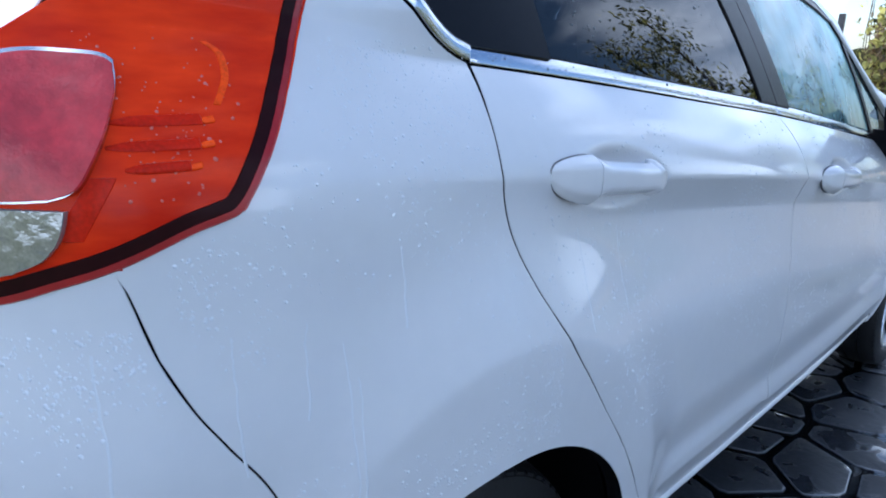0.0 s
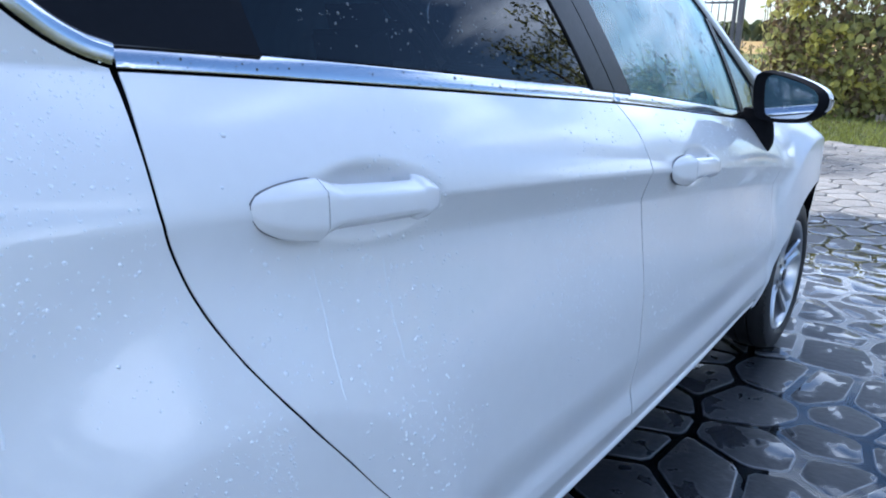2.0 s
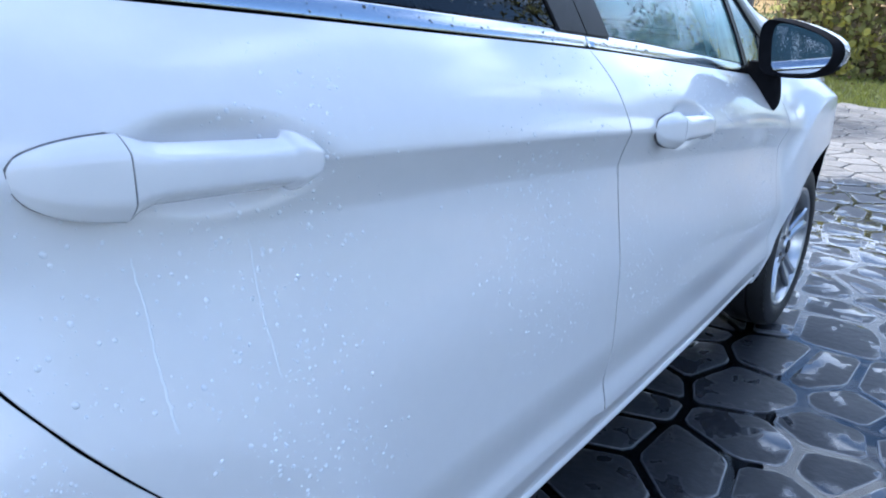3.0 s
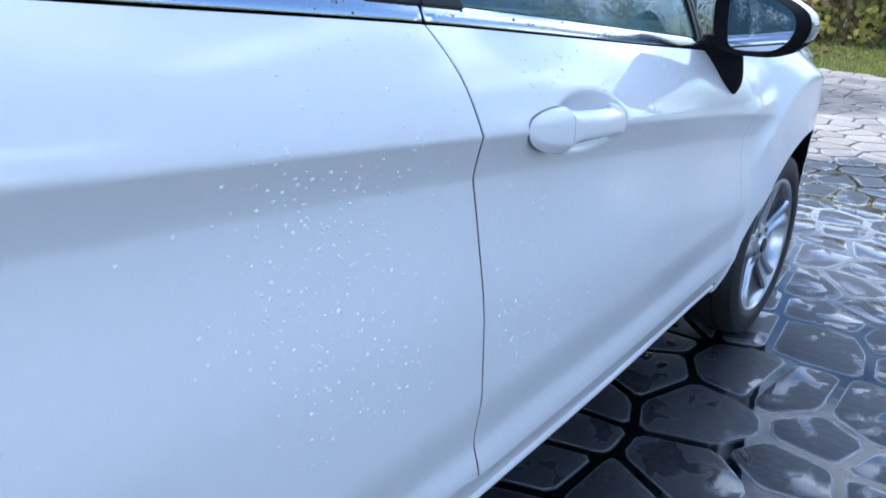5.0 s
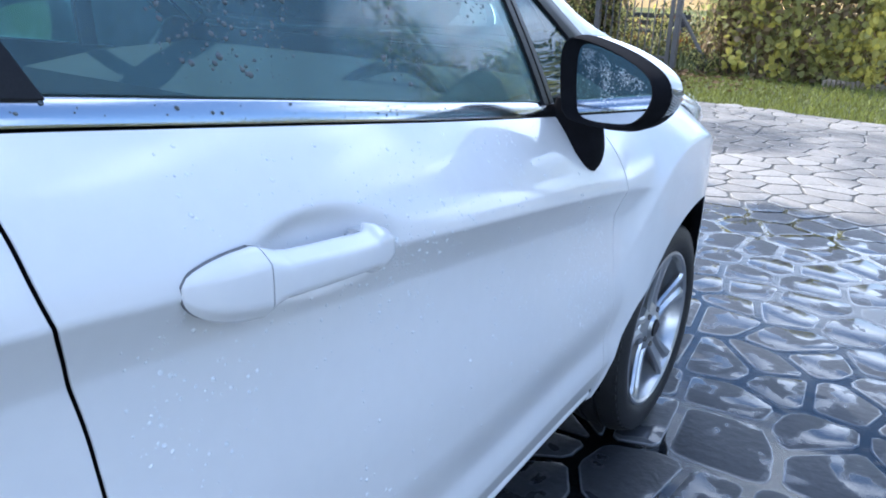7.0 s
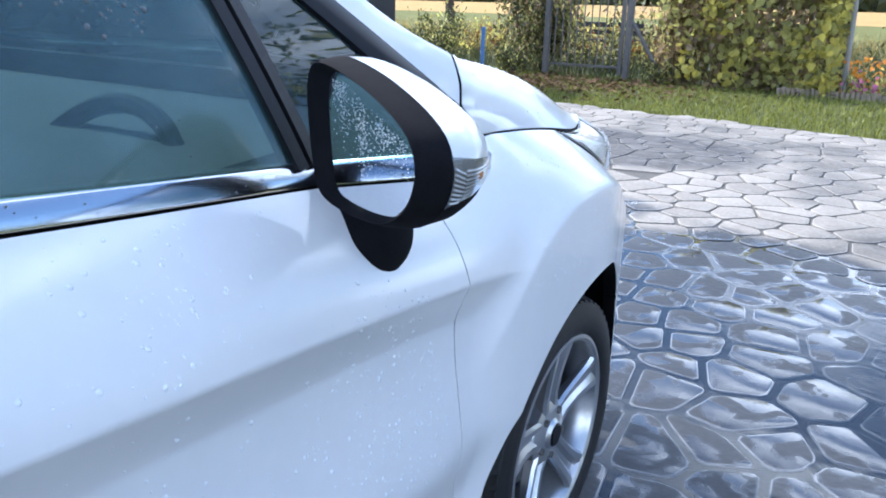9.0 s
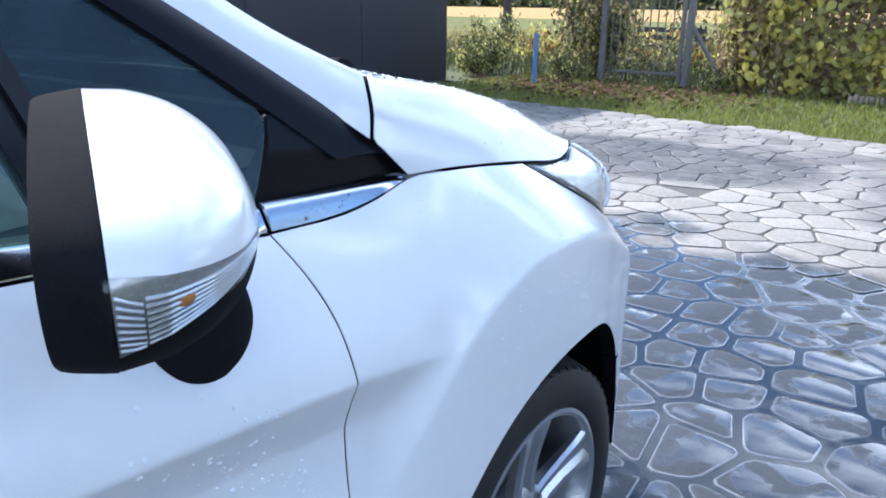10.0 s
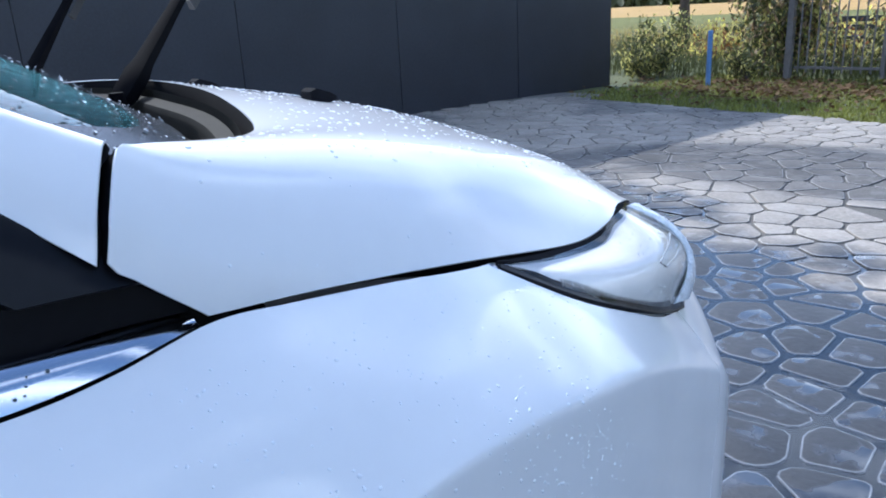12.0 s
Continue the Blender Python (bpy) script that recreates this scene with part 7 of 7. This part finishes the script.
# beads on the bonnet and its shoulder
hg = BONNET
hn = np.cross(np.gradient(hg, axis=0), np.gradient(hg, axis=1))
hn *= np.sign(hn[..., 2:3] + 1e-9) / (np.linalg.norm(hn, axis=2, keepdims=True) + 1e-12)
r = np.random.RandomState(15)
spots = []
for k in range(1900):
    i, j = r.randint(2, 187), r.randint(2, 57)
    f, g2 = r.rand(2)
    q = (hg[i, j] * (1 - f) + hg[i + 1, j] * f) * (1 - g2) + (hg[i, j + 1] * (1 - f) + hg[i + 1, j + 1] * f) * g2
    top = hn[i, j][2] > 0.8
    if not top and r.rand() > 0.25:
        continue
    spots.append((q, hn[i, j], (0.0010 + 0.0022 * r.rand() ** 2) if top else 0.0008 + 0.0012 * r.rand() ** 2))
drops("water_drop", spots, car)


# ---- thin runs of water down the rear corner and the doors ----
def water_run(y, z, length, surf, parent, seed):
    r = np.random.RandomState(seed)
    n = 26
    line, wander = [], 0.0
    for k in range(n):
        wander += 0.0007 * r.randn()
        yy, zz = y + wander, z - length * k / (n - 1)
        line.append((yy, zz))
    bm = bmesh.new()
    rings = []
    for k, (yy, zz) in enumerate(line):
        w = 0.0008 + 0.0006 * k / n + 0.0004 * r.rand()
        rings.append([(float(surf(yy + a * w, zz)) + h * w, yy + a * w, zz) for a, h in ((-1, -0.05), (-0.6, 0.35), (0, 0.5), (0.6, 0.35), (1, -0.05))])
    loft(bm, rings, cap=False, closed=False)
    ob = part("water_run", bm, WATER, parent, "thin run of water")
    ob.visible_shadow = False


for k, (y, z, length) in enumerate(((-0.545, 0.93, 0.14), (-0.655, 0.93, 0.26), (-0.470, 0.93, 0.10), (-0.430, 0.90, 0.30), (-0.415, 0.86, 0.22), (-0.350, 0.99, 0.09))):
    water_run(y, z, length, side_x, car, 90 + k)
for k, (y, z, length) in enumerate(((-0.020, 0.965, 0.14), (0.10, 0.95, 0.13))):
    water_run(y, z, length, rear_door_x, DOORS[1][0], 110 + k)

# beads on the mirror glass
mo, mu, mw = MIRROR_AT, MIRROR_U, MIRROR_W
r = np.random.RandomState(41)
spots = []
while len(spots) < 900:
    a, b = r.uniform(-0.080, 0.08), r.uniform(-0.055, 0.045)
    if noise.noise((a * 30, b * 14, 2.0)) + 0.9 * (b + 0.3 * a) / 0.06 < 0.15 + 0.3 * r.randn() or b > 0.042 - 0.30 * max(0, a + 0.05):
        continue
    spots.append((mo + mu * a + Vector((0, 0, b)) + mw * 0.0083, -mw, 0.00025 + 0.00045 * r.rand() ** 2))
drops("water_drop", spots, car)

# beads on the door panes, in drifts
def pane_spots(n, y0, y1, lift, seed):
    r = np.random.RandomState(seed)
    out = []
    while len(out) < n:
        y, up = r.uniform(y0, y1), r.uniform(0.012, 0.22)
        if noise.noise((y * 5, up * 9, seed)) + 0.5 * noise.noise((y * 22, up * 30, 4)) < 0.05 + 0.35 * r.rand():
            continue
        z = float(belt_z(y)) + lift + up
        out.append(((float(glass_x(y, z)), y, z), (1, 0, 0.35), 0.0009 + 0.0030 * r.rand() ** 4))
    return out


drops("water_drop", pane_spots(420, 1.02, 1.68, zt, 31), DOORS[1][1], mat=CLEAR)
drops("water_drop", pane_spots(160, 0.05, 0.58, zt, 32), DOORS[1][0], mat=CLEAR)
# beads along the foot of the windscreen and over the edge of the headlamp
r = np.random.RandomState(61)
edge_in = [spline(c, 60) for c in SCREEN]
spots = []
for k in range(900):
    i, j, f = r.randint(0, 3), r.randint(0, 26), r.rand()
    if r.rand() < j / 34:
        continue
    q = edge_in[i][j] * (1 - f) + edge_in[i + 1][j] * f
    spots.append(((q[0], q[1] + 0.002, q[2] + 0.0045), (0.15, 0.6, 0.8), 0.0009 + 0.0022 * r.rand() ** 3))
drops("water_drop", spots, car, mat=CLEAR)
drops("water_drop", [(Vector(q) + Vector((0, 0.001, 0.002)), nrm, rad * 0.8) for q, nrm, rad in spots[::4]], car)
spots = []
for k in range(170):
    t, f = 0.975 - 0.5 * r.rand() ** 2.2, 0.06 + 0.88 * r.rand()
    spots.append((on_bowl(t, f) + Vector((0.0016, 0.0012, 0.0010)), (0.62, 0.52, 0.40), 0.0008 + 0.0016 * r.rand() ** 2))
drops("water_drop", [((abs(q.x), q.y, q.z), nrm, rad) for q, nrm, rad in spots], car)
# beads on the chrome strips and the tail lamp
for owner, y0, y1, n, sd in ((DOORS[1][0], -0.15, 0.80, 60, 51), (DOORS[1][1], 0.84, 2.0, 80, 52), (car, 2.04, 2.15, 16, 53)):
    r = np.random.RandomState(sd)
    spots = []
    for k in range(n):
        y, up = r.uniform(y0, y1), r.uniform(0.005, 0.020)
        spots.append(((float(belt_x(y)) + float(np.interp(up, [0.004, 0.014, 0.025], [0.0005, -0.004, -0.0095])), y, float(belt_z(y)) + up), (1, 0, 0.5), 0.0007 + 0.0015 * r.rand() ** 3))
    drops("water_drop", spots, owner, mat=CLEAR)
drops("water_drop", side_spots(90, lambda y, z: side_x(y, z) + 0.0017, -0.62, -0.50, 1.06, 1.20, 54, 0.0022, keep=lambda y, z: y < np.interp(z, [1.06, 1.12, 1.20], [-0.56, -0.52, -0.46])), car, mat=RED_BEAD)
